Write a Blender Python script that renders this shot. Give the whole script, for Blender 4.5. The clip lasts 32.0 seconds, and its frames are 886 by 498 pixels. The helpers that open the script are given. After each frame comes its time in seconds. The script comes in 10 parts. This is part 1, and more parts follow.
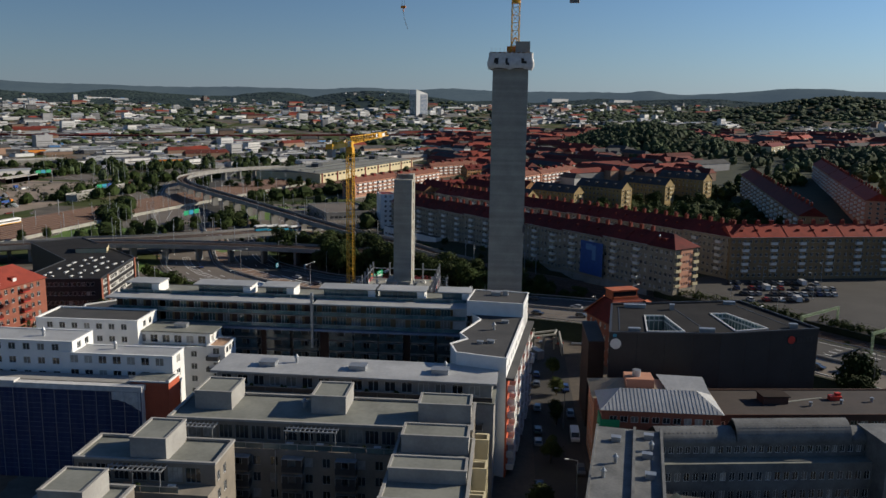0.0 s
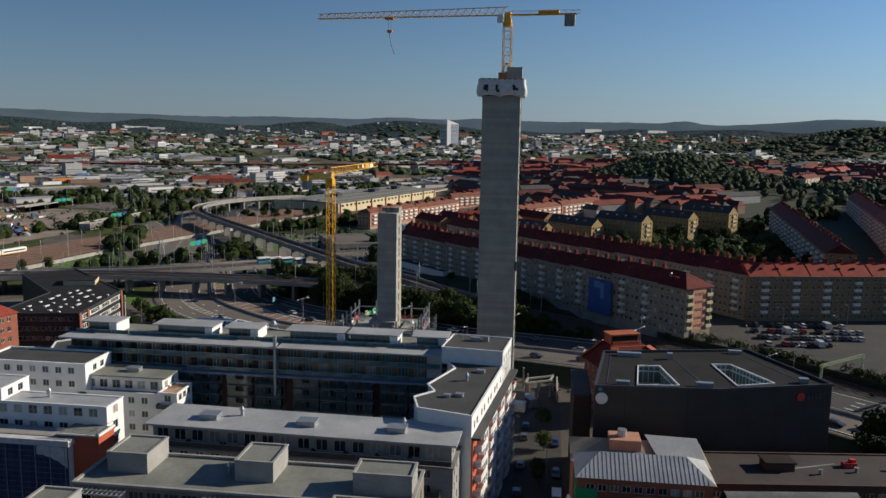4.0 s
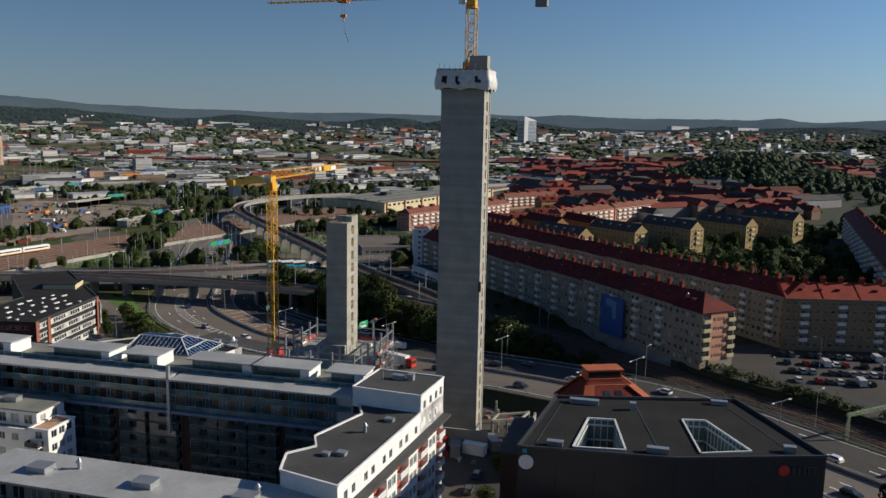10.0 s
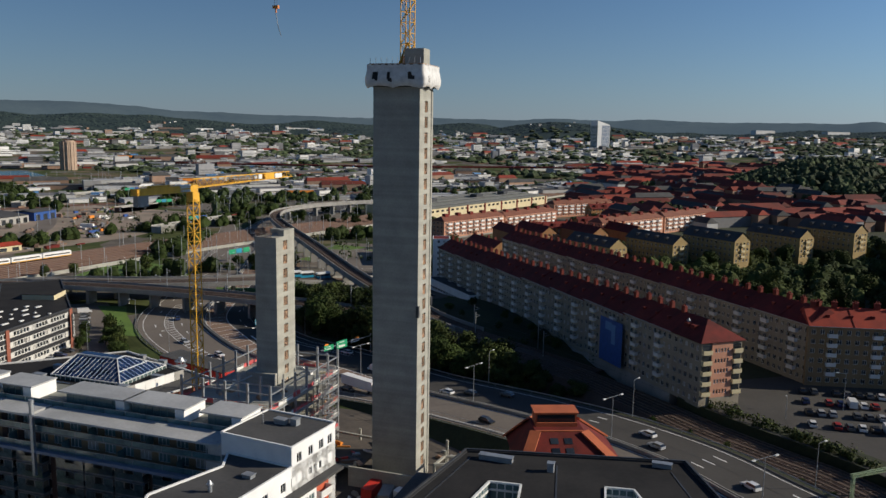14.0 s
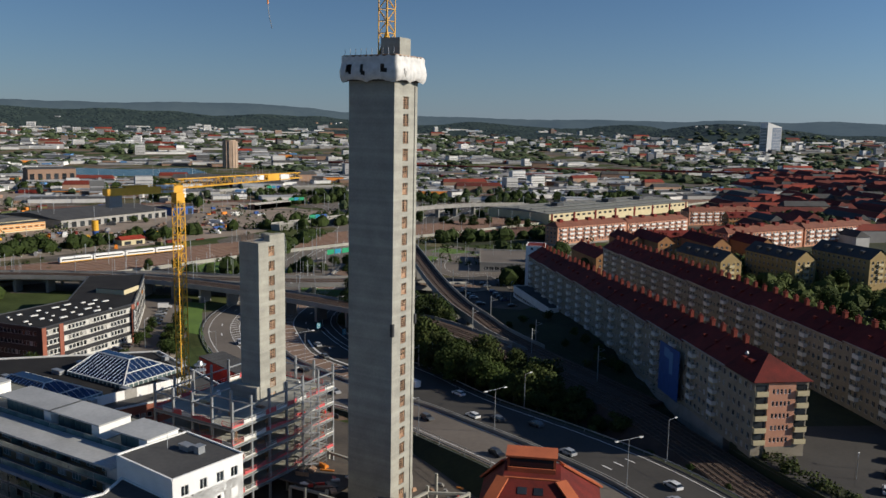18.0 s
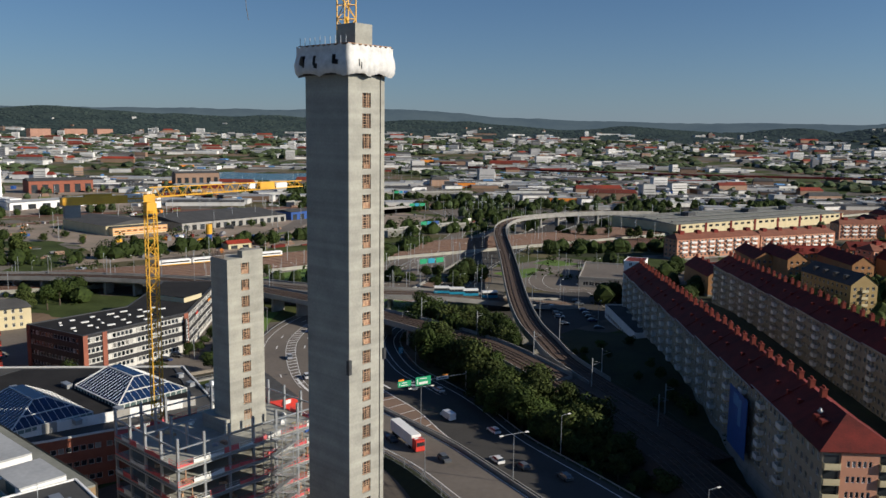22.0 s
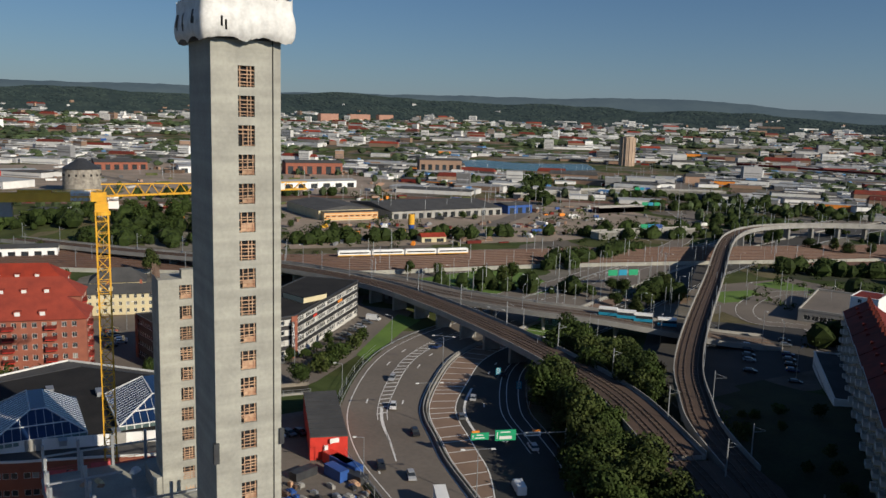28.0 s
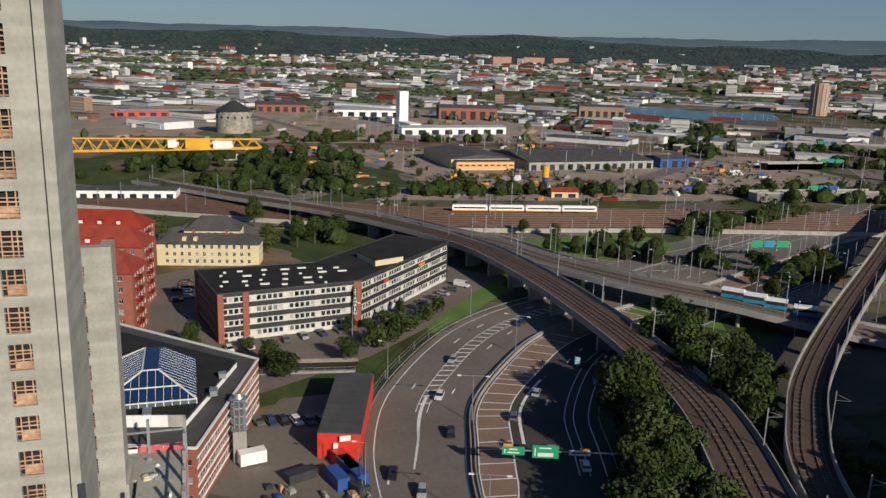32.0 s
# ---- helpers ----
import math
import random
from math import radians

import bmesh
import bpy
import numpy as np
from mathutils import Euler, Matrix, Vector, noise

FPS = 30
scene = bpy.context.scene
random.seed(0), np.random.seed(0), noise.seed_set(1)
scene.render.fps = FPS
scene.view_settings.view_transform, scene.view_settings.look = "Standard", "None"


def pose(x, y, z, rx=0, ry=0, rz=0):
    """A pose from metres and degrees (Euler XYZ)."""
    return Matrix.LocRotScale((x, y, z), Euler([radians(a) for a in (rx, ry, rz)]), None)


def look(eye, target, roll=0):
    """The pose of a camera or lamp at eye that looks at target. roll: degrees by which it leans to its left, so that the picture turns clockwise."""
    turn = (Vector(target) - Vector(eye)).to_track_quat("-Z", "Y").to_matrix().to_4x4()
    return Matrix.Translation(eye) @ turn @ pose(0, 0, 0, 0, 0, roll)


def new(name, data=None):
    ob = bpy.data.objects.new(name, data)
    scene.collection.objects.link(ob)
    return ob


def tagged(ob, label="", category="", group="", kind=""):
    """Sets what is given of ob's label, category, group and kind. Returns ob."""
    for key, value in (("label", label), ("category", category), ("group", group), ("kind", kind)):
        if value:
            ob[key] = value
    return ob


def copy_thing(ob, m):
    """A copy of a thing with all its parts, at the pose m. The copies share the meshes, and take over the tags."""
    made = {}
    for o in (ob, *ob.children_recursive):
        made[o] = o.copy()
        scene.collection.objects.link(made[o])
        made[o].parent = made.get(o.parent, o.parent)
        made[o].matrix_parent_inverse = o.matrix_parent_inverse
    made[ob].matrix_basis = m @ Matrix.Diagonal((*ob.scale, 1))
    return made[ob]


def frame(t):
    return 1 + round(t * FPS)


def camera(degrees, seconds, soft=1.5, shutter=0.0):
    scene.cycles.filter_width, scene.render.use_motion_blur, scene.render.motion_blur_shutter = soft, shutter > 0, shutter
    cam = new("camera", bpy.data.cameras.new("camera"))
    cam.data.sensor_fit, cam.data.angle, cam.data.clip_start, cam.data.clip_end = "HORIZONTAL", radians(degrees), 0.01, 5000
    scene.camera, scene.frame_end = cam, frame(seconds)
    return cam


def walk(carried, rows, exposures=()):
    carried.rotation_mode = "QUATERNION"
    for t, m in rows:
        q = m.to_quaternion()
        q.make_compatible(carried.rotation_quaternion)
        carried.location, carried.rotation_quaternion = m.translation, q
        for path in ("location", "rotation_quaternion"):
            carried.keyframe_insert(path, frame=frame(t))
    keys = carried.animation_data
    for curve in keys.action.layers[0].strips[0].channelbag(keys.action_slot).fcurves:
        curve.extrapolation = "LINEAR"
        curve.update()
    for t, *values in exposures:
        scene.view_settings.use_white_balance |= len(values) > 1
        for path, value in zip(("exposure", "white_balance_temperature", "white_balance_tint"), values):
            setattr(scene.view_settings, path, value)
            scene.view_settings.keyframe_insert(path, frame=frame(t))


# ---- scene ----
cam = camera(56.7, 32.0)
PATH = [
    (0, (-4.655, -250.568, 78.299), (-4.812, -248.607, 77.941), 0.8),
    (0.5, (-3.432, -247.732, 78.213), (-3.603, -245.769, 77.869), 1.0),
    (1, (-1.802, -245.368, 78.343), (-1.989, -243.404, 78.012), 1.0),
    (1.5, (-0.168, -243.292, 78.175), (-0.368, -241.327, 77.86), 1.0),
    (2, (1.483, -240.981, 78.455), (1.271, -239.016, 78.151), 0.9),
    (2.5, (2.845, -238.823, 78.408), (2.623, -236.856, 78.116), 1.0),
    (4.5, (10.005, -230.625, 78.198), (9.756, -228.661, 77.909), 0.9),
    (5, (12.604, -228.702, 78.311), (12.349, -226.74, 78.02), 0.9),
    (5.5, (15.443, -226.401, 78.361), (15.183, -224.44, 78.067), 0.9),
    (6, (18.518, -224.239, 78.309), (18.249, -222.28, 78.014), 1.0),
    (6.5, (21.745, -221.946, 78.391), (21.461, -219.989, 78.094), 1.1),
    (7, (24.869, -219.617, 78.413), (24.568, -217.663, 78.114), 1.0),
    (7.5, (27.566, -216.392, 78.634), (27.245, -214.441, 78.331), 1.1),
    (8, (29.655, -212.823, 78.713), (29.311, -210.877, 78.408), 1.2),
    (8.5, (31.483, -208.867, 78.678), (31.108, -206.927, 78.375), 1.2),
    (9, (33.027, -204.603, 78.741), (32.619, -202.669, 78.439), 1.2),
    (9.5, (34.456, -200.665, 79.069), (34.024, -198.735, 78.767), 1.2),
    (10, (36.311, -196.241, 79.258), (35.862, -194.315, 78.957), 1.1),
    (10.5, (38.468, -191.817, 79.143), (38.003, -189.895, 78.845), 1.1),
    (11, (40.962, -187.399, 79.264), (40.482, -185.481, 78.966), 1.0),
    (11.5, (43.665, -183.368, 78.97), (43.167, -181.453, 78.676), 1.1),
    (12, (46.938, -179.286, 79.115), (46.422, -177.376, 78.822), 0.9),
    (12.5, (50.32, -175.351, 79.289), (49.787, -173.446, 78.994), 0.9),
    (13, (54.079, -171.583, 79.337), (53.52, -169.686, 79.043), 0.8),
    (13.5, (57.507, -167.27, 79.443), (56.913, -165.383, 79.148), 0.9),
    (14, (61.163, -163.03, 79.243), (60.525, -161.158, 78.951), 0.9),
    (14.5, (65.304, -159.615, 79.113), (64.618, -157.759, 78.821), 0.8),
    (16.5, (79.645, -143.383, 79.337), (78.77, -141.609, 79.043), 1.1),
    (17, (82.384, -138.926, 79.385), (81.466, -137.174, 79.088), 1.0),
    (17.5, (85.108, -134.452, 79.421), (84.147, -132.724, 79.124), 1.2),
    (18, (87.242, -129.871, 79.267), (86.242, -128.164, 78.972), 1.1),
    (18.5, (89.18, -124.902, 79.444), (88.141, -123.219, 79.147), 1.1),
    (19, (91.066, -119.779, 79.343), (89.987, -118.122, 79.046), 1.1),
    (19.5, (92.481, -115.377, 78.96), (91.367, -113.742, 78.669), 1.0),
    (20, (94.109, -110.785, 78.33), (92.957, -109.175, 78.047), 1.0),
    (20.5, (96.323, -106.663, 78.511), (95.133, -105.081, 78.225), 0.8),
    (21, (96.99, -100.133, 78.465), (95.757, -98.584, 78.181), 1.0),
    (21.5, (97.837, -94.761, 78.79), (96.569, -93.241, 78.504), 0.9),
    (22, (98.801, -89.339, 79.182), (97.496, -87.852, 78.893), 0.8),
    (22.5, (100.019, -84.104, 79.245), (98.677, -82.65, 78.954), 0.8),
    (23, (100.963, -78.27, 79.119), (99.583, -76.851, 78.832), 1.0),
    (23.5, (101.696, -73.049, 79.488), (100.281, -71.666, 79.193), 0.6),
    (24, (100.792, -66.483, 79.6), (99.342, -65.138, 79.308), 1.3),
    (24.5, (100.374, -60.782, 79.674), (98.887, -59.477, 79.378), 1.2),
    (26.5, (97.948, -39.025, 79.987), (96.325, -37.899, 79.677), 1.4),
    (27, (96.463, -33.534, 80.068), (94.809, -32.455, 79.753), 1.4),
    (27.5, (94.959, -28.071, 80.114), (93.272, -27.045, 79.795), 1.5),
    (28, (92.783, -22.554, 80.375), (91.066, -21.582, 80.046), 1.8),
    (28.5, (90.383, -17.191, 80.317), (88.643, -16.27, 79.96), 1.7),
    (29, (87.88, -11.768, 80.098), (86.12, -10.898, 79.716), 1.7),
    (29.5, (85.939, -5.843, 79.831), (84.155, -5.034, 79.427), 1.2),
    (30, (84.013, -1.145, 80.315), (82.21, -0.394, 79.886), 1.4),
    (30.5, (82.014, 4.124, 80.653), (80.192, 4.817, 80.205), 1.3),
    (31, (79.368, 9.253, 80.406), (77.533, 9.904, 79.949), 1.5),
    (31.5, (76.87, 13.726, 80.875), (75.024, 14.337, 80.41), 1.5),
    (32, (73.211, 18.664, 80.548), (71.354, 19.238, 80.076), 1.8),
]
walk(cam, [(t, look(eye, target, roll)) for t, eye, target, roll in PATH], [(0, 0.04, 6640, 10), (14, 0.05, 6600, 10), (20, 0.15, 6520, 10), (22, 0.19, 6540, 10), (23.2, 0.22, 6550, 10), (24, 0.07, 6560, 10), (27, 0.02, 6620, 9), (32, 0.04, 6750, 9)])

# ---- world, sun and exposure ----
SUN_AZ, SUN_EL = 20.0, 24.0          # degrees from +x towards +y, and above the horizon
world = bpy.data.worlds.new("sky")
scene.world = world
world.use_nodes = True
wn = world.node_tree.nodes
sky = wn.new("ShaderNodeTexSky")
sky.sky_type = "NISHITA"
sky.sun_disc = False
sky.sun_elevation = radians(SUN_EL)
sky.sun_rotation = radians(90 - SUN_AZ)
sky.altitude = 50
sky.air_density, sky.dust_density, sky.ozone_density = 0.93, 0.12, 6.2
tint = wn.new("ShaderNodeMixRGB")
tint.blend_type = "MULTIPLY"
tint.inputs[0].default_value = 1.0
tint.inputs[2].default_value = (0.91, 1.0, 1.06, 1)      # a clear autumn sky, cooler than the model's
world.node_tree.links.new(sky.outputs[0], tint.inputs[1])


def math_node(kind, a, b):
    """A math node of the sky, fed by sockets or numbers."""
    nd = wn.new("ShaderNodeMath")
    nd.operation = kind
    for k, v in enumerate((a, b)):
        if isinstance(v, (int, float)):
            nd.inputs[k].default_value = v
        else:
            world.node_tree.links.new(v, nd.inputs[k])
    return nd.outputs[0]


# thin haze: the sky is paler towards the sun's side and along the horizon
where = wn.new("ShaderNodeTexCoord")
split = wn.new("ShaderNodeSeparateXYZ")
world.node_tree.links.new(where.outputs["Generated"], split.inputs[0])
facing = math_node("ADD", math_node("MULTIPLY", split.outputs[0], math.cos(radians(SUN_AZ)) * 0.5), math_node("MULTIPLY", split.outputs[1], math.sin(radians(SUN_AZ)) * 0.5))
facing = math_node("POWER", math_node("MAXIMUM", math_node("ADD", facing, 0.5), 0.0), 3.0)
height = math_node("MAXIMUM", split.outputs[2], 0.0)
low = math_node("POWER", 2.718, math_node("MULTIPLY", height, -11.0))
pale = wn.new("ShaderNodeMixRGB")
pale.blend_type = "MIX"
pale.inputs[2].default_value = (3.2, 4.15, 5.9, 1)
world.node_tree.links.new(math_node("MULTIPLY", low, 0.55), pale.inputs[0])
world.node_tree.links.new(tint.outputs[0], pale.inputs[1])
glare = wn.new("ShaderNodeMixRGB")
glare.blend_type = "MULTIPLY"
glare.inputs[0].default_value = 1.0
world.node_tree.links.new(pale.outputs[0], glare.inputs[1])
world.node_tree.links.new(math_node("ADD", math_node("MULTIPLY", facing, 1.15), 0.97), glare.inputs[2])
world.node_tree.links.new(glare.outputs[0], wn["Background"].inputs[0])
wn["Background"].inputs[1].default_value = 0.053
sun = new("sun", bpy.data.lights.new("sun", "SUN"))
sun.data.energy, sun.data.angle, sun.data.color = 5.0, radians(0.5), (1.0, 0.91, 0.76)
_a, _e = radians(SUN_AZ), radians(SUN_EL)
sun.matrix_world = look((300 * math.cos(_a), 300 * math.sin(_a), 300 * math.tan(_e)), (0, 0, 0))


# ---- materials ----
def mat(name, a, b=None, rough=0.8, metal=0.0, scale=0.6, fine=6.0, bump=0.3, spec=0.4, rand=0.0, island=0.0, bands=None, coat=0.0):
    """Two colours mixed by noise at two scales, with a fine bump; rand varies the value from object to object."""
    m = bpy.data.materials.new(name)
    m.use_nodes = True
    nt = m.node_tree
    n, lk = nt.nodes, nt.links.new
    bs = n["Principled BSDF"]
    tc = n.new("ShaderNodeTexCoord")
    n1, n2 = n.new("ShaderNodeTexNoise"), n.new("ShaderNodeTexNoise")
    n1.inputs["Scale"].default_value, n2.inputs["Scale"].default_value = scale, fine
    n1.inputs["Detail"].default_value, n2.inputs["Detail"].default_value = 5, 3
    lk(tc.outputs["Object"], n1.inputs["Vector"])
    lk(tc.outputs["Object"], n2.inputs["Vector"])
    add = n.new("ShaderNodeMath")
    add.operation = "MULTIPLY_ADD"
    lk(n2.outputs["Fac"], add.inputs[0])
    add.inputs[1].default_value = 0.45
    lk(n1.outputs["Fac"], add.inputs[2])
    mr = n.new("ShaderNodeMapRange")
    mr.inputs["From Min"].default_value, mr.inputs["From Max"].default_value = 0.52, 0.95
    lk(add.outputs[0], mr.inputs["Value"])
    mix = n.new("ShaderNodeMixRGB")
    b = b or tuple(c * 0.72 for c in a)
    mix.inputs[1].default_value, mix.inputs[2].default_value = (*a, 1), (*b, 1)
    lk(mr.outputs[0], mix.inputs[0])
    out = mix.outputs[0]
    if bands:                                   # level lines: height of a lift, strength
        sep = n.new("ShaderNodeSeparateXYZ")
        lk(tc.outputs["Object"], sep.inputs[0])
        wob = n.new("ShaderNodeMath")
        wob.operation = "MULTIPLY_ADD"
        lk(n1.outputs["Fac"], wob.inputs[0])
        wob.inputs[1].default_value = 0.5
        lk(sep.outputs["Z"], wob.inputs[2])
        dv = n.new("ShaderNodeMath")
        dv.operation = "DIVIDE"
        lk(wob.outputs[0], dv.inputs[0])
        dv.inputs[1].default_value = bands[0]
        wn_ = n.new("ShaderNodeTexNoise")
        wn_.noise_dimensions = "1D"
        wn_.inputs["Scale"].default_value = 1.0
        wn_.inputs["Detail"].default_value = 3
        lk(dv.outputs[0], wn_.inputs["W"])
        r2 = n.new("ShaderNodeMapRange")
        r2.inputs["From Min"].default_value, r2.inputs["From Max"].default_value = 0.3, 0.7
        r2.inputs["To Min"].default_value, r2.inputs["To Max"].default_value = 1 - bands[1], 1 + bands[1] * 0.5
        lk(wn_.outputs["Fac"], r2.inputs["Value"])
        mm = n.new("ShaderNodeMixRGB")
        mm.blend_type = "MULTIPLY"
        mm.inputs[0].default_value = 1
        lk(out, mm.inputs[1])
        lk(r2.outputs[0], mm.inputs[2])
        out = mm.outputs[0]
    for amount, source in ((rand, "ShaderNodeObjectInfo"), (island, "ShaderNodeNewGeometry")):
        if amount:
            oi = n.new(source)
            r3 = n.new("ShaderNodeMapRange")
            r3.inputs["To Min"].default_value, r3.inputs["To Max"].default_value = 1 - amount, 1 + amount
            lk(oi.outputs["Random" if amount == rand and source == "ShaderNodeObjectInfo" else "Random Per Island"], r3.inputs["Value"])
            mm = n.new("ShaderNodeMixRGB")
            mm.blend_type = "MULTIPLY"
            mm.inputs[0].default_value = 1
            lk(out, mm.inputs[1])
            lk(r3.outputs[0], mm.inputs[2])
            out = mm.outputs[0]
    lk(out, bs.inputs["Base Color"])
    bs.inputs["Roughness"].default_value = rough
    bs.inputs["Metallic"].default_value = metal
    bs.inputs["Specular IOR Level"].default_value = spec
    bs.inputs["Coat Weight"].default_value = coat
    if bump:
        bp = n.new("ShaderNodeBump")
        bp.inputs["Strength"].default_value = bump
        bp.inputs["Distance"].default_value = 0.05
        lk(n2.outputs["Fac"], bp.inputs["Height"])
        lk(bp.outputs[0], bs.inputs["Normal"])
    return m


M = {}
M["concrete"] = mat("cast_concrete", (0.375, 0.368, 0.32), (0.265, 0.26, 0.23), 0.85, scale=0.22, fine=2.2, bands=(1.65, 0.13), bump=0.4)
M["concrete_d"] = mat("weathered_concrete", (0.30, 0.29, 0.27), (0.21, 0.205, 0.19), 0.9, scale=0.2, fine=2.5)
M["tarp"] = mat("white_tarpaulin", (0.68, 0.67, 0.65), (0.50, 0.495, 0.48), 0.6, scale=0.9, fine=3.0, bump=0.5)
M["yellow"] = mat("crane_yellow_paint", (0.74, 0.40, 0.035), (0.60, 0.31, 0.03), 0.45, scale=0.7, fine=8)
M["steel"] = mat("galvanised_steel", (0.42, 0.44, 0.46), (0.30, 0.32, 0.34), 0.45, metal=0.6, scale=0.8)
M["steel_d"] = mat("dark_steel", (0.07, 0.075, 0.08), (0.045, 0.045, 0.05), 0.5, metal=0.4)
M["wood"] = mat("formwork_timber", (0.46, 0.31, 0.20), (0.30, 0.16, 0.10), 0.8, scale=1.0, rand=0.25)
# near-black for openings and the groove: their shade is put into the colour
M["dark"] = mat("shade_black", (0.02, 0.02, 0.022), (0.012, 0.012, 0.013), 0.9)
M["asphalt"] = mat("asphalt", (0.058, 0.054, 0.049), (0.04, 0.037, 0.034), 0.9, scale=0.08, fine=1.2, bump=0.15)
M["asphalt_l"] = mat("worn_asphalt", (0.172, 0.146, 0.122), (0.12, 0.102, 0.086), 0.9, scale=0.05, fine=0.8, bump=0.15)
M["paint"] = mat("road_paint", (0.78, 0.77, 0.74), (0.60, 0.59, 0.57), 0.7, scale=0.5)
M["redasph"] = mat("red_brown_paving", (0.235, 0.155, 0.11), (0.19, 0.125, 0.09), 0.9, scale=0.15, fine=1.5)
M["grass"] = mat("mown_grass", (0.11, 0.19, 0.032), (0.075, 0.135, 0.024), 0.95, scale=0.12, fine=1.5, bump=0.6)
M["rough"] = mat("rough_ground", (0.125, 0.118, 0.052), (0.045, 0.07, 0.02), 0.95, scale=0.03, fine=0.3, bump=0.6)
M["dirt"] = mat("bare_earth", (0.33, 0.255, 0.205), (0.19, 0.16, 0.115), 0.95, scale=0.04, fine=0.4, bump=0.5)
M["ballast"] = mat("rail_ballast", (0.185, 0.086, 0.055), (0.112, 0.058, 0.038), 0.95, scale=0.2, fine=2.0, bump=0.8)
M["rail"] = mat("rail_steel", (0.20, 0.14, 0.11), (0.14, 0.09, 0.07), 0.5, metal=0.5)
M["leaf"] = mat("foliage", (0.042, 0.064, 0.014), (0.019, 0.031, 0.008), 0.8, scale=0.5, fine=2.0, bump=0.0, rand=0.3, island=0.22, spec=0.15)
M["leaf2"] = mat("foliage_olive", (0.060, 0.076, 0.020), (0.030, 0.044, 0.012), 0.8, scale=0.5, fine=2.0, bump=0.0, rand=0.3, island=0.22, spec=0.15)
M["bark"] = mat("bark", (0.09, 0.07, 0.05), (0.05, 0.04, 0.03), 0.95)
M["farleaf"] = mat("distant_woods", (0.055, 0.076, 0.028), (0.026, 0.042, 0.018), 0.9, scale=0.02, fine=0.1, bump=0.0, island=0.45)
M["hill"] = mat("hazy_wooded_hill", (0.036, 0.05, 0.038), (0.016, 0.026, 0.022), 0.95, scale=0.012, fine=0.07, bump=0.0, island=0.15, spec=0.05)
M["farhill"] = mat("far_ridge_haze", (0.05, 0.065, 0.06), (0.03, 0.042, 0.042), 0.95, scale=0.006, fine=0.03, bump=0.0, spec=0.0)
for key_, haze_glow_ in (("hill", 0.045), ("farhill", 0.17)):       # haze over the hills is put in as a faint blue glow
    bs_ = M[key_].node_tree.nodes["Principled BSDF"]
    bs_.inputs["Emission Color"].default_value, bs_.inputs["Emission Strength"].default_value = (0.24, 0.35, 0.49, 1), haze_glow_
M["farwhite"] = mat("distant_white_walls", (0.66, 0.65, 0.63), (0.44, 0.44, 0.43), 0.8, scale=0.02, fine=0.2, bump=0.0, island=0.3)
M["fargrey"] = mat("distant_grey_walls", (0.24, 0.24, 0.24), (0.15, 0.15, 0.16), 0.85, scale=0.02, fine=0.2, bump=0.0, island=0.6)
M["farbrown"] = mat("distant_brown_walls", (0.26, 0.17, 0.12), (0.19, 0.12, 0.085), 0.85, scale=0.02, fine=0.2, bump=0.0, island=0.45)
M["redtile"] = mat("red_roof_tiles", (0.30, 0.034, 0.014), (0.19, 0.022, 0.011), 0.8, scale=0.25, fine=3.0, rand=0.15)
M["redmetal"] = mat("dark_red_sheet_roof", (0.17, 0.022, 0.016), (0.085, 0.014, 0.011), 0.8, scale=0.3, fine=3.0, rand=0.15, spec=0.25)
M["orangetile"] = mat("orange_roof_tiles", (0.46, 0.12, 0.045), (0.34, 0.085, 0.035), 0.8, scale=0.3, fine=3.0)
M["brownroof"] = mat("weathered_brown_red_tiles", (0.23, 0.085, 0.05), (0.15, 0.058, 0.038), 0.85, scale=0.25, fine=2.5)
M["terracotta"] = mat("orange_brown_render", (0.40, 0.20, 0.085), (0.30, 0.15, 0.065), 0.9, scale=0.25, fine=2.5)
M["flatroof"] = mat("orange_red_roof_tiles", (0.29, 0.046, 0.026), (0.20, 0.032, 0.019), 0.8, scale=0.3, fine=3.0)
M["pale_panel"] = mat("weathered_white_panels", (0.58, 0.57, 0.53), (0.44, 0.43, 0.40), 0.75, scale=0.4, fine=3.0, bump=0.1)
M["faded_brick"] = mat("faded_salmon_brick", (0.36, 0.20, 0.145), (0.28, 0.155, 0.115), 0.9, scale=0.1, fine=0.6)
M["white"] = mat("white_render", (0.80, 0.80, 0.78), (0.67, 0.67, 0.66), 0.8, scale=0.3, fine=4, bump=0.1)
M["whiteroof"] = mat("pale_sheet_roof", (0.47, 0.475, 0.47), (0.32, 0.325, 0.325), 0.55, metal=0.15, scale=0.15, fine=1.6, bump=0.1)
M["felt"] = mat("dark_roof_felt", (0.075, 0.074, 0.073), (0.045, 0.045, 0.046), 0.9, scale=0.15, fine=1.5)
M["feltgrey"] = mat("grey_green_roof_felt", (0.235, 0.24, 0.21), (0.15, 0.155, 0.135), 0.9, scale=0.2, fine=1.5)
M["black"] = mat("black_cladding", (0.032, 0.032, 0.035), (0.022, 0.022, 0.024), 0.5, scale=0.2, fine=2.0, bump=0.1)
M["brick"] = mat("red_brick", (0.30, 0.105, 0.065), (0.22, 0.075, 0.05), 0.9, scale=0.4, fine=5)
M["brickd"] = mat("dark_brown_brick", (0.10, 0.055, 0.04), (0.07, 0.04, 0.03), 0.9, scale=0.4, fine=5)
M["ochre"] = mat("ochre_render", (0.27, 0.185, 0.10), (0.21, 0.145, 0.078), 0.9, scale=0.2, fine=2.0, rand=0.08)
M["grey"] = mat("grey_brown_render", (0.29, 0.255, 0.195), (0.225, 0.195, 0.15), 0.9, scale=0.2, fine=2.0, rand=0.08)
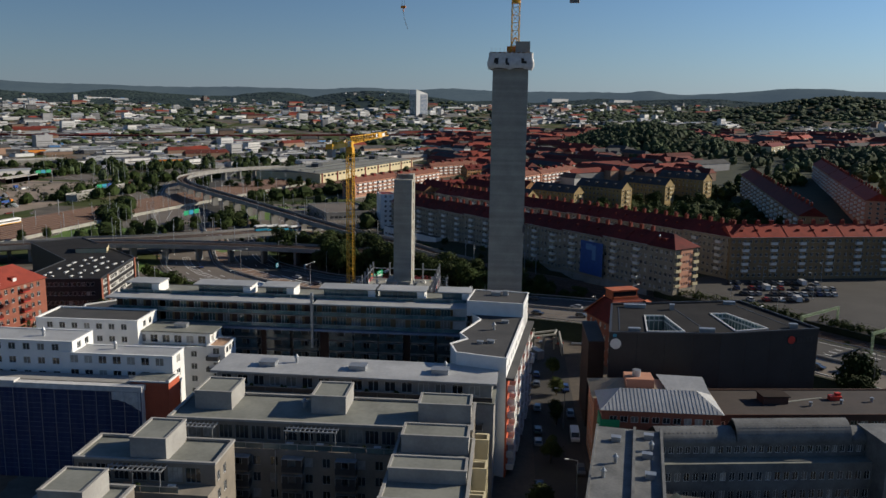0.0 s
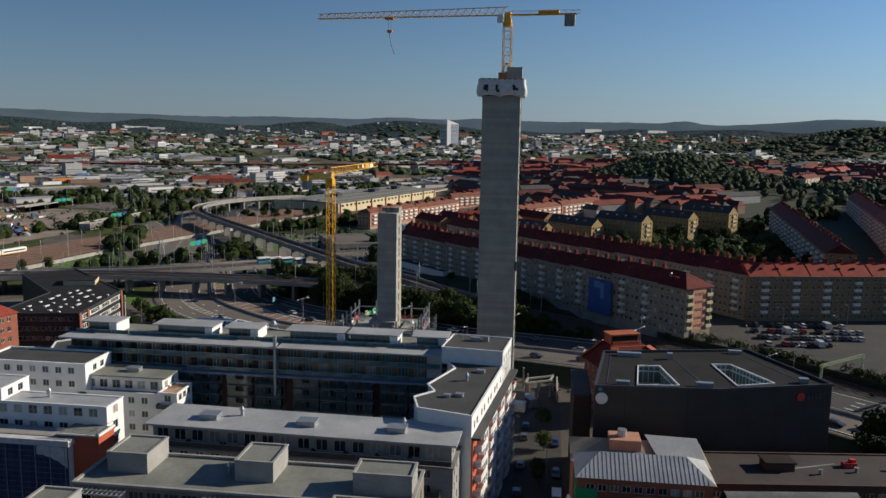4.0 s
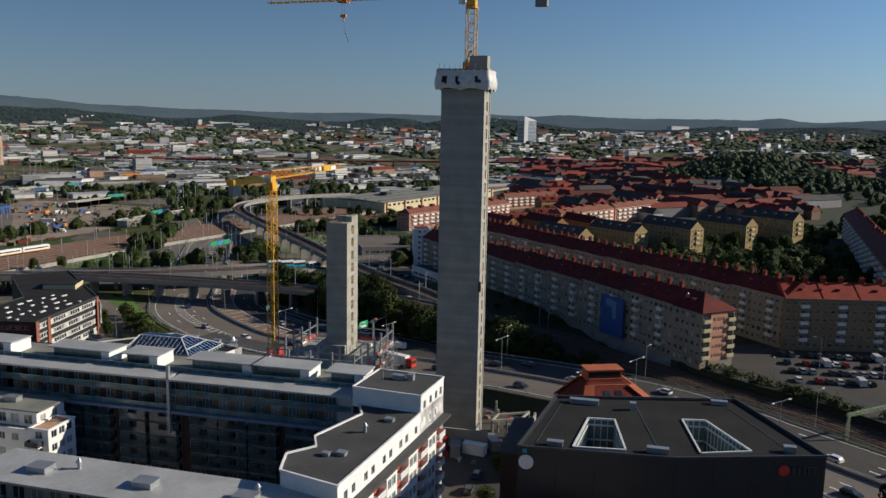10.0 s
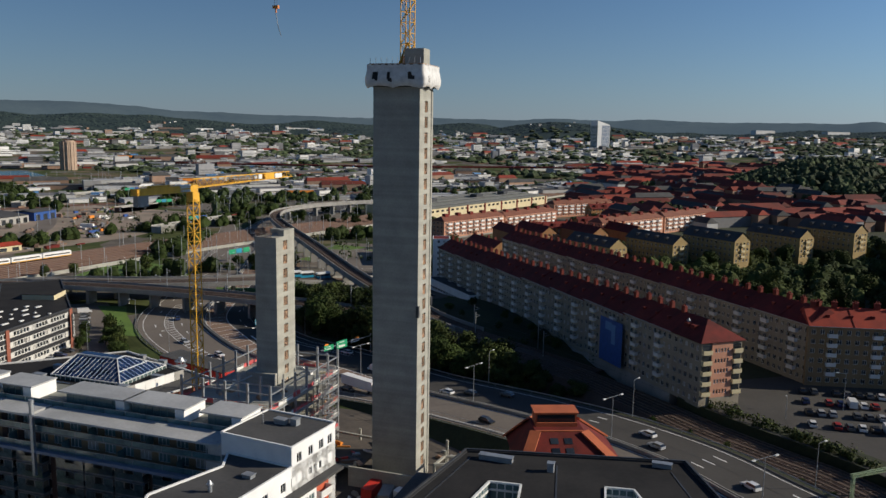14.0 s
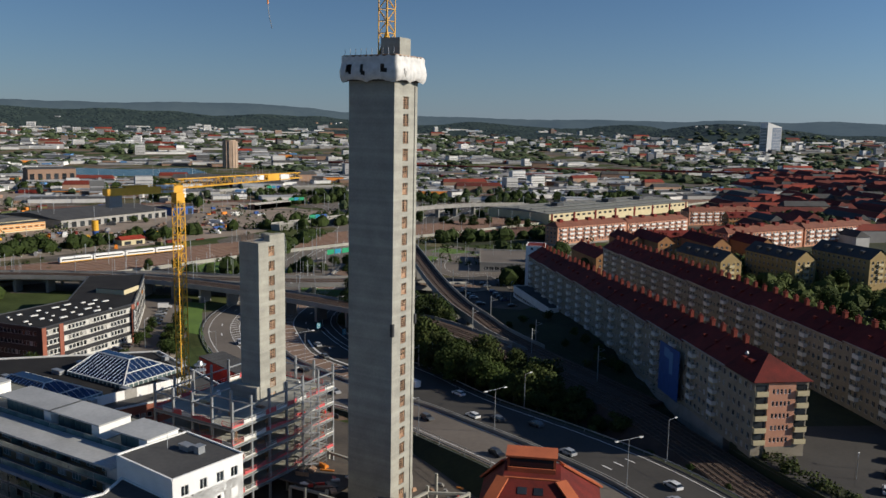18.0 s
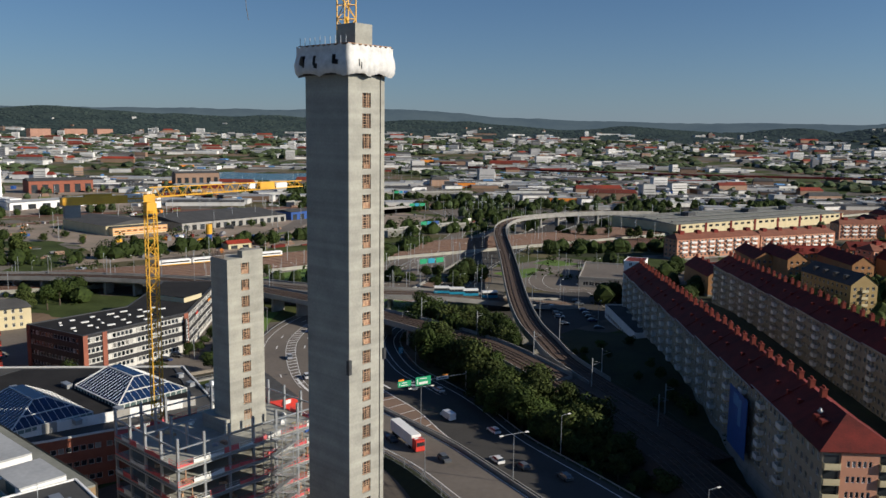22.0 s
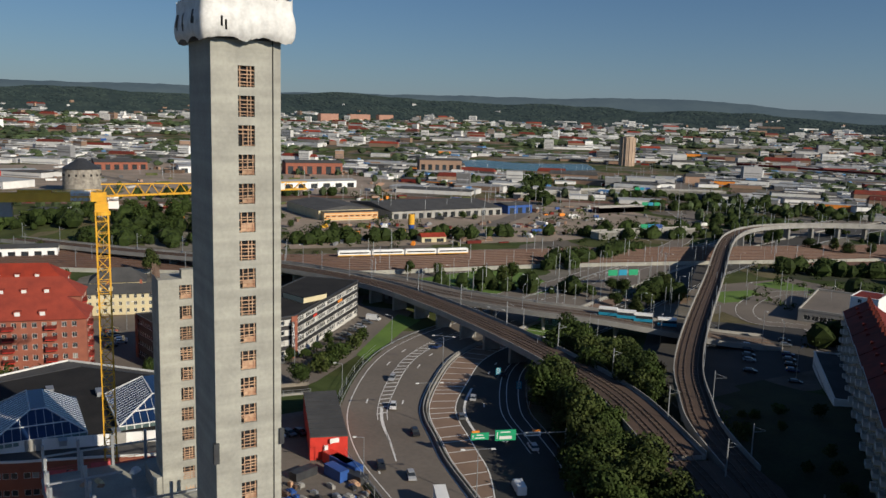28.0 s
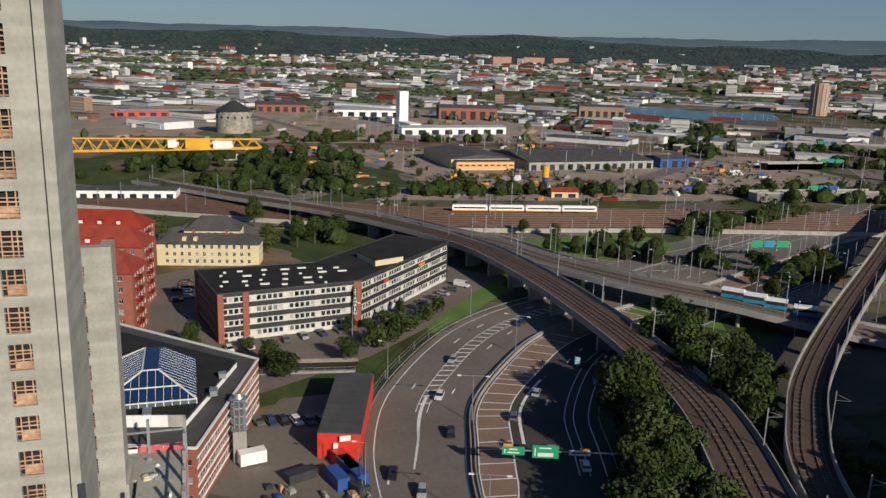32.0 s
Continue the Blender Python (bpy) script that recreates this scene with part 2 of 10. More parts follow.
M["pinkbrick"] = mat("salmon_brick", (0.52, 0.26, 0.17), (0.44, 0.215, 0.14), 0.9, scale=0.4, fine=3)
M["cream"] = mat("cream_render", (0.60, 0.52, 0.33), (0.50, 0.43, 0.27), 0.9, scale=0.2, fine=2.0)
M["greige"] = mat("pale_grey_panels", (0.35, 0.34, 0.315), (0.25, 0.24, 0.225), 0.85, scale=0.3, fine=2.0)
M["glass"] = mat("window_glass", (0.02, 0.026, 0.032), (0.035, 0.04, 0.045), 0.06, scale=0.3, fine=0.5, bump=0.0, spec=0.7, rand=0.5)
M["blueglass"] = mat("tinted_glazing", (0.13, 0.19, 0.185), (0.07, 0.11, 0.115), 0.18, scale=0.3, fine=0.5, bump=0.0, spec=0.7, rand=0.4)
M["skyglass"] = mat("blue_roof_glazing", (0.012, 0.032, 0.095), (0.009, 0.024, 0.065), 0.05, scale=0.3, fine=0.5, bump=0.0, spec=0.8)
# site earth, darker than bare_earth: shade of the blocks is in the colour
M["mud"] = mat("shaded_site_ground", (0.115, 0.095, 0.075), (0.06, 0.052, 0.045), 0.95, scale=0.12, fine=0.9, bump=0.6)
M["curtain"] = mat("pane_with_drawn_curtain", (0.34, 0.33, 0.30), (0.20, 0.20, 0.19), 0.25, scale=0.8, fine=3.0, bump=0.0, spec=0.6, rand=0.5)
M["panel_red"] = mat("orange_red_cladding", (0.52, 0.115, 0.055), (0.40, 0.085, 0.042), 0.7, scale=0.3, fine=4.0)
M["frame"] = mat("white_window_frame", (0.70, 0.70, 0.68), (0.6, 0.6, 0.58), 0.5, bump=0.0)
M["bluenet"] = mat("blue_scaffold_net", (0.013, 0.028, 0.10), (0.05, 0.065, 0.13), 0.7, scale=0.35, fine=3.0, bump=0.5)
M["red"] = mat("red_paint", (0.62, 0.045, 0.03), (0.48, 0.035, 0.025), 0.5)
M["blue"] = mat("blue_paint", (0.025, 0.085, 0.30), (0.02, 0.065, 0.22), 0.5)
M["teal"] = mat("teal_paint", (0.02, 0.28, 0.42), (0.02, 0.22, 0.34), 0.4)
M["signgreen"] = mat("sign_green", (0.01, 0.30, 0.14), (0.01, 0.26, 0.12), 0.5, bump=0.0)
M["orange"] = mat("orange_paint", (0.75, 0.25, 0.03), (0.6, 0.2, 0.03), 0.5)
M["water"] = mat("lake_water", (0.02, 0.05, 0.06), (0.015, 0.04, 0.05), 0.08, bump=0.0, spec=0.6)
M["lakewater"] = mat("open_lake_water", (0.075, 0.155, 0.17), (0.055, 0.12, 0.14), 0.25, scale=0.02, fine=0.3, bump=0.0, spec=0.4)
M["canalwater"] = mat("dark_canal_water", (0.022, 0.022, 0.014), (0.014, 0.014, 0.01), 0.35, bump=0.0, spec=0.2)
M["tyre"] = mat("tyre_rubber", (0.02, 0.02, 0.02), (0.015, 0.015, 0.015), 0.9, bump=0.0)
M["farred"] = mat("distant_red_roofs", (0.22, 0.03, 0.014), (0.085, 0.018, 0.013), 0.85, scale=0.02, fine=0.2, bump=0.0, island=0.5)
M["silo"] = mat("pale_brown_concrete", (0.42, 0.31, 0.23), (0.33, 0.24, 0.18), 0.9, scale=0.1, fine=0.6)
M["paleblue"] = mat("pale_blue_print", (0.10, 0.24, 0.46), (0.08, 0.2, 0.38), 0.6)
M["rock"] = mat("grey_rock", (0.24, 0.21, 0.18), (0.13, 0.12, 0.10), 0.95, scale=0.15, fine=1.0, bump=0.8)
M["brickdark"] = mat("near_black_brick", (0.055, 0.032, 0.027), (0.035, 0.024, 0.02), 0.9, scale=0.4, fine=5)
M["greystone"] = mat("grey_brown_brick", (0.255, 0.225, 0.185), (0.165, 0.145, 0.12), 0.9, scale=0.3, fine=4)
# pale works sheet, greyed so that its shade is part of the colour
M["works"] = mat("shaded_grey_sheet", (0.18, 0.183, 0.178), (0.09, 0.093, 0.092), 0.7, scale=0.3, fine=2.5)
# shaded copy of the ballast for the near tracks: shade is in the colour
M["ballast_d"] = mat("shaded_ballast", (0.088, 0.056, 0.042), (0.055, 0.037, 0.028), 0.95, scale=0.2, fine=2.0, bump=0.8)
# sleeper brown is darkened for the same shade
M["sleeper"] = mat("shaded_sleepers", (0.13, 0.098, 0.076), (0.085, 0.064, 0.05), 0.95, scale=0.4, fine=2.0)
M["hall_felt"] = mat("black_roof_membrane", (0.032, 0.031, 0.031), (0.020, 0.020, 0.021), 0.95, scale=0.15, fine=1.5, spec=0.12)
M["brown_felt"] = mat("brown_roof_felt", (0.045, 0.034, 0.029), (0.028, 0.022, 0.02), 0.95, scale=0.15, fine=1.5, spec=0.12)
M["slate_blue"] = mat("blue_grey_sheet", (0.20, 0.25, 0.34), (0.15, 0.19, 0.26), 0.5, scale=0.3, fine=3.0)
M["tealglass"] = mat("teal_glass_rail", (0.13, 0.225, 0.225), (0.06, 0.115, 0.12), 0.12, scale=0.4, fine=2.0, bump=0.0)
M["balcony_glass"] = mat("dark_balcony_glass", (0.075, 0.115, 0.12), (0.03, 0.05, 0.055), 0.08, scale=0.5, fine=2.0, bump=0.0, spec=0.7, rand=0.4)
M["net_red"] = mat("faded_red_net", (0.62, 0.13, 0.13), (0.45, 0.07, 0.08), 0.8, scale=0.8, fine=6.0)
M["chimney"] = mat("dark_red_chimney_brick", (0.21, 0.035, 0.02), (0.14, 0.025, 0.016), 0.85, scale=0.5, fine=4.0)
M["yellow_render"] = mat("yellow_render", (0.36, 0.265, 0.12), (0.28, 0.20, 0.09), 0.9, scale=0.2, fine=2.0)
# dark undergrowth; the housing row's shade is put into this colour too
M["thicket"] = mat("undergrowth_and_shade", (0.036, 0.043, 0.016), (0.015, 0.021, 0.008), 0.95, scale=0.08, fine=0.9, bump=0.8)


def plain_ground(name):
    """Open land cut into uneven parcels: dry grass, green grass, gravel and bare earth, each mottled."""
    m = mat(name, (1.0, 1.0, 1.0), (0.5, 0.52, 0.5), 0.95, scale=0.06, fine=0.5, bump=0.5, spec=0.1)
    n, lk = m.node_tree.nodes, m.node_tree.links.new
    tc = n.new("ShaderNodeTexCoord")
    warp = n.new("ShaderNodeTexNoise")
    warp.inputs["Scale"].default_value, warp.inputs["Detail"].default_value = 0.03, 4
    lk(tc.outputs["Object"], warp.inputs["Vector"])
    push = n.new("ShaderNodeVectorMath")
    push.operation = "MULTIPLY_ADD"
    lk(warp.outputs["Color"], push.inputs[0])
    push.inputs[1].default_value = (34, 34, 0)
    lk(tc.outputs["Object"], push.inputs[2])
    cell = n.new("ShaderNodeTexVoronoi")
    cell.inputs["Scale"].default_value = 0.024
    lk(push.outputs[0], cell.inputs["Vector"])
    sep = n.new("ShaderNodeSeparateColor")
    lk(cell.outputs["Color"], sep.inputs[0])
    ramp = n.new("ShaderNodeValToRGB")
    ramp.color_ramp.interpolation = "CONSTANT"
    stops = ((0.0, (0.15, 0.13, 0.075)), (0.2, (0.066, 0.088, 0.03)), (0.42, (0.16, 0.14, 0.12)), (0.58, (0.22, 0.155, 0.108)), (0.72, (0.085, 0.10, 0.036)), (0.86, (0.21, 0.19, 0.165)))
    for k, (at_, c) in enumerate(stops):
        e = ramp.color_ramp.elements[k] if k < 2 else ramp.color_ramp.elements.new(at_)
        e.position, e.color = at_, (*c, 1)
    lk(sep.outputs[0], ramp.inputs[0])
    mul = n.new("ShaderNodeMixRGB")
    mul.blend_type, mul.inputs[0].default_value = "MULTIPLY", 1.0
    base = n["Principled BSDF"].inputs["Base Color"]
    lk(base.links[0].from_socket, mul.inputs[1])
    lk(ramp.outputs[0], mul.inputs[2])
    lk(mul.outputs[0], base)
    return m


M["plain"] = plain_ground("mottled_open_land")
CAR = [mat("car_paint_" + c, v, tuple(x * 0.9 for x in v), 0.3, bump=0.0, coat=0.6) for c, v in
       (("white", (0.7, 0.7, 0.7)), ("black", (0.02, 0.02, 0.022)), ("silver", (0.35, 0.36, 0.38)), ("grey", (0.10, 0.105, 0.11)),
        ("red", (0.35, 0.03, 0.025)), ("navy", (0.02, 0.04, 0.12)))]


# ---- mesh helpers ----
class Mesh:
    """Collects vertices and faces of one mesh."""

    def __init__(self):
        self.v, self.f = [], []

    def quad(self, *p):
        n = len(self.v)
        self.v += [tuple(q) for q in p]
        self.f.append(tuple(range(n, n + len(p))))
        return self

    def box(self, x0, y0, z0, x1, y1, z1):
        n = len(self.v)
        self.v += [(x0, y0, z0), (x1, y0, z0), (x1, y1, z0), (x0, y1, z0), (x0, y0, z1), (x1, y0, z1), (x1, y1, z1), (x0, y1, z1)]
        self.f += [tuple(n + i for i in q) for q in ((3, 2, 1, 0), (4, 5, 6, 7), (0, 1, 5, 4), (1, 2, 6, 5), (2, 3, 7, 6), (3, 0, 4, 7))]
        return self

    def mbox(self, m, sx, sy, sz):
        """A box of that size, centred in x and y and standing on z 0 of the pose m."""
        n = len(self.v)
        for z in (0, sz):
            for x, y in ((-1, -1), (1, -1), (1, 1), (-1, 1)):
                self.v.append(tuple(m @ Vector((x * sx / 2, y * sy / 2, z))))
        self.f += [tuple(n + i for i in q) for q in ((3, 2, 1, 0), (4, 5, 6, 7), (0, 1, 5, 4), (1, 2, 6, 5), (2, 3, 7, 6), (3, 0, 4, 7))]
        return self

    def bar(self, a, b, t, t2=None):
        """A straight bar of thickness t from a to b."""
        a, b = Vector(a), Vector(b)
        d = b - a
        if d.length < 1e-4:
            return self
        q = d.to_track_quat("Z", "Y").to_matrix().to_4x4()
        return self.mbox(Matrix.Translation(a) @ q, t, t2 or t, d.length)

    def prism(self, poly, z0, z1):
        """An upright prism over a polygon that runs anticlockwise."""
        n, k = len(self.v), len(poly)
        self.v += [(x, y, z0) for x, y in poly] + [(x, y, z1) for x, y in poly]
        self.f += [tuple(range(n + k - 1, n - 1, -1)), tuple(range(n + k, n + 2 * k))]
        self.f += [(n + i, n + (i + 1) % k, n + k + (i + 1) % k, n + k + i) for i in range(k)]
        return self

    def cyl(self, x, y, z0, z1, r0, r1=None, k=12):
        r1 = r0 if r1 is None else r1
        n = len(self.v)
        for z, r in ((z0, r0), (z1, r1)):
            self.v += [(x + r * math.cos(2 * math.pi * i / k), y + r * math.sin(2 * math.pi * i / k), z) for i in range(k)]
        self.f += [(n + i, n + (i + 1) % k, n + k + (i + 1) % k, n + k + i) for i in range(k)]
        self.f += [tuple(range(n + k - 1, n - 1, -1)), tuple(range(n + k, n + 2 * k))]
        return self

    def data(self, name, material):
        me = bpy.data.meshes.new(name)
        me.from_pydata(self.v, [], self.f)
        me.materials.append(material)
        me.update()
        return me


def thing(name, x=0, y=0, z=0, rz=0, label="", category="", group="", kind=""):
    ob = new(name)
    ob.empty_display_size = 0.5
    ob.matrix_basis = pose(x, y, z, 0, 0, rz)
    return tagged(ob, label, category, group, kind)


def part(name, mesh, material, parent=None, label="", smooth=False):
    me = mesh if isinstance(mesh, bpy.types.Mesh) else mesh.data(name, material)
    ob = new(name, me)
    ob.parent = parent
    if smooth:
        me.polygons.foreach_set("use_smooth", [True] * len(me.polygons))
    return tagged(ob, label)


def solo(name, mesh, material, label, category, kind="", smooth=False):
    return tagged(part(name, mesh, material, None, label, smooth), "", category, "", kind)


def smooth01(a):
    a = min(max(a, 0.0), 1.0)
    return a * a * (3 - 2 * a)


def curve(points, step=4.0):
    """Points along a smooth line through the given ones, about step metres apart, with the way to the right at each."""
    p = [Vector(q if len(q) == 3 else (*q, 0)) for q in points]
    p = [2 * p[0] - p[1]] + p + [2 * p[-1] - p[-2]]
    out = []
    for a, b, c, d in zip(p, p[1:], p[2:], p[3:]):
        n = max(1, int((c - b).length / step))
        for i in range(n):
            t = i / n
            out.append(0.5 * (2 * b + (c - a) * t + (2 * a - 5 * b + 4 * c - d) * t * t + (3 * b - a - 3 * c + d) * t ** 3))
    out.append(p[-2])
    side = []
    for i in range(len(out)):
        w = out[min(i + 1, len(out) - 1)] - out[max(i - 1, 0)]
        side.append(Vector((w.y, -w.x, 0)).normalized())
    return out, side


def ribbon(mesh, line, a, b, z=0.0, thick=0.0):
    """A strip along a line from offset a to offset b to its right; thick: a slab of that depth."""
    pts, side = line
    up = Vector((0, 0, z))
    n = len(mesh.v)
    for p, s in zip(pts, side):
        mesh.v += [tuple(p + s * a + up), tuple(p + s * b + up)]
        if thick:
            dn = Vector((0, 0, -thick))
            mesh.v += [tuple(p + s * a + up + dn), tuple(p + s * b + up + dn)]
    k = 4 if thick else 2
    for i in range(len(pts) - 1):
        o, q = n + i * k, n + (i + 1) * k
        mesh.f.append((o, o + 1, q + 1, q))
        if thick:
            mesh.f += [(o + 3, o + 2, q + 2, q + 3), (o + 2, o, q, q + 2), (o + 1, o + 3, q + 3, q + 1)]
    if thick:
        mesh.f.append((n, n + 2, n + 3, n + 1))
        e = n + (len(pts) - 1) * 4
        mesh.f.append((e, e + 1, e + 3, e + 2))
    return mesh


def dashes(mesh, line, off, width, on, gap, z):
    """Painted dashes along a line."""
    pts, side = line
    run, draw = 0.0, True
    seg = []
    for i in range(len(pts)):
        if draw:
            seg.append(i)
        if i:
            run += (pts[i] - pts[i - 1]).length
        if run > (on if draw else gap):
            if draw and len(seg) > 1:
                ribbon(mesh, ([pts[j] for j in seg], [side[j] for j in seg]), off - width / 2, off + width / 2, z)
            run, draw, seg = 0.0, not draw, []
    return mesh


def facade(mesh, o, u, width, height, us, vs, ww, wh, depth=0.18):
    """A wall from o along u (outward to its right) with openings at the us and vs (lower left corners); returns the openings' poses."""
    o, u = Vector(o), Vector((u[0], u[1], 0)).normalized()
    nrm = Vector((u.y, -u.x, 0))
    z = Vector((0, 0, 1))
    us = [a for a in us if a > 0.05 and a + ww < width - 0.05]
    vs = [a for a in vs if a + wh < height - 0.05]
    cu = [0.0] + [c for a in us for c in (a, a + ww)] + [width]
    cv = [0.0] + [c for a in vs for c in (a, a + wh)] + [height]
    at = lambda a, b, d=0.0: o + u * a + z * b - nrm * d
    for i in range(len(cu) - 1):
        for j in range(len(cv) - 1):
            a, b, c, d = cu[i], cu[i + 1], cv[j], cv[j + 1]
            if i % 2 and j % 2:
                p, q = (at(a, c), at(b, c), at(b, d), at(a, d)), (at(a, c, depth), at(b, c, depth), at(b, d, depth), at(a, d, depth))
                for k in range(4):
                    mesh.quad(p[k], p[(k + 1) % 4], q[(k + 1) % 4], q[k])
            elif not (j % 2) or i % 2 == 0:
                if b - a > 1e-4 and d - c > 1e-4:
                    mesh.quad(at(a, c), at(b, c), at(b, d), at(a, d))
    rot = Matrix((( u.x, -nrm.x, 0), (u.y, -nrm.y, 0), (0, 0, 1))).to_4x4()
    return [Matrix.Translation(at(a, b)) @ rot for a in us for b in vs]


WIN = {}
WINRND = random.Random(14)


def window_data(ww, wh, depth=0.18, bars=1, glass="glass", frame="frame"):
    """Frame and pane of a window that sits in an opening: x along the wall, y inward."""
    key = (ww, wh, depth, bars, glass, frame)
    if key not in WIN:
        f, p = Mesh(), Mesh()
        t = 0.07
        y0, y1 = depth - 0.10, depth - 0.02
        f.box(0, y0, 0, ww, y1, t).box(0, y0, wh - t, ww, y1, wh).box(0, y0, t, t, y1, wh - t).box(ww - t, y0, t, ww, y1, wh - t)
        for i in range(bars):
            x = ww * (i + 1) / (bars + 1)
            f.box(x - t / 2, y0, t, x + t / 2, y1, wh - t)
        p.quad((t, depth - 0.05, t), (ww - t, depth - 0.05, t), (ww - t, depth - 0.05, wh - t), (t, depth - 0.05, wh - t))
        WIN[key] = (f.data("window", M[frame]), p.data("pane", M[glass]))
        WIN[key][0].materials.append(M[glass])
        # frame and pane share one mesh, so that a facade stays light
        v, fc = f.v + p.v, f.f + [tuple(i + len(f.v) for i in q) for q in p.f]
        me = bpy.data.meshes.new("window")
        me.from_pydata(v, [], fc)
        me.materials.append(M[frame])
        me.materials.append(M[glass])
        me.polygons[len(fc) - 1].material_index = 1
        WIN[key] = me
    return WIN[key]


def put_windows(parent, places, ww, wh, **k):
    me = window_data(ww, wh, **k)
    drawn = window_data(ww, wh, **{**k, "glass": "curtain"})
    for m in places:
        w = new("window", drawn if WINRND.random() < 0.2 else me)
        w.parent = parent
        w.matrix_local = m


def rise(x, y):
    """The plain climbs gently towards the hills."""
    return 50 * min(1.0, max(0.0, (math.hypot(x, y) - 1350) / 1700))


def terrain(x, y):
    """Height of the ground."""
    s = (x - 105) * 0.59 + (y - 20) * 0.81
    h = 6.0 * smooth01((s - 14) / 14) * smooth01((x + 75) / 60)
    far = math.hypot(x - 60, y - 40)
    h += 6.0 * smooth01((x - 40) / 260) * smooth01((far - 150) / 300)
    h += 34 * math.exp(-(((x - 172) / 100) ** 2 + ((y - 905) / 85) ** 2))
    h += 14 * math.exp(-(((x - 400) / 80) ** 2 + ((y - 660) / 120) ** 2))
    h += 56 * math.exp(-(((x - 850) / 260) ** 2 + ((y - 2000) / 170) ** 2))
    h += 10 * math.exp(-(((x + 446) / 48) ** 2 + ((y - 42) / 52) ** 2))
    return h + rise(x, y)


def hill_height(x, y):
    """Height of the wooded hills that ring the plain."""
    r, a = math.hypot(x, y), math.atan2(y, x)
    c, s = math.cos(a), math.sin(a)
    deg = math.degrees(a) % 360
    f = smooth01((r - 2800) / 650) * (1 - 0.55 * smooth01((r - 3450) / 450))
    n = noise.noise(Vector((c * 3.3, s * 3.3, 0.3))) * 0.4 + noise.noise(Vector((c * 8.5, s * 8.5, r / 900))) * 0.42 + noise.noise(Vector((c * 24, s * 24, r / 420))) * 0.2
    west = smooth01((deg - 120) / 14)                       # the nearer wooded heights lie to the west
    bumps = 22 * max(0.0, noise.noise(Vector((x / 420, y / 420, 4.1)))) * smooth01((r - 2500) / 400)
    knoll = 52 * math.exp(-(((x + 470) / 330) ** 2 + ((y - 2850) / 260) ** 2)) + 34 * math.exp(-(((x + 2880) / 260) ** 2 + ((y - 1290) / 300) ** 2))
    return rise(x, y) - 2 + knoll * (1 - f * 0.5) + f * (24 + 48 * west + 46 * n) + bumps * (1 - f * 0.4)


def ridge_height(deg):
    """Height of the far blue ridge at that heading."""
    a = radians(deg)
    h = 123 + 36 * smooth01((deg - 118) / 16) + 9 * noise.noise(Vector((math.cos(a) * 7, math.sin(a) * 7, 2.0))) + 5 * noise.noise(Vector((math.cos(a) * 22, math.sin(a) * 22, 5.0)))
    for at_, wide, rise in ((80.3, 1.1, 17), (71.0, 3.0, 22), (64.0, 4.0, 14), (100.7, 2.2, 10), (94.5, 2.0, 8), (136.0, 8.0, 12), (172.0, 5.0, 8), (162.5, 2.5, -8)):
        h += rise * math.exp(-((deg - at_) / wide) ** 2)
    return h


def window_strips(parent, places, ww, wh, rows, **k):
    """Windows of a range that stays far off: one mesh for each storey."""
    src = window_data(ww, wh, **k)
    vs, fs = [v.co.copy() for v in src.vertices], [tuple(p.vertices) for p in src.polygons]
    for j in range(rows):
        m = Mesh()
        glass = []
        for mm in places[j::rows]:
            n = len(m.v)
            m.v += [tuple(mm @ v) for v in vs]
            glass.append(len(m.f) + len(fs) - 1)
            m.f += [tuple(n + i for i in f) for f in fs]
        me = m.data("window_strip", src.materials[0])
        me.materials.append(src.materials[1])
        for g in glass:
            me.polygons[g].material_index = 1
        part("window_strip", me, None, parent)


def sprays(m, x, y, z, h, r, rnd, n, size):
    """Adds a crown of n leaf sprays in a few uneven lobes."""
    lobes = [(rnd.uniform(-.5, .5) * r, rnd.uniform(-.5, .5) * r, h * rnd.uniform(0.2, 0.62), r * rnd.uniform(0.55, 0.85)) for i in range(4)] + [(0, 0, h * 0.66, r * 0.62)]
    for i in range(n):
        cx, cy, cz, lr = lobes[i % 5]
        u, a = rnd.uniform(-0.7, 1), rnd.uniform(0, 6.283)
        q = math.sqrt(max(0.0, 1 - u * u))
        d = Vector((q * math.cos(a), q * math.sin(a), u))
        p = Vector((x + cx, y + cy, z + cz)) + Vector((d.x * lr, d.y * lr, d.z * lr * 0.85)) * rnd.uniform(0.75, 1.08)
        w = (d + Vector((rnd.uniform(-.5, .5), rnd.uniform(-.5, .5), rnd.uniform(-.2, .6)))).normalized()
        e1 = w.orthogonal().normalized() * size * rnd.uniform(0.7, 1.3)
        e2 = w.cross(e1) * rnd.uniform(0.7, 1.1)
        k = len(m.v)
        m.v += [tuple(p + e1), tuple(p + e2), tuple(p - e1), tuple(p - e2)]
        m.f.append((k, k + 1, k + 2, k + 3))
    return m


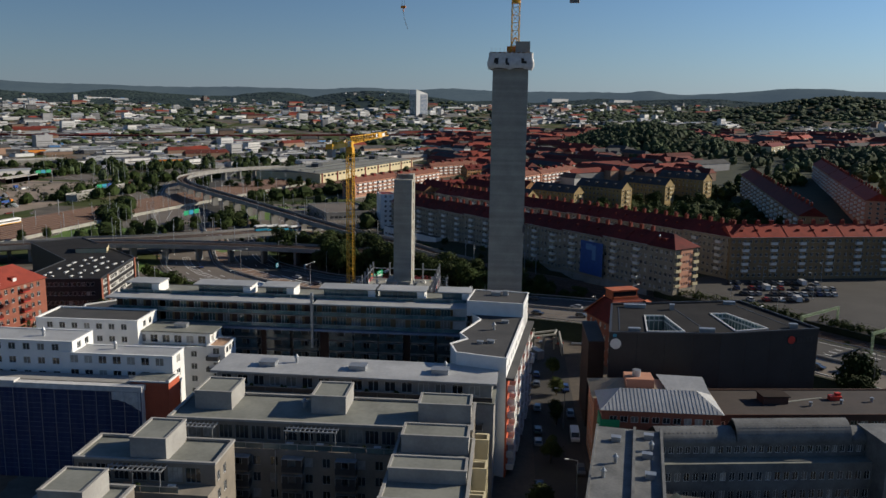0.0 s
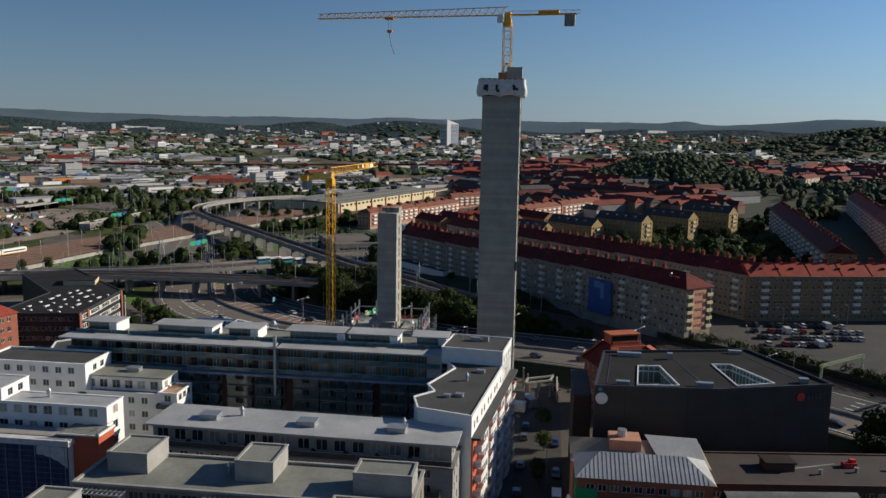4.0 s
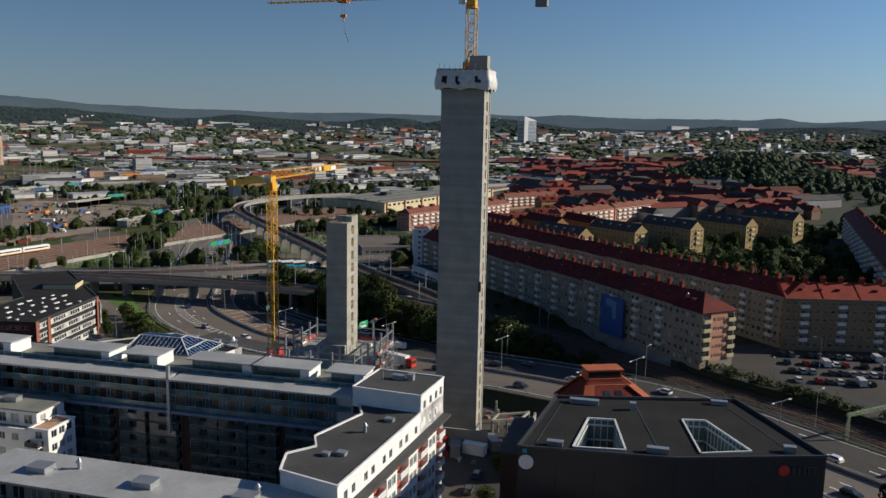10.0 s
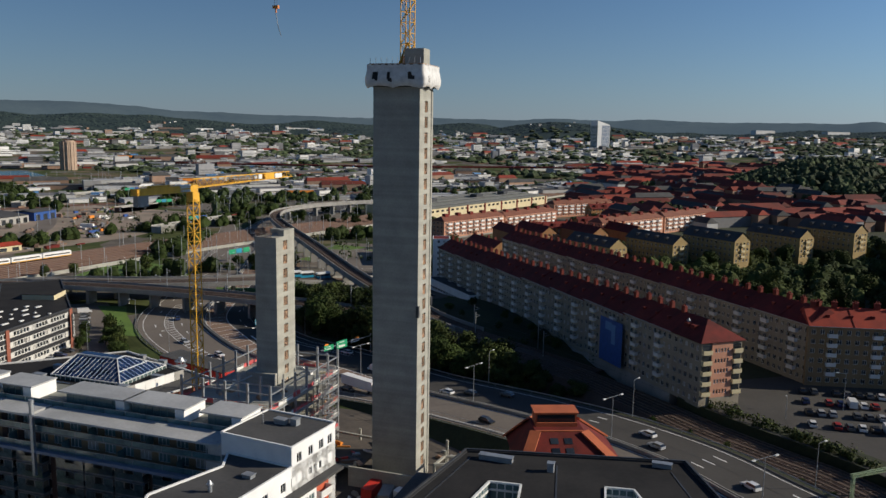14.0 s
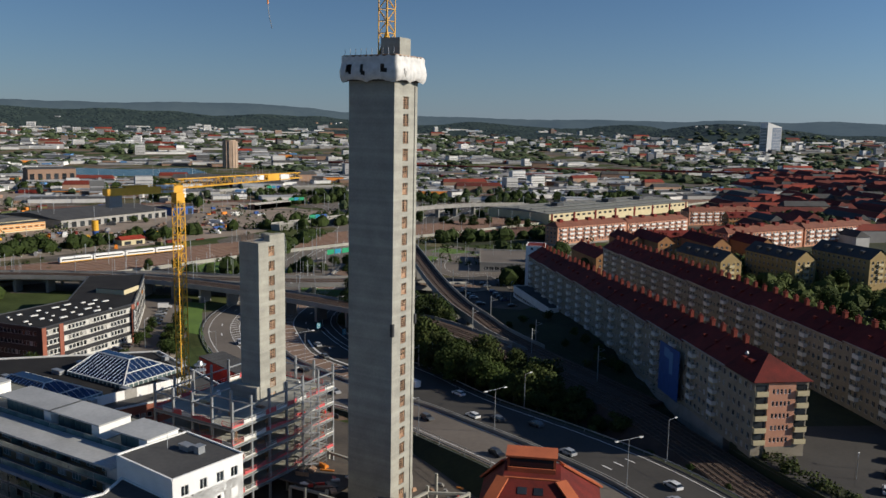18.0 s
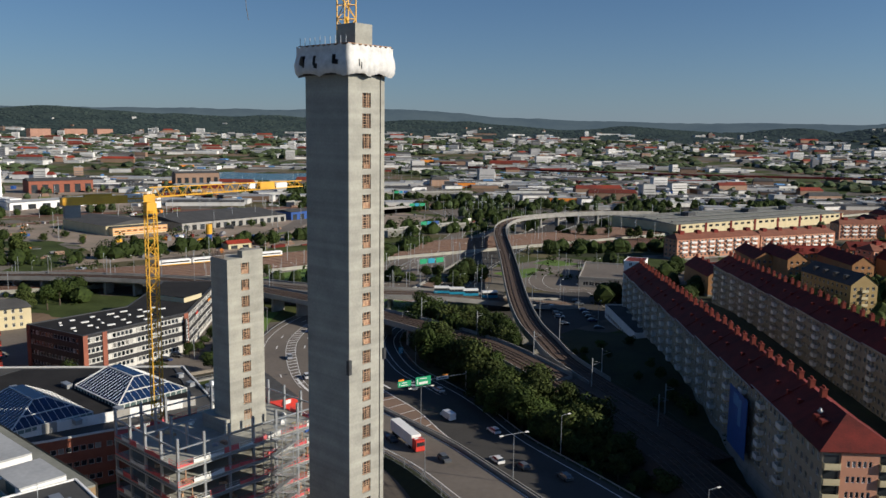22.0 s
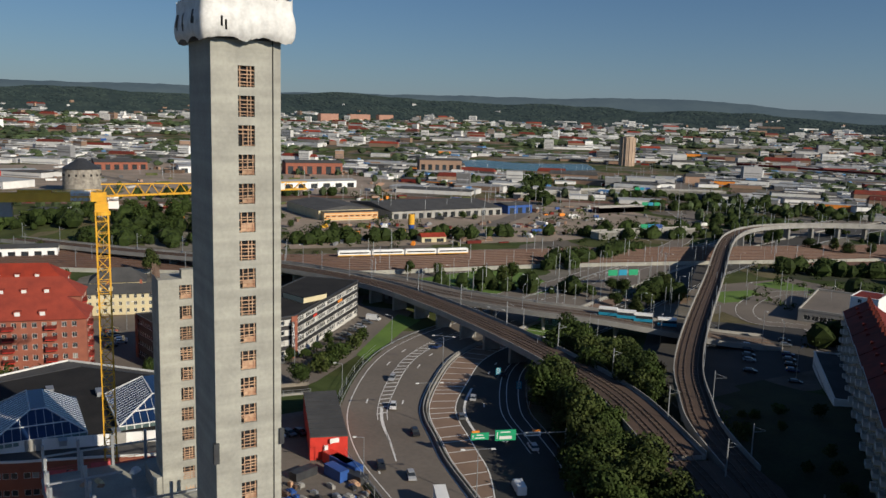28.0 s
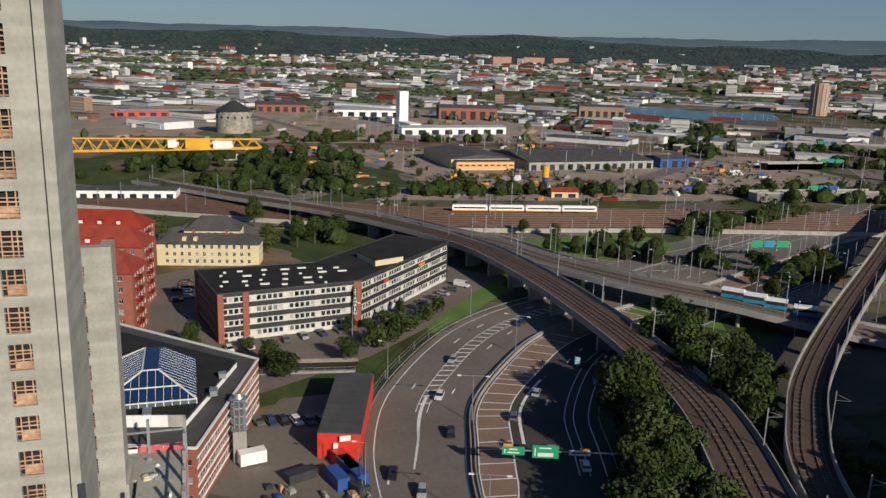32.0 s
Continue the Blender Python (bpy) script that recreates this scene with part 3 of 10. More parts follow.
# ---- ground, roads, rails ----
def build_ground():
    m = Mesh()
    def lines(lo, hi, fine_lo, fine_hi, step, coarse):
        a = list(np.arange(fine_lo, fine_hi + 0.1, step))
        lo_side, hi_side, d = [], [], coarse
        x = fine_lo
        while x > lo:
            x -= d
            lo_side.append(max(x, lo))
            d *= 1.13
        x, d = fine_hi, coarse
        while x < hi:
            x += d
            hi_side.append(min(x, hi))
            d *= 1.13
        return lo_side[::-1] + a + hi_side
    xs = lines(-4950, 4950, -320, 560, 10, 20)
    ys = lines(-4950, 4950, -240, 900, 10, 20)
    m.v = [(x, y, terrain(x, y) - 0.05) for y in ys for x in xs]
    k = len(xs)
    m.f = [(j * k + i, j * k + i + 1, (j + 1) * k + i + 1, (j + 1) * k + i) for j in range(len(ys) - 1) for i in range(k - 1)]
    g = solo("ground", m, M["plain"], "open ground of dry grass, gravel and bare earth", "ground", "structure", True)
    g.data.materials.append(M["thicket"])
    g.data.materials.append(M["mud"])
    for p in g.data.polygons:
        x, y = p.center.x, p.center.y
        row = (x - 58.2) * 0.785 + (y - 59.5) * 0.62          # distance in front of the housing row
        wob = 6 * noise.noise(Vector((x / 18, y / 18, 0)))
        # ground before the row: the darker material also carries the row's shade
        if -110 < x < 60 and 60 < y < 190 and row < 2 + wob and row > -75:
            p.material_index = 1
        elif (row > 0 and row < 90 and -20 < (x - 58.2) * -0.62 + (y - 59.5) * 0.785 < 260) or (-60 < x < 520 and 130 < y < 1000 and row > 0):
            p.material_index = 1
        elif -70 < x < 62 and -150 < y < 45:
            p.material_index = 2


build_ground()
HW = curve([(240, -170, 6), (160, -85, 6), (115, -40, 6), (86, -12, 5.8), (68.3, 4.5, 5.7), (57.3, 16.2, 5.5), (47, 24.5, 5.2), (33, 33.4, 4.7), (14, 42.5, 3.8), (-4.7, 50.5, 2.7), (-25, 59, 1.5), (-48, 68, 0.5), (-72, 76, 0.1), (-94, 84, 0), (-122, 103, 0), (-138, 121, 0), (-150, 145, 0), (-168, 185, 0), (-195, 240, 0), (-235, 330, 0), (-300, 520, 0), (-350, 800, 0)], 3.0)
HWZ = 0.03


def ramp01(x, a, b):
    return smooth01((x - a) / (b - a))


def strip(mesh, line, fa, fb, z, lo=-1e9, hi=1e9):
    """A strip whose two offsets follow the place along x."""
    pts = [(p, s) for p, s in zip(*line) if lo < p.x < hi]
    n = len(mesh.v)
    for p, s in pts:
        for f in (fa, fb):
            q = p + s * (f(p.x) if callable(f) else f)
            mesh.v.append((q.x, q.y, p.z + z))
    mesh.f += [(n + 2 * i, n + 2 * i + 1, n + 2 * i + 3, n + 2 * i + 2) for i in range(len(pts) - 1)]
    return mesh


def median(x):
    """Offset of the central barrier, which swings out before the bend."""
    return -4.3 * ramp01(x, -22, -66) * (1 - 0.45 * ramp01(x, -90, -125)) * (1 - ramp01(x, -135, -190))


def outer(x):
    return -15.5 - 11.1 * ramp01(x, -12, -78)


def inner(x):
    return 17.6 + 6.0 * ramp01(x, -16, -66)


def build_highway():
    # positive offsets lie on the side of the railway
    solo("road", strip(Mesh(), HW, lambda x: outer(x) - 0.6, lambda x: median(x) - 0.6, HWZ), M["asphalt_l"], "worn pale grey asphalt carriageway of a motorway", "road", "structure")
    solo("road_inner", strip(Mesh(), HW, lambda x: median(x) + 0.6, lambda x: inner(x) + 0.4, HWZ), M["asphalt"], "dark asphalt carriageway beside the railway", "road", "structure")
    solo("road_verge", strip(Mesh(), HW, lambda x: median(x) - 0.6, lambda x: median(x) + 0.6, HWZ - 0.01), M["dirt"], "dusty median under the barrier", "road", "structure")
    lo = lambda x: median(x) + 1.1
    wide = lambda x: median(x) + 1.15 + 7.0 * ramp01(x, -28, -62) + 1.2 * ramp01(x, -95, -120)
    solo("red_strip", strip(Mesh(), HW, lo, wide, HWZ + 0.012, -190, -28), M["redasph"], "red-brown hatched strip beside the barrier", "road", "structure")
    m = Mesh()
    line = lambda f, w, a=-1e9, b=1e9: strip(m, HW, lambda x: f(x) - w / 2, lambda x: f(x) + w / 2, HWZ + 0.02, a, b)
    line(lambda x: outer(x) + 1.4, 0.25)
    line(lambda x: median(x) - 1.5, 0.22)
    line(lambda x: inner(x) - 1.6, 0.25)
    line(lambda x: lo(x), 0.22, -190, -28)
    line(lambda x: wide(x) + 0.2, 0.3, -190, -28)
    line(lambda x: median(x) + 1.3, 0.22, -28)
    def stretch(lo_x, hi_x):
        return ([p for p in HW[0] if lo_x < p.x < hi_x], [s for p, s in zip(*HW) if lo_x < p.x < hi_x])
    for off, ln in ((-20.6, stretch(-400, -56)), (-10.6, stretch(-400, -30)), (-6.3, stretch(-30, 300)), (-10.2, stretch(-30, 300)), (4.9, stretch(-34, 300)), (8.5, stretch(-60, 300)), (12.1, stretch(-400, 300))):
        dashes(m, ln, off, 0.4, 3.0, 4.2, HWZ + 0.02)
    line(lambda x: -16.0, 0.35, -82, -62)
    strip(m, HW, lambda x: -16.0 - 0.5 * ramp01(x, -70, -86), -15.7, HWZ + 0.02, -96, -66)
    line(lambda x: -17.2, 0.2, -150, -86)
    line(lambda x: -14.6 + 0.8 * ramp01(x, -90, -110), 0.2, -150, -86)
    line(lambda x: wide(x) + 2.6, 0.7, -112, -72)
    line(lambda x: 16.6, 0.22, -150, -62)
    line(lambda x: 18.6, 0.22, -150, -62)
    # cross hatching of the gore and of the red strip
    last = {}
    for p, s in zip(*HW):
        for key, lo_x, hi_x, a, b in (("gore", -150, -88, lambda x: -17.0, lambda x: -14.7 + 0.8 * ramp01(x, -90, -110)), ("strip", -165, -40, lo, wide)):
            if lo_x < p.x < hi_x and (key not in last or (p - last[key]).length > (3.2 if key == "strip" else 1.4)):
                last[key] = p
                w = Vector((s.y, -s.x, 0))
                u, v = p + s * a(p.x), p + s * b(p.x) + w * (-1.2)
                h = 0.16 if key == "strip" else 0.3
                z = Vector((0, 0, HWZ + 0.022))
                m.quad(u - w * h + z, u + w * h + z, v + w * h + z, v - w * h + z)
    solo("lane_marking", m, M["paint"], "white painted lane lines, dashes and hatching", "road marking", "stuff")
    for d, nm in ((-0.5, "crash_barrier"), (0.35, "crash_barrier_inner")):
        b = Mesh()
        pts = [p + s * (median(p.x) + d) for p, s in zip(*HW)]
        ribbon(b, (pts, HW[1]), -0.14, 0.14, 0.85, 0.82)
        solo(nm, b, M["concrete_d"], "grey concrete crash barrier between carriageways", "barrier", "structure")
    r = Mesh()
    for f in (lambda x: inner(x) + 0.7, lambda x: outer(x) - 0.9):
        pts = [p + s * f(p.x) for p, s in zip(*HW)]
        ribbon(r, (pts, HW[1]), 0, 0.08, 0.75, 0.3)
        for q in pts[::2]:
            r.box(q.x - 0.06, q.y - 0.06, q.z, q.x + 0.06, q.y + 0.06, q.z + 0.7)
    solo("guard_rail", r, M["steel"], "galvanised guard rail along the motorway", "guard rail", "structure")


build_highway()


def track(m_sleep, m_rail, line, off, z):
    ribbon(m_rail, line, off - 0.8, off - 0.7, z + 0.25, 0.2)
    ribbon(m_rail, line, off + 0.7, off + 0.8, z + 0.25, 0.2)
    run = 0
    pts, side = line
    for i in range(1, len(pts)):
        c = pts[i] + side[i] * off
        w = (pts[i] - pts[i - 1]).normalized()
        mm = Matrix.Translation(c + Vector((0, 0, z))) @ Matrix(((side[i].x, w.x, 0), (side[i].y, w.y, 0), (0, 0, 1))).to_4x4()
        m_sleep.mbox(mm, 2.5, 0.35, 0.1)


RB = curve([(210, -122, 4.5), (150, -50, 4.3), (118, -8, 4.2), (91, 24, 4.1), (78, 34.8, 4), (61.5, 47.7, 4), (46, 62.5, 4), (22, 82.5, 4.3), (-5, 99, 5), (-31, 109.5, 6.6), (-65, 121.5, 7.8), (-100, 126.5, 8), (-135, 128, 8), (-172, 127, 8), (-214, 121, 8), (-255, 103, 8), (-300, 76, 7), (-350, 40, 5), (-420, -10, 3)], 2.2)
VIA = curve([(26, 94, 2.5), (5, 106, 3.2), (-15, 116, 4.5), (-38, 126, 7), (-52, 136, 8.5), (-73, 155, 9), (-108, 195, 9), (-170, 271, 9.2), (-237, 352, 9.3), (-268, 396, 9.3), (-284, 434, 9.3), (-285, 470, 9.3), (-276, 504, 9.3), (-260, 540, 9), (-238, 580, 8)], 2.2)
TRAM = curve([(-330, 70, 2), (-290, 98, 4.5), (-250, 116, 6), (-222, 132, 6.8), (-190, 143, 7), (-160, 160, 7), (-137, 179, 6.6), (-122, 195, 4.4), (-111, 211, 2), (-102, 228, 0.4)], 3.0)


def bank(line, wid, name, material, label):
    """An embankment with a flat top and sloping sides down to the ground."""
    m = Mesh()
    for p, s in zip(*line):
        w = wid(p.x)
        toe = w + 1.4 * max(0.3, p.z)
        for o, z in ((-toe, -0.3), (-w, p.z), (w, p.z), (toe, -0.3)):
            q = p + s * o
            m.v.append((q.x, q.y, z))
    for i in range(len(line[0]) - 1):
        for k in range(3):
            m.f.append((i * 4 + k, i * 4 + k + 1, i * 4 + k + 5, i * 4 + k + 4))
    m.f += [(0, 1, 2, 3), tuple(len(m.v) - 4 + k for k in (3, 2, 1, 0))]
    solo(name, m, material, label, "railway", "structure")


def build_road_bank():
    m = Mesh()
    line = [(p, s) for p, s in zip(*HW) if p.x > -62]
    for p, s in line:
        for o, z in ((outer(p.x) - 2 - 1.5 * p.z, -0.3), (outer(p.x) - 1.6, p.z - 0.02), (inner(p.x) + 1.6, p.z - 0.02), (inner(p.x) + 2 + 1.5 * p.z, -0.3)):
            q = p + s * o
            m.v.append((q.x, q.y, z))
    for i in range(len(line) - 1):
        for k in range(3):
            m.f.append((i * 4 + k, i * 4 + k + 1, i * 4 + k + 5, i * 4 + k + 4))
    solo("road_bank", m, M["thicket"], "weedy bank that carries the motorway", "bank", "structure")


build_road_bank()


def build_rails():
    sl, ra = Mesh(), Mesh()
    low = ([p for p in RB[0] if p.x > -31], [s for p, s in zip(*RB) if p.x > -31])
    wid = lambda x: 6.4
    bank(low, wid, "rail_bed", M["ballast_d"], "red-brown ballast bed of the railway")
    wide_part = ([p for p in RB[0] if p.x > 18], [s for p, s in zip(*RB) if p.x > 18])
    for off in (-5.3, 5.0):
        track(sl, ra, wide_part, off, 0.02)
    for off in (-1.9, 1.7):
        track(sl, ra, RB, off, 0.02)
    bank(([p for p in VIA[0] if p.x > -22], [s for p, s in zip(*VIA) if p.x > -22]), lambda x: 4.1, "viaduct_bank", M["ballast_d"], "sloping ballast bank below the viaduct")
    deck = Mesh()
    hi = ([p for p in RB[0] if p.x <= -31], [s for p, s in zip(*RB) if p.x <= -31])
    ribbon(deck, hi, -6.5, 6.5, 0.0, 1.1)
    br = thing("railway_bridge", label="long concrete railway bridge with ballast and two tracks", category="bridge", kind="structure")
    part("deck", deck, M["concrete_d"], br)
    part("ballast", ribbon(Mesh(), hi, -5.6, 5.6, 0.012), M["ballast_d"], br)
    for off in (-6.4, 6.2):
        part("parapet", ribbon(Mesh(), hi, off, off + 0.25, 0.9, 0.9), M["concrete_d"], br)
    pier = Mesh().box(-0.6, -3.2, 0, 0.6, 3.2, 6.8).data("pier", M["concrete_d"])
    for i in range(6, len(hi[0]), 7):
        if hi[0][i].z > 5:
            o = part("pier", pier, None, br)
            a = math.atan2(hi[1][i].y, hi[1][i].x)
            o.matrix_local = Matrix.Translation((hi[0][i].x, hi[0][i].y, hi[0][i].z - 7.9)) @ Matrix.Rotation(a - math.pi / 2, 4, "Z")
    vi = thing("railway_viaduct", label="curved concrete railway viaduct with high side walls", category="viaduct", kind="structure")
    vh = ([p for p in VIA[0] if p.x < -20], [s for p, s in zip(*VIA) if p.x < -20])
    part("deck", ribbon(Mesh(), vh, -4.2, 4.2, 0.0, 1.3), M["concrete_d"], vi)
    part("ballast", ribbon(Mesh(), vh, -3.9, 3.9, 0.012), M["ballast_d"], vi)
    for off in (-4.2, 3.9):
        part("side_wall", ribbon(Mesh(), vh, off, off + 0.3, 1.3, 1.3), M["concrete_d"], vi)
    for off in (-1.9, 1.9):
        track(sl, ra, VIA, off, 0.02)
    pier2 = Mesh().box(-0.8, -2.2, -8, 0.8, 2.2, 0).data("pier", M["concrete_d"])
    for i in range(10, len(vh[0]), 9):
        if vh[0][i].z > 5:
            o = part("pier", pier2, None, vi)
            a = math.atan2(vh[1][i].y, vh[1][i].x)
            o.matrix_local = Matrix.Translation((vh[0][i].x, vh[0][i].y, vh[0][i].z - 1.3)) @ Matrix.Rotation(a - math.pi / 2, 4, "Z")
    tb = thing("tram_bridge", label="grey concrete road and tram bridge on pillars", category="bridge", kind="structure")
    part("deck", ribbon(Mesh(), TRAM, -9, 9, 0.0, 1.0), M["concrete_d"], tb)
    part("roadway", ribbon(Mesh(), TRAM, -8.3, 8.3, 0.012), M["asphalt_l"], tb)
    for off in (-9, 8.7):
        part("parapet", ribbon(Mesh(), TRAM, off, off + 0.3, 0.9, 0.9), M["concrete_d"], tb)
    for i in range(8, len(TRAM[0]), 8):
        if TRAM[0][i].z > 4:
            for k in (-5, 5):
                p = TRAM[0][i] + TRAM[1][i] * k
                part("pillar", Mesh().cyl(p.x, p.y, 0, p.z - 0.9, 0.7, k=10), M["concrete_d"], tb)
    for off in (-2.4, 1.6):
        track(sl, ra, TRAM, off, 0.02)
    main = curve([(-430, -120, 2), (-340, 40, 2), (-300, 130, 2), (-280, 240, 2), (-255, 340, 2), (-220, 470, 2), (-190, 600, 2), (-150, 800, 2), (-60, 1200, 2)], 4.0)
    for o in (-24.6, 24.0):
        solo("line_wall", ribbon(Mesh(), main, o, o + 0.6, 0.0, 3.1), M["concrete"], "pale concrete wall along the main line", "wall", "structure")
    solo("main_line_bed", ribbon(Mesh(), main, -24, 24, 0.0, 2.0), M["ballast"], "broad rust-brown ballast bed of the main line", "railway", "structure")
    for off in (-19, -14, -9, -4, 1, 6, 11, 16, 20):
        ribbon(ra, main, off - 0.8, off - 0.6, 0.28, 0.24)
        ribbon(ra, main, off + 0.6, off + 0.8, 0.28, 0.24)
    solo("sleepers", sl, M["sleeper"], "rows of brown sleepers on the tracks, coloured as in shade", "sleepers", "stuff")
    solo("rails", ra, M["rail"], "rusty steel rails", "rails", "stuff")


build_rails()


def patch(name, poly, material, z, label, category="ground"):
    m = Mesh()
    m.quad(*[(x, y, z) for x, y in poly])
    return solo(name, m, M[material], label, category, "structure")


patch("street", [(2.5, -190), (13.5, -190), (13.8, -40), (14, 6), (4, 8), (2.5, -40)], "asphalt", 0.02, "shaded asphalt street between blocks", "street")
patch("parking_lot", [(-150, 215), (-98, 158), (-40, 150), (-30, 172), (-84, 236), (-110, 262)], "asphalt", 0.02, "large asphalt car park below the viaduct", "car park")
patch("site_yard", [(-70, -12), (-26, -14), (6, -14), (16, 8), (8, 26), (-30, 34), (-64, 36)], "mud", 0.015, "bare earth of the building site", "building site")
patch("office_yard", [(-205, -30), (-118, -30), (-112, 32), (-130, 62), (-168, 104), (-196, 128), (-232, 96), (-232, 20)], "asphalt_l", 0.016, "grey asphalt yard round the office", "yard")
patch("works_yard", [(-108, 36), (-70, 16), (-56, 44), (-108, 62)], "asphalt_l", 0.018, "asphalt works yard beside the motorway", "yard")
patch("lawn_strip", [(-141, 84), (-146.5, 87.5), (-163, 103.5), (-172, 112), (-182, 124), (-194, 120), (-168, 98), (-150, 83)], "grass", 0.05, "bright green lawn strip beside the motorway", "lawn")
patch("lawn_far", [(-252, 150), (-262, 200), (-246, 222), (-208, 210), (-196, 186), (-226, 150)], "grass", 0.05, "mown grass inside the interchange", "lawn")
patch("lawn_mid", [(-150, 150), (-172, 176), (-152, 182), (-128, 172)], "grass", 0.05, "mown grass between ramps", "lawn")
solo("retaining_bank", Mesh().prism([(53, 66.5), (66.4, 53.4), (83, 40.5), (96, 29.5), (124, -3), (156, -43), (200, 60), (150, 118), (88, 104), (60, 84)], -0.2, 6.0), M["asphalt"], "asphalt forecourt above the railway wall", "bank", "structure")
part("retaining_wall", ribbon(Mesh(), curve([(52.6, 66.3, 6.4), (66.2, 53.1, 6.4), (82.8, 40.2, 6.4), (95.8, 29.2, 6.4), (123.8, -3.3, 6.4)], 4), -0.2, 0.2, 0, 6.4), M["thicket"])["kind"] = "structure"
patch("grass_strip", [(72, 51), (84, 41.6), (97, 30.6), (101, 36), (88, 47), (77, 54)], "thicket", 6.03, "weedy strip above the railway wall", "verge")
patch("car_park", [(80, 56), (98, 41), (124, 10), (150, 80), (140, 98), (92, 90), (78, 88)], "asphalt", 6.02, "asphalt car park beside the housing row", "car park")
patch("freight_yard", [(-600, 60), (-360, 100), (-330, 300), (-345, 460), (-560, 480)], "dirt", 0.04, "bare earth freight yard", "yard")
patch("wide_yard", [(-1000, -300), (-640, -260), (-620, 330), (-700, 420), (-1100, 300)], "dirt", 0.045, "wide bare industrial yard", "yard")
for k, (pts, w, c) in enumerate((([(-380, 250), (-430, 330), (-520, 420), (-640, 500), (-800, 560), (-1100, 640)], 14, "asphalt_l"), ([(-330, 420), (-420, 520), (-560, 640), (-700, 800), (-800, 1100)], 16, "asphalt_l"), ([(-620, 330), (-500, 420), (-380, 470), (-250, 560), (-120, 760)], 9, "asphalt_l"),
                                 ([(-1000, 60), (-700, 130), (-520, 120), (-420, 150)], 9, "asphalt_l"), ([(-640, -60), (-600, 100), (-560, 240), (-500, 380)], 12, "ballast"), ([(-680, -60), (-650, 140), (-600, 300), (-520, 480), (-380, 700), (-200, 1000)], 18, "ballast"), ([(-150, 640), (-40, 900), (60, 1200)], 20, "ballast"), ([(-90, 620), (30, 900), (140, 1200)], 9, "asphalt_l"))):
    solo("plain_track" if c == "ballast" else "plain_road", ribbon(Mesh(), curve(pts, 12), -w / 2, w / 2, 0.10 + 0.012 * k), M[c], "rust-brown siding across the plain" if c == "ballast" else "pale asphalt road across the plain", "railway" if c == "ballast" else "road", "structure")
patch("tree_row_ground", [(-205, 352), (-182, 345), (-118, 440), (-70, 560), (-90, 560), (-150, 450)], "thicket", 0.05, "rough ground under a row of trees", "verge")
YARD = curve([(-226, 408), (-186, 440), (-152, 500), (-116, 610), (-76, 720), (-20, 900), (60, 1200)], 12)
solo("rail_yard", ribbon(Mesh(), YARD, -24, 24, 0.21), M["ballast"], "rust-brown ballast of the railway yard", "railway", "structure")
rails_ = Mesh()
for o in range(9):
    for g in (-0.75, 0.75):
        ribbon(rails_, YARD, -20 + o * 5 + g - 0.09, -20 + o * 5 + g + 0.09, 0.22, 0.36)
solo("yard_rails", rails_, M["steel_d"], "parallel rails of the railway yard", "rails", "stuff")
patch("station_square", [(-190, 262), (-128, 246), (-84, 300), (-96, 350), (-185, 345)], "asphalt_l", 0.03, "asphalt square with kerbed lawns", "square")
patch("square_lawn", [(-178, 268), (-158, 264), (-152, 290), (-172, 300)], "grass", 0.055, "small lawn on the square", "lawn")
patch("square_lawn", [(-182, 312), (-150, 318), (-148, 330), (-184, 334)], "grass", 0.055, "small lawn on the square", "lawn")
patch("lake", [(-1130, 610), (-990, 610), (-880, 680), (-890, 800), (-1010, 880), (-1140, 930), (-1240, 830), (-1190, 700)], "lakewater", 0.06, "still blue-green lake", "lake")


# ---- distance ----
def build_hills():
    m = Mesh()
    rings = [2510 + 65 * j for j in range(24)] + [4100, 4250, 4500, 4900]
    k = 1300
    for r in rings:
        for i in range(k):
            a = 2 * math.pi * i / k
            x, y = r * math.cos(a), r * math.sin(a)
            m.v.append((x, y, hill_height(x, y) + 5 * noise.noise(Vector((x / 38, y / 38, 2.2))) * smooth01((r - 2560) / 300)))
    for j in range(len(rings) - 1):
        for i in range(k):
            m.f.append((j * k + i, j * k + (i + 1) % k, (j + 1) * k + (i + 1) % k, (j + 1) * k + i))
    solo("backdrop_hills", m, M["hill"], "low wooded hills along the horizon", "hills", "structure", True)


def build_ridge():
    m = Mesh()
    k = 900
    rings = ((4150, 0.45), (4300, 0.8), (4420, 1.0), (4600, 0.8))
    for r, f in rings:
        for i in range(k):
            deg = 360.0 * i / k
            a = radians(deg)
            z = 78 + (ridge_height(deg) - 78) * 4420 / 4000
            m.v.append((r * math.cos(a), r * math.sin(a), z * f + (3 * noise.noise(Vector((i * 0.9, r, 0.5))) if f == 1.0 else 0)))
    for j in range(len(rings) - 1):
        for i in range(k):
            m.f.append((j * k + i, j * k + (i + 1) % k, (j + 1) * k + (i + 1) % k, (j + 1) * k + i))
    solo("backdrop_ridge", m, M["farhill"], "far wooded ridge on the horizon, blue from its haze glow", "hills", "structure", True)


build_ridge()
build_hills()


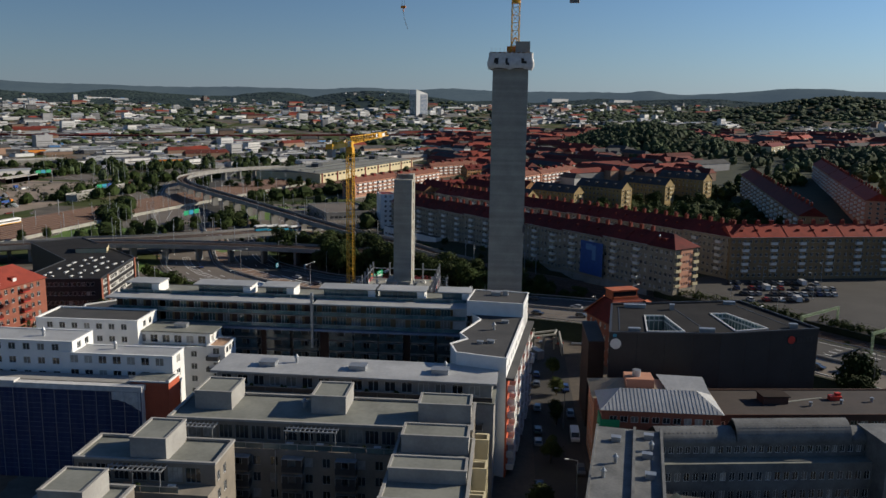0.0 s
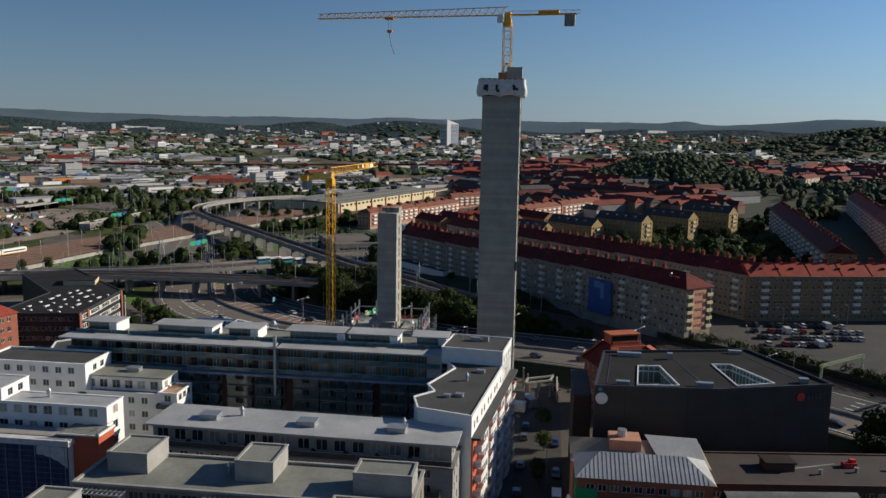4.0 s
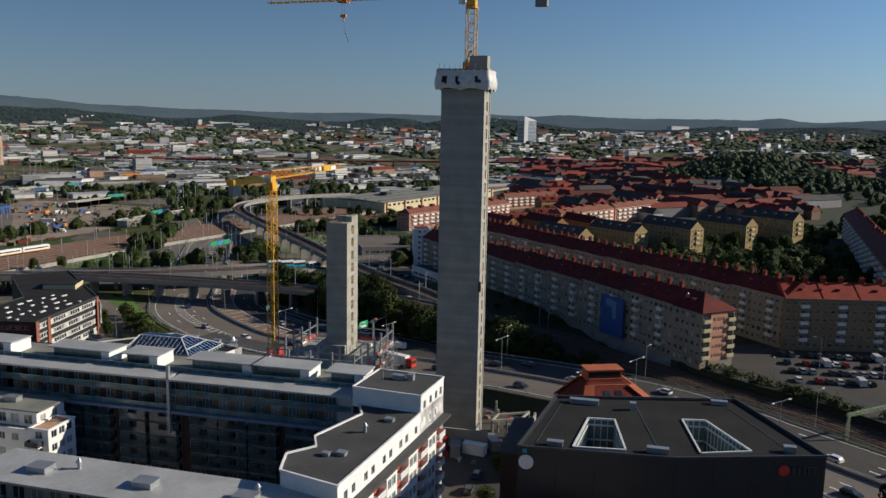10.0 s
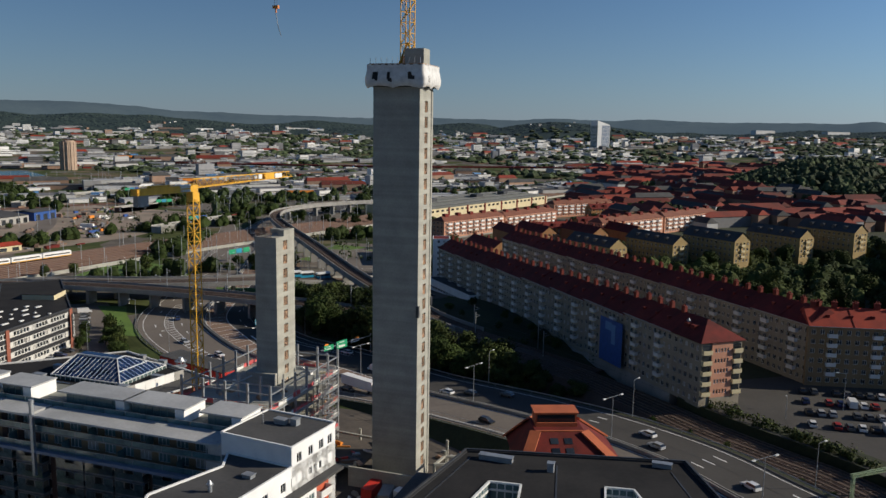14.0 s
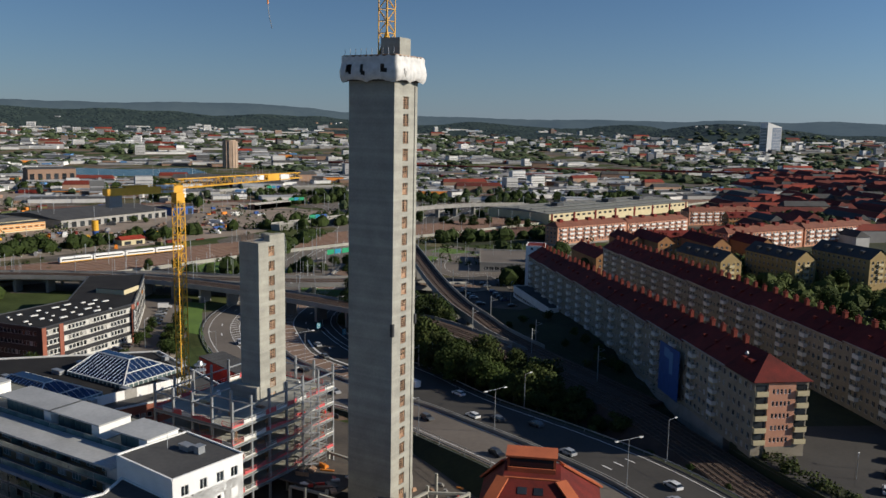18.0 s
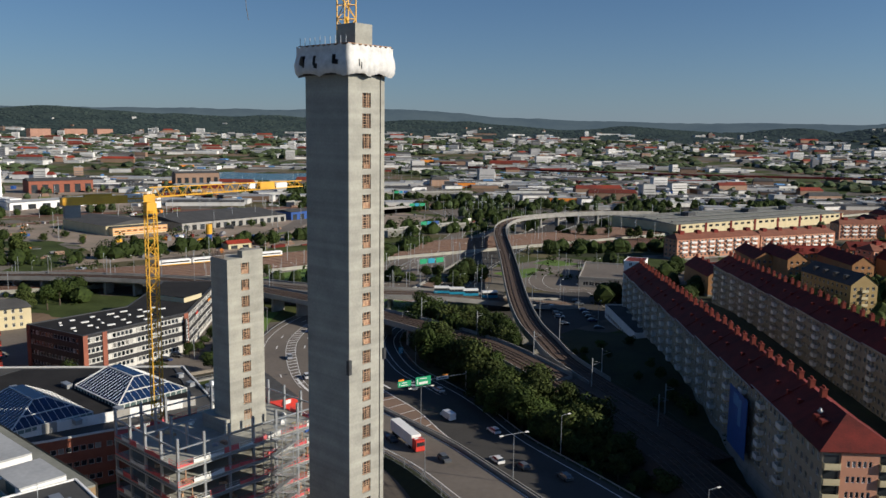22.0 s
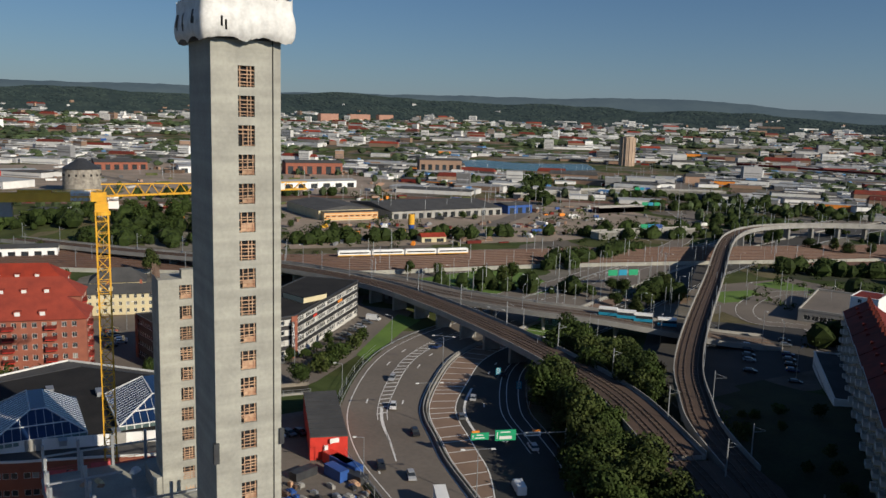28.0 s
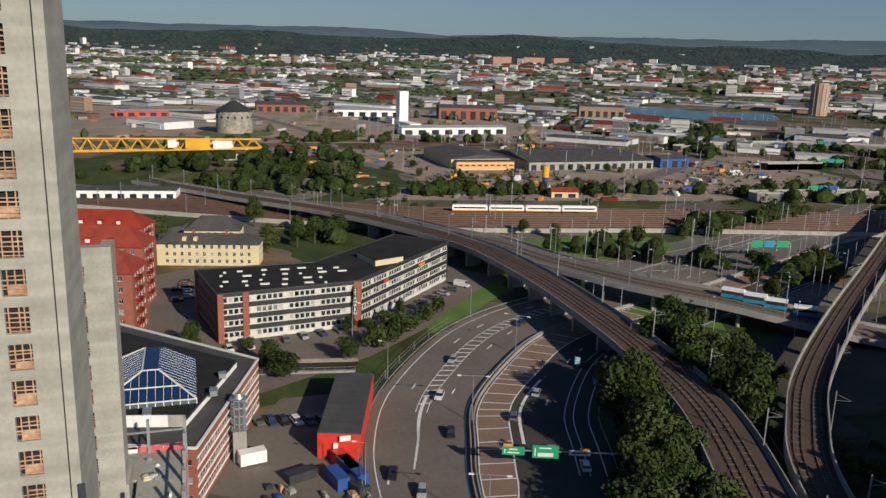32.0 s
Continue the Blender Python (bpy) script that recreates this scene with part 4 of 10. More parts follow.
def blob(m, x, y, z, r, h, rnd):
    """A small uneven clump of leaves: six sides, three rings."""
    n = len(m.v)
    rings = ((0.12, 0.75), (0.5, 1.0), (0.85, 0.6))
    for f, w in rings:
        for i in range(6):
            a = i * math.pi / 3 + rnd.random()
            q = r * w * rnd.uniform(0.75, 1.2)
            m.v.append((x + q * math.cos(a), y + q * math.sin(a), z + h * f * rnd.uniform(0.9, 1.1)))
    m.v.append((x + rnd.uniform(-.2, .2) * r, y, z + h))
    for j in range(2):
        for i in range(6):
            m.f.append((n + j * 6 + i, n + j * 6 + (i + 1) % 6, n + (j + 1) * 6 + (i + 1) % 6, n + (j + 1) * 6 + i))
    for i in range(6):
        m.f.append((n + 12 + i, n + 12 + (i + 1) % 6, n + 18))


def clear_of(x, y):
    """Whether nothing of the near plan stands at a place."""
    if -260 < x < 145 and -240 < y < 270:
        return False
    if -30 < x < 330 and 140 < y < 470 or 200 < x < 520 and 400 < y < 800:
        return False
    if -360 < x < -20 and 0 < y < 620:
        return False
    if -700 < x < -100 and 470 < y < 760 and random.Random(int(x * 5 + y * 3)).random() < 0.6:
        return False
    if -620 < x < -330 and 40 < y < 480:
        return False
    if ((x + 940) / 230) ** 2 + ((y - 750) / 190) ** 2 < 1:
        return False
    if -1050 < x < -610 and -300 < y < 400 and random.Random(int(x * 7 + y)).random() < 0.85:
        return False
    return True


def level(x, y):
    return max(terrain(x, y), hill_height(x, y) if math.hypot(x, y) > 2520 else -9)


def build_far_city():
    rnd = random.Random(5)
    kinds = {k: Mesh() for k in ("farwhite", "fargrey", "farbrown", "farred", "felt", "whiteroof", "paleblue", "redmetal", "blue", "orange")}
    woods = Mesh()
    for i in range(11500):
        a = radians(rnd.uniform(58, 205))
        r = 400 + 3050 * rnd.random() ** 0.75
        x, y = r * math.cos(a), r * math.sin(a)
        if not clear_of(x, y):
            continue
        deg = math.degrees(a)
        homes = deg < 97 and r < 1500
        if not homes and (r < 720 and rnd.random() < 0.8 or noise.noise(Vector((x / 210, y / 210, 8.3))) < -0.12):
            continue
        z = level(x, y)
        if terrain(x, y) - rise(x, y) > 14 or r > 2520 and hill_height(x, y) - rise(x, y) > 16 or rnd.random() < (r - 2500) / 800:
            continue
        rot = (rnd.choice((0.67, 2.24, 2.24)) if homes else rnd.choice((0.85, 0.85, 0.6, 1.1))) + rnd.uniform(-0.1, 0.1)
        mm = Matrix.Translation((x, y, z - 1.5)) @ Matrix.Rotation(rot, 4, "Z")
        if homes or rnd.random() < 0.05:
            sx, sy, h = rnd.uniform(26, 62), rnd.uniform(10, 13), rnd.uniform(8, 12)
            kinds[rnd.choice(("farbrown", "farbrown", "farbrown", "fargrey", "farwhite"))].mbox(mm, sx, sy, h)
            t = kinds[rnd.choice(("farred", "farred", "farred", "felt"))]
            n = len(t.v)
            for px, py, pz in ((-sx / 2 - .4, -sy / 2 - .5, h), (sx / 2 + .4, -sy / 2 - .5, h), (sx / 2 + .4, sy / 2 + .5, h), (-sx / 2 - .4, sy / 2 + .5, h), (-sx / 2 + 2, 0, h + 4), (sx / 2 - 2, 0, h + 4)):
                t.v.append(tuple(mm @ Vector((px, py, pz))))
            t.f += [(n, n + 1, n + 5, n + 4), (n + 2, n + 3, n + 4, n + 5), (n + 1, n + 2, n + 5), (n + 3, n, n + 4), (n + 3, n + 2, n + 1, n)]
        else:
            kind = rnd.random()
            if kind < 0.4:
                sx, sy, h = rnd.uniform(30, 90), rnd.uniform(14, 34), rnd.uniform(4, 8)
            elif kind < (0.97 if r < 1500 else 0.93):
                sx, sy, h = rnd.uniform(12, 30), rnd.uniform(8, 15), rnd.uniform(3.5, 8)
            else:
                sx, sy, h = rnd.uniform(12, 26), rnd.uniform(10, 14), rnd.uniform(12, 22)
            wall = rnd.choice(("farwhite", "farwhite", "farwhite", "farwhite", "farwhite", "fargrey", "fargrey", "farbrown"))
            if r < 1700 and rnd.random() < 0.07:
                wall = rnd.choice(("redmetal", "redmetal", "blue", "orange"))
            kinds[wall].mbox(mm, sx, sy, h)
            kinds[rnd.choice(("felt", "felt", "whiteroof", "whiteroof", "fargrey"))].mbox(mm @ Matrix.Translation((0, 0, h)), sx + 0.4, sy + 0.4, 0.5)
            if h > 6:
                for k in range(int(h / 3.2) - 1):
                    kinds["fargrey"].mbox(mm @ Matrix.Translation((0, 0, 2.4 + k * 3.2)), sx * 0.9, sy + 0.3, 1.2)
            if rnd.random() < 0.4:
                kinds[rnd.choice(("farwhite", "fargrey", "paleblue") if rnd.random() < 0.3 else ("farwhite", "fargrey"))].mbox(mm @ Matrix.Translation((sx * 0.2, 0, h + 0.5)), sx * 0.2, sy * 0.4, 2.2)
    for i in range(420):                                     # villas and flats scattered over the wooded slopes
        a, r = radians(rnd.uniform(60, 205)), rnd.uniform(2600, 3150)
        x, y = r * math.cos(a), r * math.sin(a)
        if noise.noise(Vector((x / 300, y / 300, 9.0))) < 0.05:
            continue
        mm = Matrix.Translation((x, y, hill_height(x, y) - 2)) @ Matrix.Rotation(rnd.uniform(0, 3), 4, "Z")
        kinds[rnd.choice(("farwhite", "farwhite", "farbrown", "fargrey", "farbrown"))].mbox(mm, rnd.uniform(7, 18), rnd.uniform(6, 9), rnd.uniform(6, 9.5))
    names = {"farwhite": ("white_buildings", "many distant pale city buildings"), "fargrey": ("grey_buildings", "many distant grey city buildings"),
             "farbrown": ("brown_buildings", "many distant brown and ochre buildings"), "farred": ("red_roofs", "red tiled roofs of distant houses"),
             "felt": ("dark_roofs", "dark flat roofs of distant buildings"), "whiteroof": ("pale_roofs", "pale sheet roofs of distant buildings"), "paleblue": ("blue_roof_boxes", "pale blue plant boxes on distant roofs"),
             "redmetal": ("red_sheds", "dark red sheds far across the plain"), "blue": ("blue_sheds", "blue sheds far across the plain"), "orange": ("orange_sheds", "orange and rust sheds far across the plain")}
    for k, m in kinds.items():
        solo(names[k][0], m, M[k], names[k][1], "buildings", "stuff")
    for i in range(15000):
        a = radians(rnd.uniform(56, 206))
        r = 330 + 2700 * rnd.random() ** 0.9
        x, y = r * math.cos(a), r * math.sin(a)
        if not clear_of(x, y):
            continue
        hilly = terrain(x, y) - rise(x, y) > 9
        if not hilly and noise.noise(Vector((x / 150, y / 150, 1.7))) < rnd.uniform(-0.15, 0.3) + (0.04 if r > 1000 else 0):
            continue
        if r > 2300 and not hilly:
            continue
        s = 1 + r / 2600
        z = level(x, y) - 0.5
        if r < 1000:
            h, q = rnd.uniform(7, 12), rnd.uniform(3, 4.6)
            blob(woods, x, y, z, q, h * 0.85, rnd)
            sprays(woods, x, y, z, h, q, rnd, 45, 0.9)
        else:
            blob(woods, x, y, z, rnd.uniform(4, 8) * s, rnd.uniform(6, 10), rnd)
    for i in range(2600):                                    # the two wooded hills
        cx, cy, sx, sy = rnd.choice(((160, 905, 120, 105), (160, 905, 120, 105), (850, 2000, 330, 190), (390, 660, 90, 130)))
        x, y = cx + rnd.gauss(0, sx * 0.6), cy + rnd.gauss(0, sy * 0.6)
        if terrain(x, y) > 9:
            h, q = rnd.uniform(8, 13), rnd.uniform(3.8, 6.2) * (1.7 if y > 1400 else 1)
            blob(woods, x, y, terrain(x, y) - 0.5, q, h * 0.9, rnd)
            sprays(woods, x, y, terrain(x, y) - 0.5, h, q, rnd, 40, 0.8)
    for i in range(5200):                                    # woods at the foot of the hills
        a = radians(rnd.uniform(56, 208))
        r = rnd.uniform(1750, 2750)
        x, y = r * math.cos(a), r * math.sin(a)
        if noise.noise(Vector((x / 260, y / 260, 6.0))) < 0.28 - (r - 1750) / 1600 + rnd.uniform(-0.1, 0.1):
            continue
        blob(woods, x, y, level(x, y) - 2, rnd.uniform(9, 16), rnd.uniform(8, 13), rnd)
    canopy = Mesh()
    for i in range(24000):                                   # closed forest on the slopes
        a = radians(rnd.uniform(54, 210))
        r = 2720 + 780 * rnd.random() ** 0.9
        x, y = r * math.cos(a), r * math.sin(a)
        blob(canopy, x, y, hill_height(x, y) - 4, rnd.uniform(7, 13), rnd.uniform(5.5, 7.5), rnd)
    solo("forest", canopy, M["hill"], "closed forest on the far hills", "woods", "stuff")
    # tree belts and bushes of the plain in front of the city
    belts = Mesh()
    for (x0, y0), (x1, y1), n, w in (((-360, 470), (-230, 560), 90, 26), ((-420, 560), (-300, 690), 110, 40), ((-200, 355), (-142, 430), 60, 6), ((-142, 430), (-95, 540), 40, 7), ((-345, 330), (-330, 470), 40, 10), ((-475, 480), (-420, 560), 40, 18), ((-520, 430), (-600, 470), 46, 16),
                                     ((-640, 500), (-760, 610), 90, 22), ((-480, -20), (-400, 95), 95, 30), ((-395, 20), (-372, 120), 40, 9), ((-372, 120), (-352, 320), 46, 6), ((-640, 60), (-640, 300), 40, 18), ((-560, 110), (-480, 130), 20, 12), ((-335, 330), (-300, 420), 24, 8),
                                     ((-205, 205), (-160, 262), 50, 10), ((-250, 230), (-282, 330), 46, 7), ((-232, 160), (-205, 200), 16, 8), ((-90, 245), (-60, 300), 26, 9), ((-140, 340), (-60, 330), 30, 10), ((-300, 60), (-262, 80), 18, 8), ((-560, 560), (-440, 640), 70, 26), ((-820, 420), (-700, 500), 60, 20), ((-300, 600), (-200, 640), 50, 18), ((-330, 720), (-180, 800), 80, 26),
                                     ((-60, 470), (20, 520), 40, 14), ((-40, 600), (60, 640), 50, 18), ((-100, 300), (-20, 310), 30, 9), ((-10, 300), (60, 360), 40, 12), ((60, 330), (140, 360), 50, 14), ((80, 250), (130, 300), 60, 16), ((150, 400), (230, 480), 60, 20), ((-135, 200), (-118, 178), 10, 4), ((-165, 150), (-150, 185), 12, 4)):
        for i in range(n):
            f = rnd.random()
            x, y = x0 + (x1 - x0) * f + rnd.gauss(0, w * 0.5), y0 + (y1 - y0) * f + rnd.gauss(0, w * 0.5)
            if min((p.x - x) ** 2 + (p.y - y) ** 2 for ln in (HW, VIA, TRAM, RB) for p in ln[0][::4]) < 190:
                continue
            h = rnd.uniform(2.5, 5) if rnd.random() < 0.35 else rnd.uniform(6, 12)
            q = h * rnd.uniform(0.42, 0.6)
            blob(belts, x, y, terrain(x, y) - 0.3, q * 0.9, h * 0.86, rnd)
            sprays(belts, x, y, terrain(x, y) - 0.3, h, q, rnd, 150, 0.24 + h * 0.03)
    for i in range(1500):                                    # single bushes and thickets all over the open land
        x, y = rnd.uniform(-640, -110), rnd.uniform(110, 700)
        if noise.noise(Vector((x / 70, y / 70, 2.4))) < 0.06 or -210 < x < -90 and y < 245 or -560 < x < -440 and 170 < y < 370:
            continue
        if min((p.x - x) ** 2 + (p.y - y) ** 2 for ln in (HW, VIA, TRAM, RB) for p in ln[0][::4]) < 190:
            continue
        h = rnd.uniform(1.2, 3.2) if rnd.random() < 0.75 else rnd.uniform(4, 8)
        sprays(belts, x, y, terrain(x, y) - 0.4, h, h * rnd.uniform(0.6, 1.0), rnd, 42, 0.3 + h * 0.05)
    solo("tree_belts", belts, M["leaf"], "belts of leafy trees and bushes across the plain", "trees", "stuff")
    solo("far_woods", woods, M["farleaf"], "distant dark green tree belts and wooded slopes", "woods", "stuff")


build_far_city()


# ---- the tall concrete core with its crane ----
def lattice(m, a, b, w, step, t, brace=0.6):
    """A square lattice mast or boom from a to b, of width w, in bars of thickness t."""
    a, b = Vector(a), Vector(b)
    d = b - a
    n = max(1, round(d.length / step))
    q = d.to_track_quat("Z", "Y").to_matrix()
    cs = [q @ Vector((sx * w / 2, sy * w / 2, 0)) for sx, sy in ((-1, -1), (1, -1), (1, 1), (-1, 1))]
    for c in cs:
        m.bar(a + c, b + c, t)
    for i in range(n):
        p, r = a + d * (i / n), a + d * ((i + 1) / n)
        for k in range(4):
            c, e = cs[k], cs[(k + 1) % 4]
            m.bar(p + c, p + e, t * brace)
            m.bar(*((p + c, r + e) if (i + k) % 2 else (p + e, r + c)), t * brace)
    return m


TOP = 88.0
STOREY = 3.3


def core_tower(name, label, x0, y0, x1, y1, z0, z1, uy, ww, wh, vs, widen=None):
    t = thing(name, label=label, category="concrete core")
    m = Mesh()
    m.quad((x0, y0, z0), (x1, y0, z0), (x1, y0, z1), (x0, y0, z1))
    m.quad((x1, y1, z0), (x0, y1, z0), (x0, y1, z1), (x1, y1, z1))
    m.quad((x0, y1, z0), (x0, y0, z0), (x0, y0, z1), (x0, y1, z1))
    m.quad((x0, y0, z1), (x1, y0, z1), (x1, y1, z1), (x0, y1, z1))
    places = facade(m, (x1, y0, z0), (0, 1), y1 - y0, z1 - z0, [uy], [v - z0 for v in vs], ww, wh, 0.5)
    part("shaft", m, M["concrete"], t)
    # near-black sheet behind each opening stands in for the shade inside
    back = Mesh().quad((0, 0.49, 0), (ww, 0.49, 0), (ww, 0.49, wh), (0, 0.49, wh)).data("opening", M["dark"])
    rnd = random.Random(len(name))
    kinds = []
    for v in range(6):                                       # loose timber guards, nailed up differently on each storey
        rails = Mesh()
        left = ww * rnd.uniform(0.14, 0.3)
        for k in range(5):
            z = 0.18 + k * (wh - 0.3) / 5 + rnd.uniform(-0.06, 0.06)
            tilt = rnd.uniform(-0.04, 0.04)
            x0_ = left if rnd.random() < 0.55 else 0.0
            rails.bar((x0_, 0.10, z - tilt), (ww, 0.10, z + tilt), 0.05, rnd.choice((0.08, 0.11, 0.15)))
        for x in (left, ww * rnd.uniform(0.5, 0.62), ww * rnd.uniform(0.78, 0.9)):
            rails.box(x - 0.05, 0.15, 0, x + 0.05, 0.22, wh)
        if v % 2:
            rails.box(left, 0.24, 0.05, ww, 0.30, wh * rnd.uniform(0.2, 0.5))
        kinds.append(rails.data("timber_railing", M["wood"]))
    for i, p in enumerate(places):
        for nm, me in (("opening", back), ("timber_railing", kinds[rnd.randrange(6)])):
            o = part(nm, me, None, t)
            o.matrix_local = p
    return t


tall = core_tower("tall_core", "tall grey cast-concrete core of an unfinished tower", -10.6, 0, 0, 7.9, 0, TOP, 3.0, 1.9, 2.35,
                  [TOP + 0.1 - 2.35 - i * STOREY for i in reversed(range(1, 26))])
part("pilaster", Mesh().box(0, 7.05, 0, 0.12, 7.9, TOP), M["concrete"], tall)
# flat near-black strip on the wall, coloured as the groove's shade
part("groove", Mesh().box(0.0, 6.93, 0, 0.02, 7.05, TOP - 0.1), M["dark"], tall)
part("hoist_bracket", Mesh().box(-0.3, -0.35, 38.4, 0.35, 0.3, 40.9), M["steel_d"], tall, "black steel hoist bracket")
part("hoist_bracket", Mesh().box(0.13, 7.6, 39.6, 0.4, 8.2, 41.6), M["steel_d"], tall, "black steel hoist bracket")


def build_wrap():
    rnd = random.Random(3)
    w = thing("climbing_formwork", label="climbing formwork wrapped in torn white tarpaulin on top of the core", category="formwork")
    m = Mesh()
    cx, cy, hx, hy = -5.3, 3.95, 6.9, 5.5
    n, rows = 192, 12
    drape = [0.5 * noise.noise(Vector((i * 0.21, 0.3, 0))) + 0.35 * noise.noise(Vector((i * 0.55, 7.3, 0))) for i in range(n)]
    for j in range(rows + 1):
        f = j / rows
        for i in range(n):
            a = 2 * math.pi * i / n
            c, s = math.cos(a), math.sin(a)
            k = (abs(c) ** 14 + abs(s) ** 14) ** (-1 / 14)   # a square with slightly rounded corners
            belly = 0.955 + 0.05 * math.sin(math.pi * min(1.0, f * 1.25 + 0.08)) - 0.03 * smooth01((0.12 - f) / 0.12)
            fold = (0.016 * drape[i] + 0.010 * noise.noise(Vector((i * 0.16, j * 0.5, 3.0)))) * (1.2 - 0.6 * f)
            hem = 0.55 * abs(math.sin(i * 0.13 + 0.4)) * (1 - f) ** 2 + 0.25 * drape[(i * 3) % n] * (1 - f) ** 3
            lip = 0.22 * (1 if (i // 3) % 2 else 0) if j == rows else 0.0
            m.v.append((cx + c * k * hx * (belly + fold), cy + s * k * hy * (belly + fold), TOP - 0.75 + f * 5.0 + hem - lip))
    for j in range(rows):
        for i in range(n):
            ang = (i + 0.5) / n * 360
            # torn openings on the sides towards the street
            if any(abs(ang - t) < w_ and lo_ <= j <= hi_ for t, w_, lo_, hi_ in ((238, 3.2, 4, 7), (240, 1.6, 3, 3), (259, 2.6, 4, 7), (262, 3.6, 3, 4), (297, 3.0, 4, 7), (299, 4.0, 4, 5), (331, 1.6, 3, 5), (334, 1.0, 2, 4))):
                continue
            m.f.append((j * n + i, j * n + (i + 1) % n, (j + 1) * n + (i + 1) % n, (j + 1) * n + i))
    part("tarpaulin", m, M["tarp"], w, "", True)
    part("inner_frame", Mesh().box(-10.9, -0.3, TOP - 0.4, 0.3, 8.2, TOP + 4.2), M["steel_d"], w, "dark formwork inside")
    d = Mesh().box(-11.4, -0.8, TOP + 4.25, 0.8, 8.8, TOP + 4.4)
    part("platform", d, M["wood"], w)
    part("wall_panel", Mesh().box(-4.0, 1.2, TOP + 4.4, 0.3, 4.9, TOP + 7.6), M["concrete"], w, "pale cast wall panel standing on top")
    part("wall_panel", Mesh().box(-6.6, 5.4, TOP + 4.4, -1.0, 6.0, TOP + 6.4), M["orange"], w, "orange guard panel")
    for i in range(10):
        x = -11 + i * 1.25
        part("guard_post", Mesh().bar((x, -0.7, TOP + 4.4), (x, -0.7, TOP + 5.6), 0.07), M["steel"], w)


build_wrap()


def tower_crane(name, label, x, y, z0, zj, heading, reach, back, mast_w, big):
    """A tower crane: mast from z0, slewing head at zj, jib of that reach towards heading (degrees)."""
    c = thing(name, x, y, 0, heading, label, "tower crane")
    part("mast", lattice(Mesh(), (0, 0, z0), (0, 0, zj - 1.2), mast_w, mast_w * 1.05, 0.17), M["yellow"], c)
    head = Mesh().box(-1.0, -1.0, zj - 1.6, 1.0, 1.0, zj - 0.2).box(-0.8, -0.8, zj - 0.2, 0.8, 0.8, zj + 1.6)
    head.cyl(0, 0, zj - 2.2, zj - 1.6, 1.35, k=16)
    part("slewing_head", head, M["yellow"], c)
    cab = part("cab", Mesh().box(0.9, 1.0, zj - 1.3, 2.6, 2.3, zj + 0.8), M["white"], c, "white driver's cab")
    part("cab_window", Mesh().box(2.6, 1.15, zj - 0.5, 2.64, 2.15, zj + 0.6), M["glass"], cab)
    jib = Mesh()
    n = round(reach / 2.2)
    hj = 1.9 if big else 1.7
    sl = 0.0 if big else 0.035                              # the smaller jib rises towards its tip
    top = [Vector((i * reach / n, 0, zj + 1.2 + hj * (1 - 0.45 * i / n) + sl * i * reach / n)) for i in range(n + 1)]
    for sgn in (-0.75, 0.75):
        jib.bar((0, sgn, zj + 0.9), (reach, sgn, zj + 0.9 + sl * reach), 0.17)
    jib.bar(top[0], top[-1], 0.2)
    for i in range(n):
        x0_, x1_ = i * reach / n, (i + 1) * reach / n
        xm = (x0_ + x1_) / 2
        tm = (top[i] + top[i + 1]) / 2
        for sgn in (-0.75, 0.75):
            jib.bar((x0_, sgn, zj + 0.9 + sl * x0_), tm, 0.09)
            jib.bar(tm, (x1_, sgn, zj + 0.9 + sl * x1_), 0.09)
        jib.bar((x0_, -0.75, zj + 0.9 + sl * x0_), (x1_, 0.75, zj + 0.9 + sl * x1_), 0.08)
        jib.bar((x0_, -0.75, zj + 0.9 + sl * x0_), (x0_, 0.75, zj + 0.9 + sl * x0_), 0.08)
    part("jib", jib, M["yellow"], c)
    cj = Mesh()
    for sgn in (-0.9, 0.9):
        cj.bar((0, sgn, zj + 0.9), (-back, sgn, zj + 0.9), 0.26)
    for i in range(round(back / 2)):
        cj.bar((-i * 2, -0.9, zj + 0.9), (-i * 2 - 2, 0.9, zj + 0.9), 0.1)
        cj.bar((-i * 2, -0.9, zj + 1.9), (-i * 2 - 2, -0.9, zj + 1.9), 0.06)
        cj.bar((-i * 2, 0.9, zj + 1.9), (-i * 2 - 2, 0.9, zj + 1.9), 0.06)
        for sgn in (-0.9, 0.9):
            cj.bar((-i * 2, sgn, zj + 0.9), (-i * 2, sgn, zj + 1.9), 0.06)
    if not big:                                             # deep plate girders
        cj.box(-back, -1.0, zj + 0.1, 0, -0.8, zj + 1.5).box(-back, 0.8, zj + 0.1, 0, 1.0, zj + 1.5).box(-back, -1.0, zj + 0.1, -back + 0.3, 1.0, zj + 1.5)
    cj.box(-back * 0.75, -0.7, zj + 0.95, -back * 0.45, 0.7, zj + 2.0)
    part("counter_jib", cj, M["yellow"], c)
    part("ballast", Mesh().box(-back + 0.4, -0.75, zj - 2.3, -back + 3.2, 0.75, zj + 0.9), M["concrete_d"], c, "grey concrete counterweight")
    return c


c1 = tower_crane("tower_crane_on_core", "yellow tower crane standing on the tall core", -4.2, 3.4, TOP + 2, TOP + 21.0, 172, 57, 19, 2.2, True)
z1 = TOP + 21.0
tr = part("trolley", Mesh().box(33.5, -0.9, z1 + 0.3, 36.0, 0.9, z1 + 0.75), M["orange"], c1, "orange trolley under the jib")
part("cable", Mesh().bar((34.4, 0, z1 + 0.4), (34.4, 0, z1 - 2.6), 0.05).bar((35.1, 0, z1 + 0.4), (35.1, 0, z1 - 2.6), 0.05), M["steel_d"], tr)
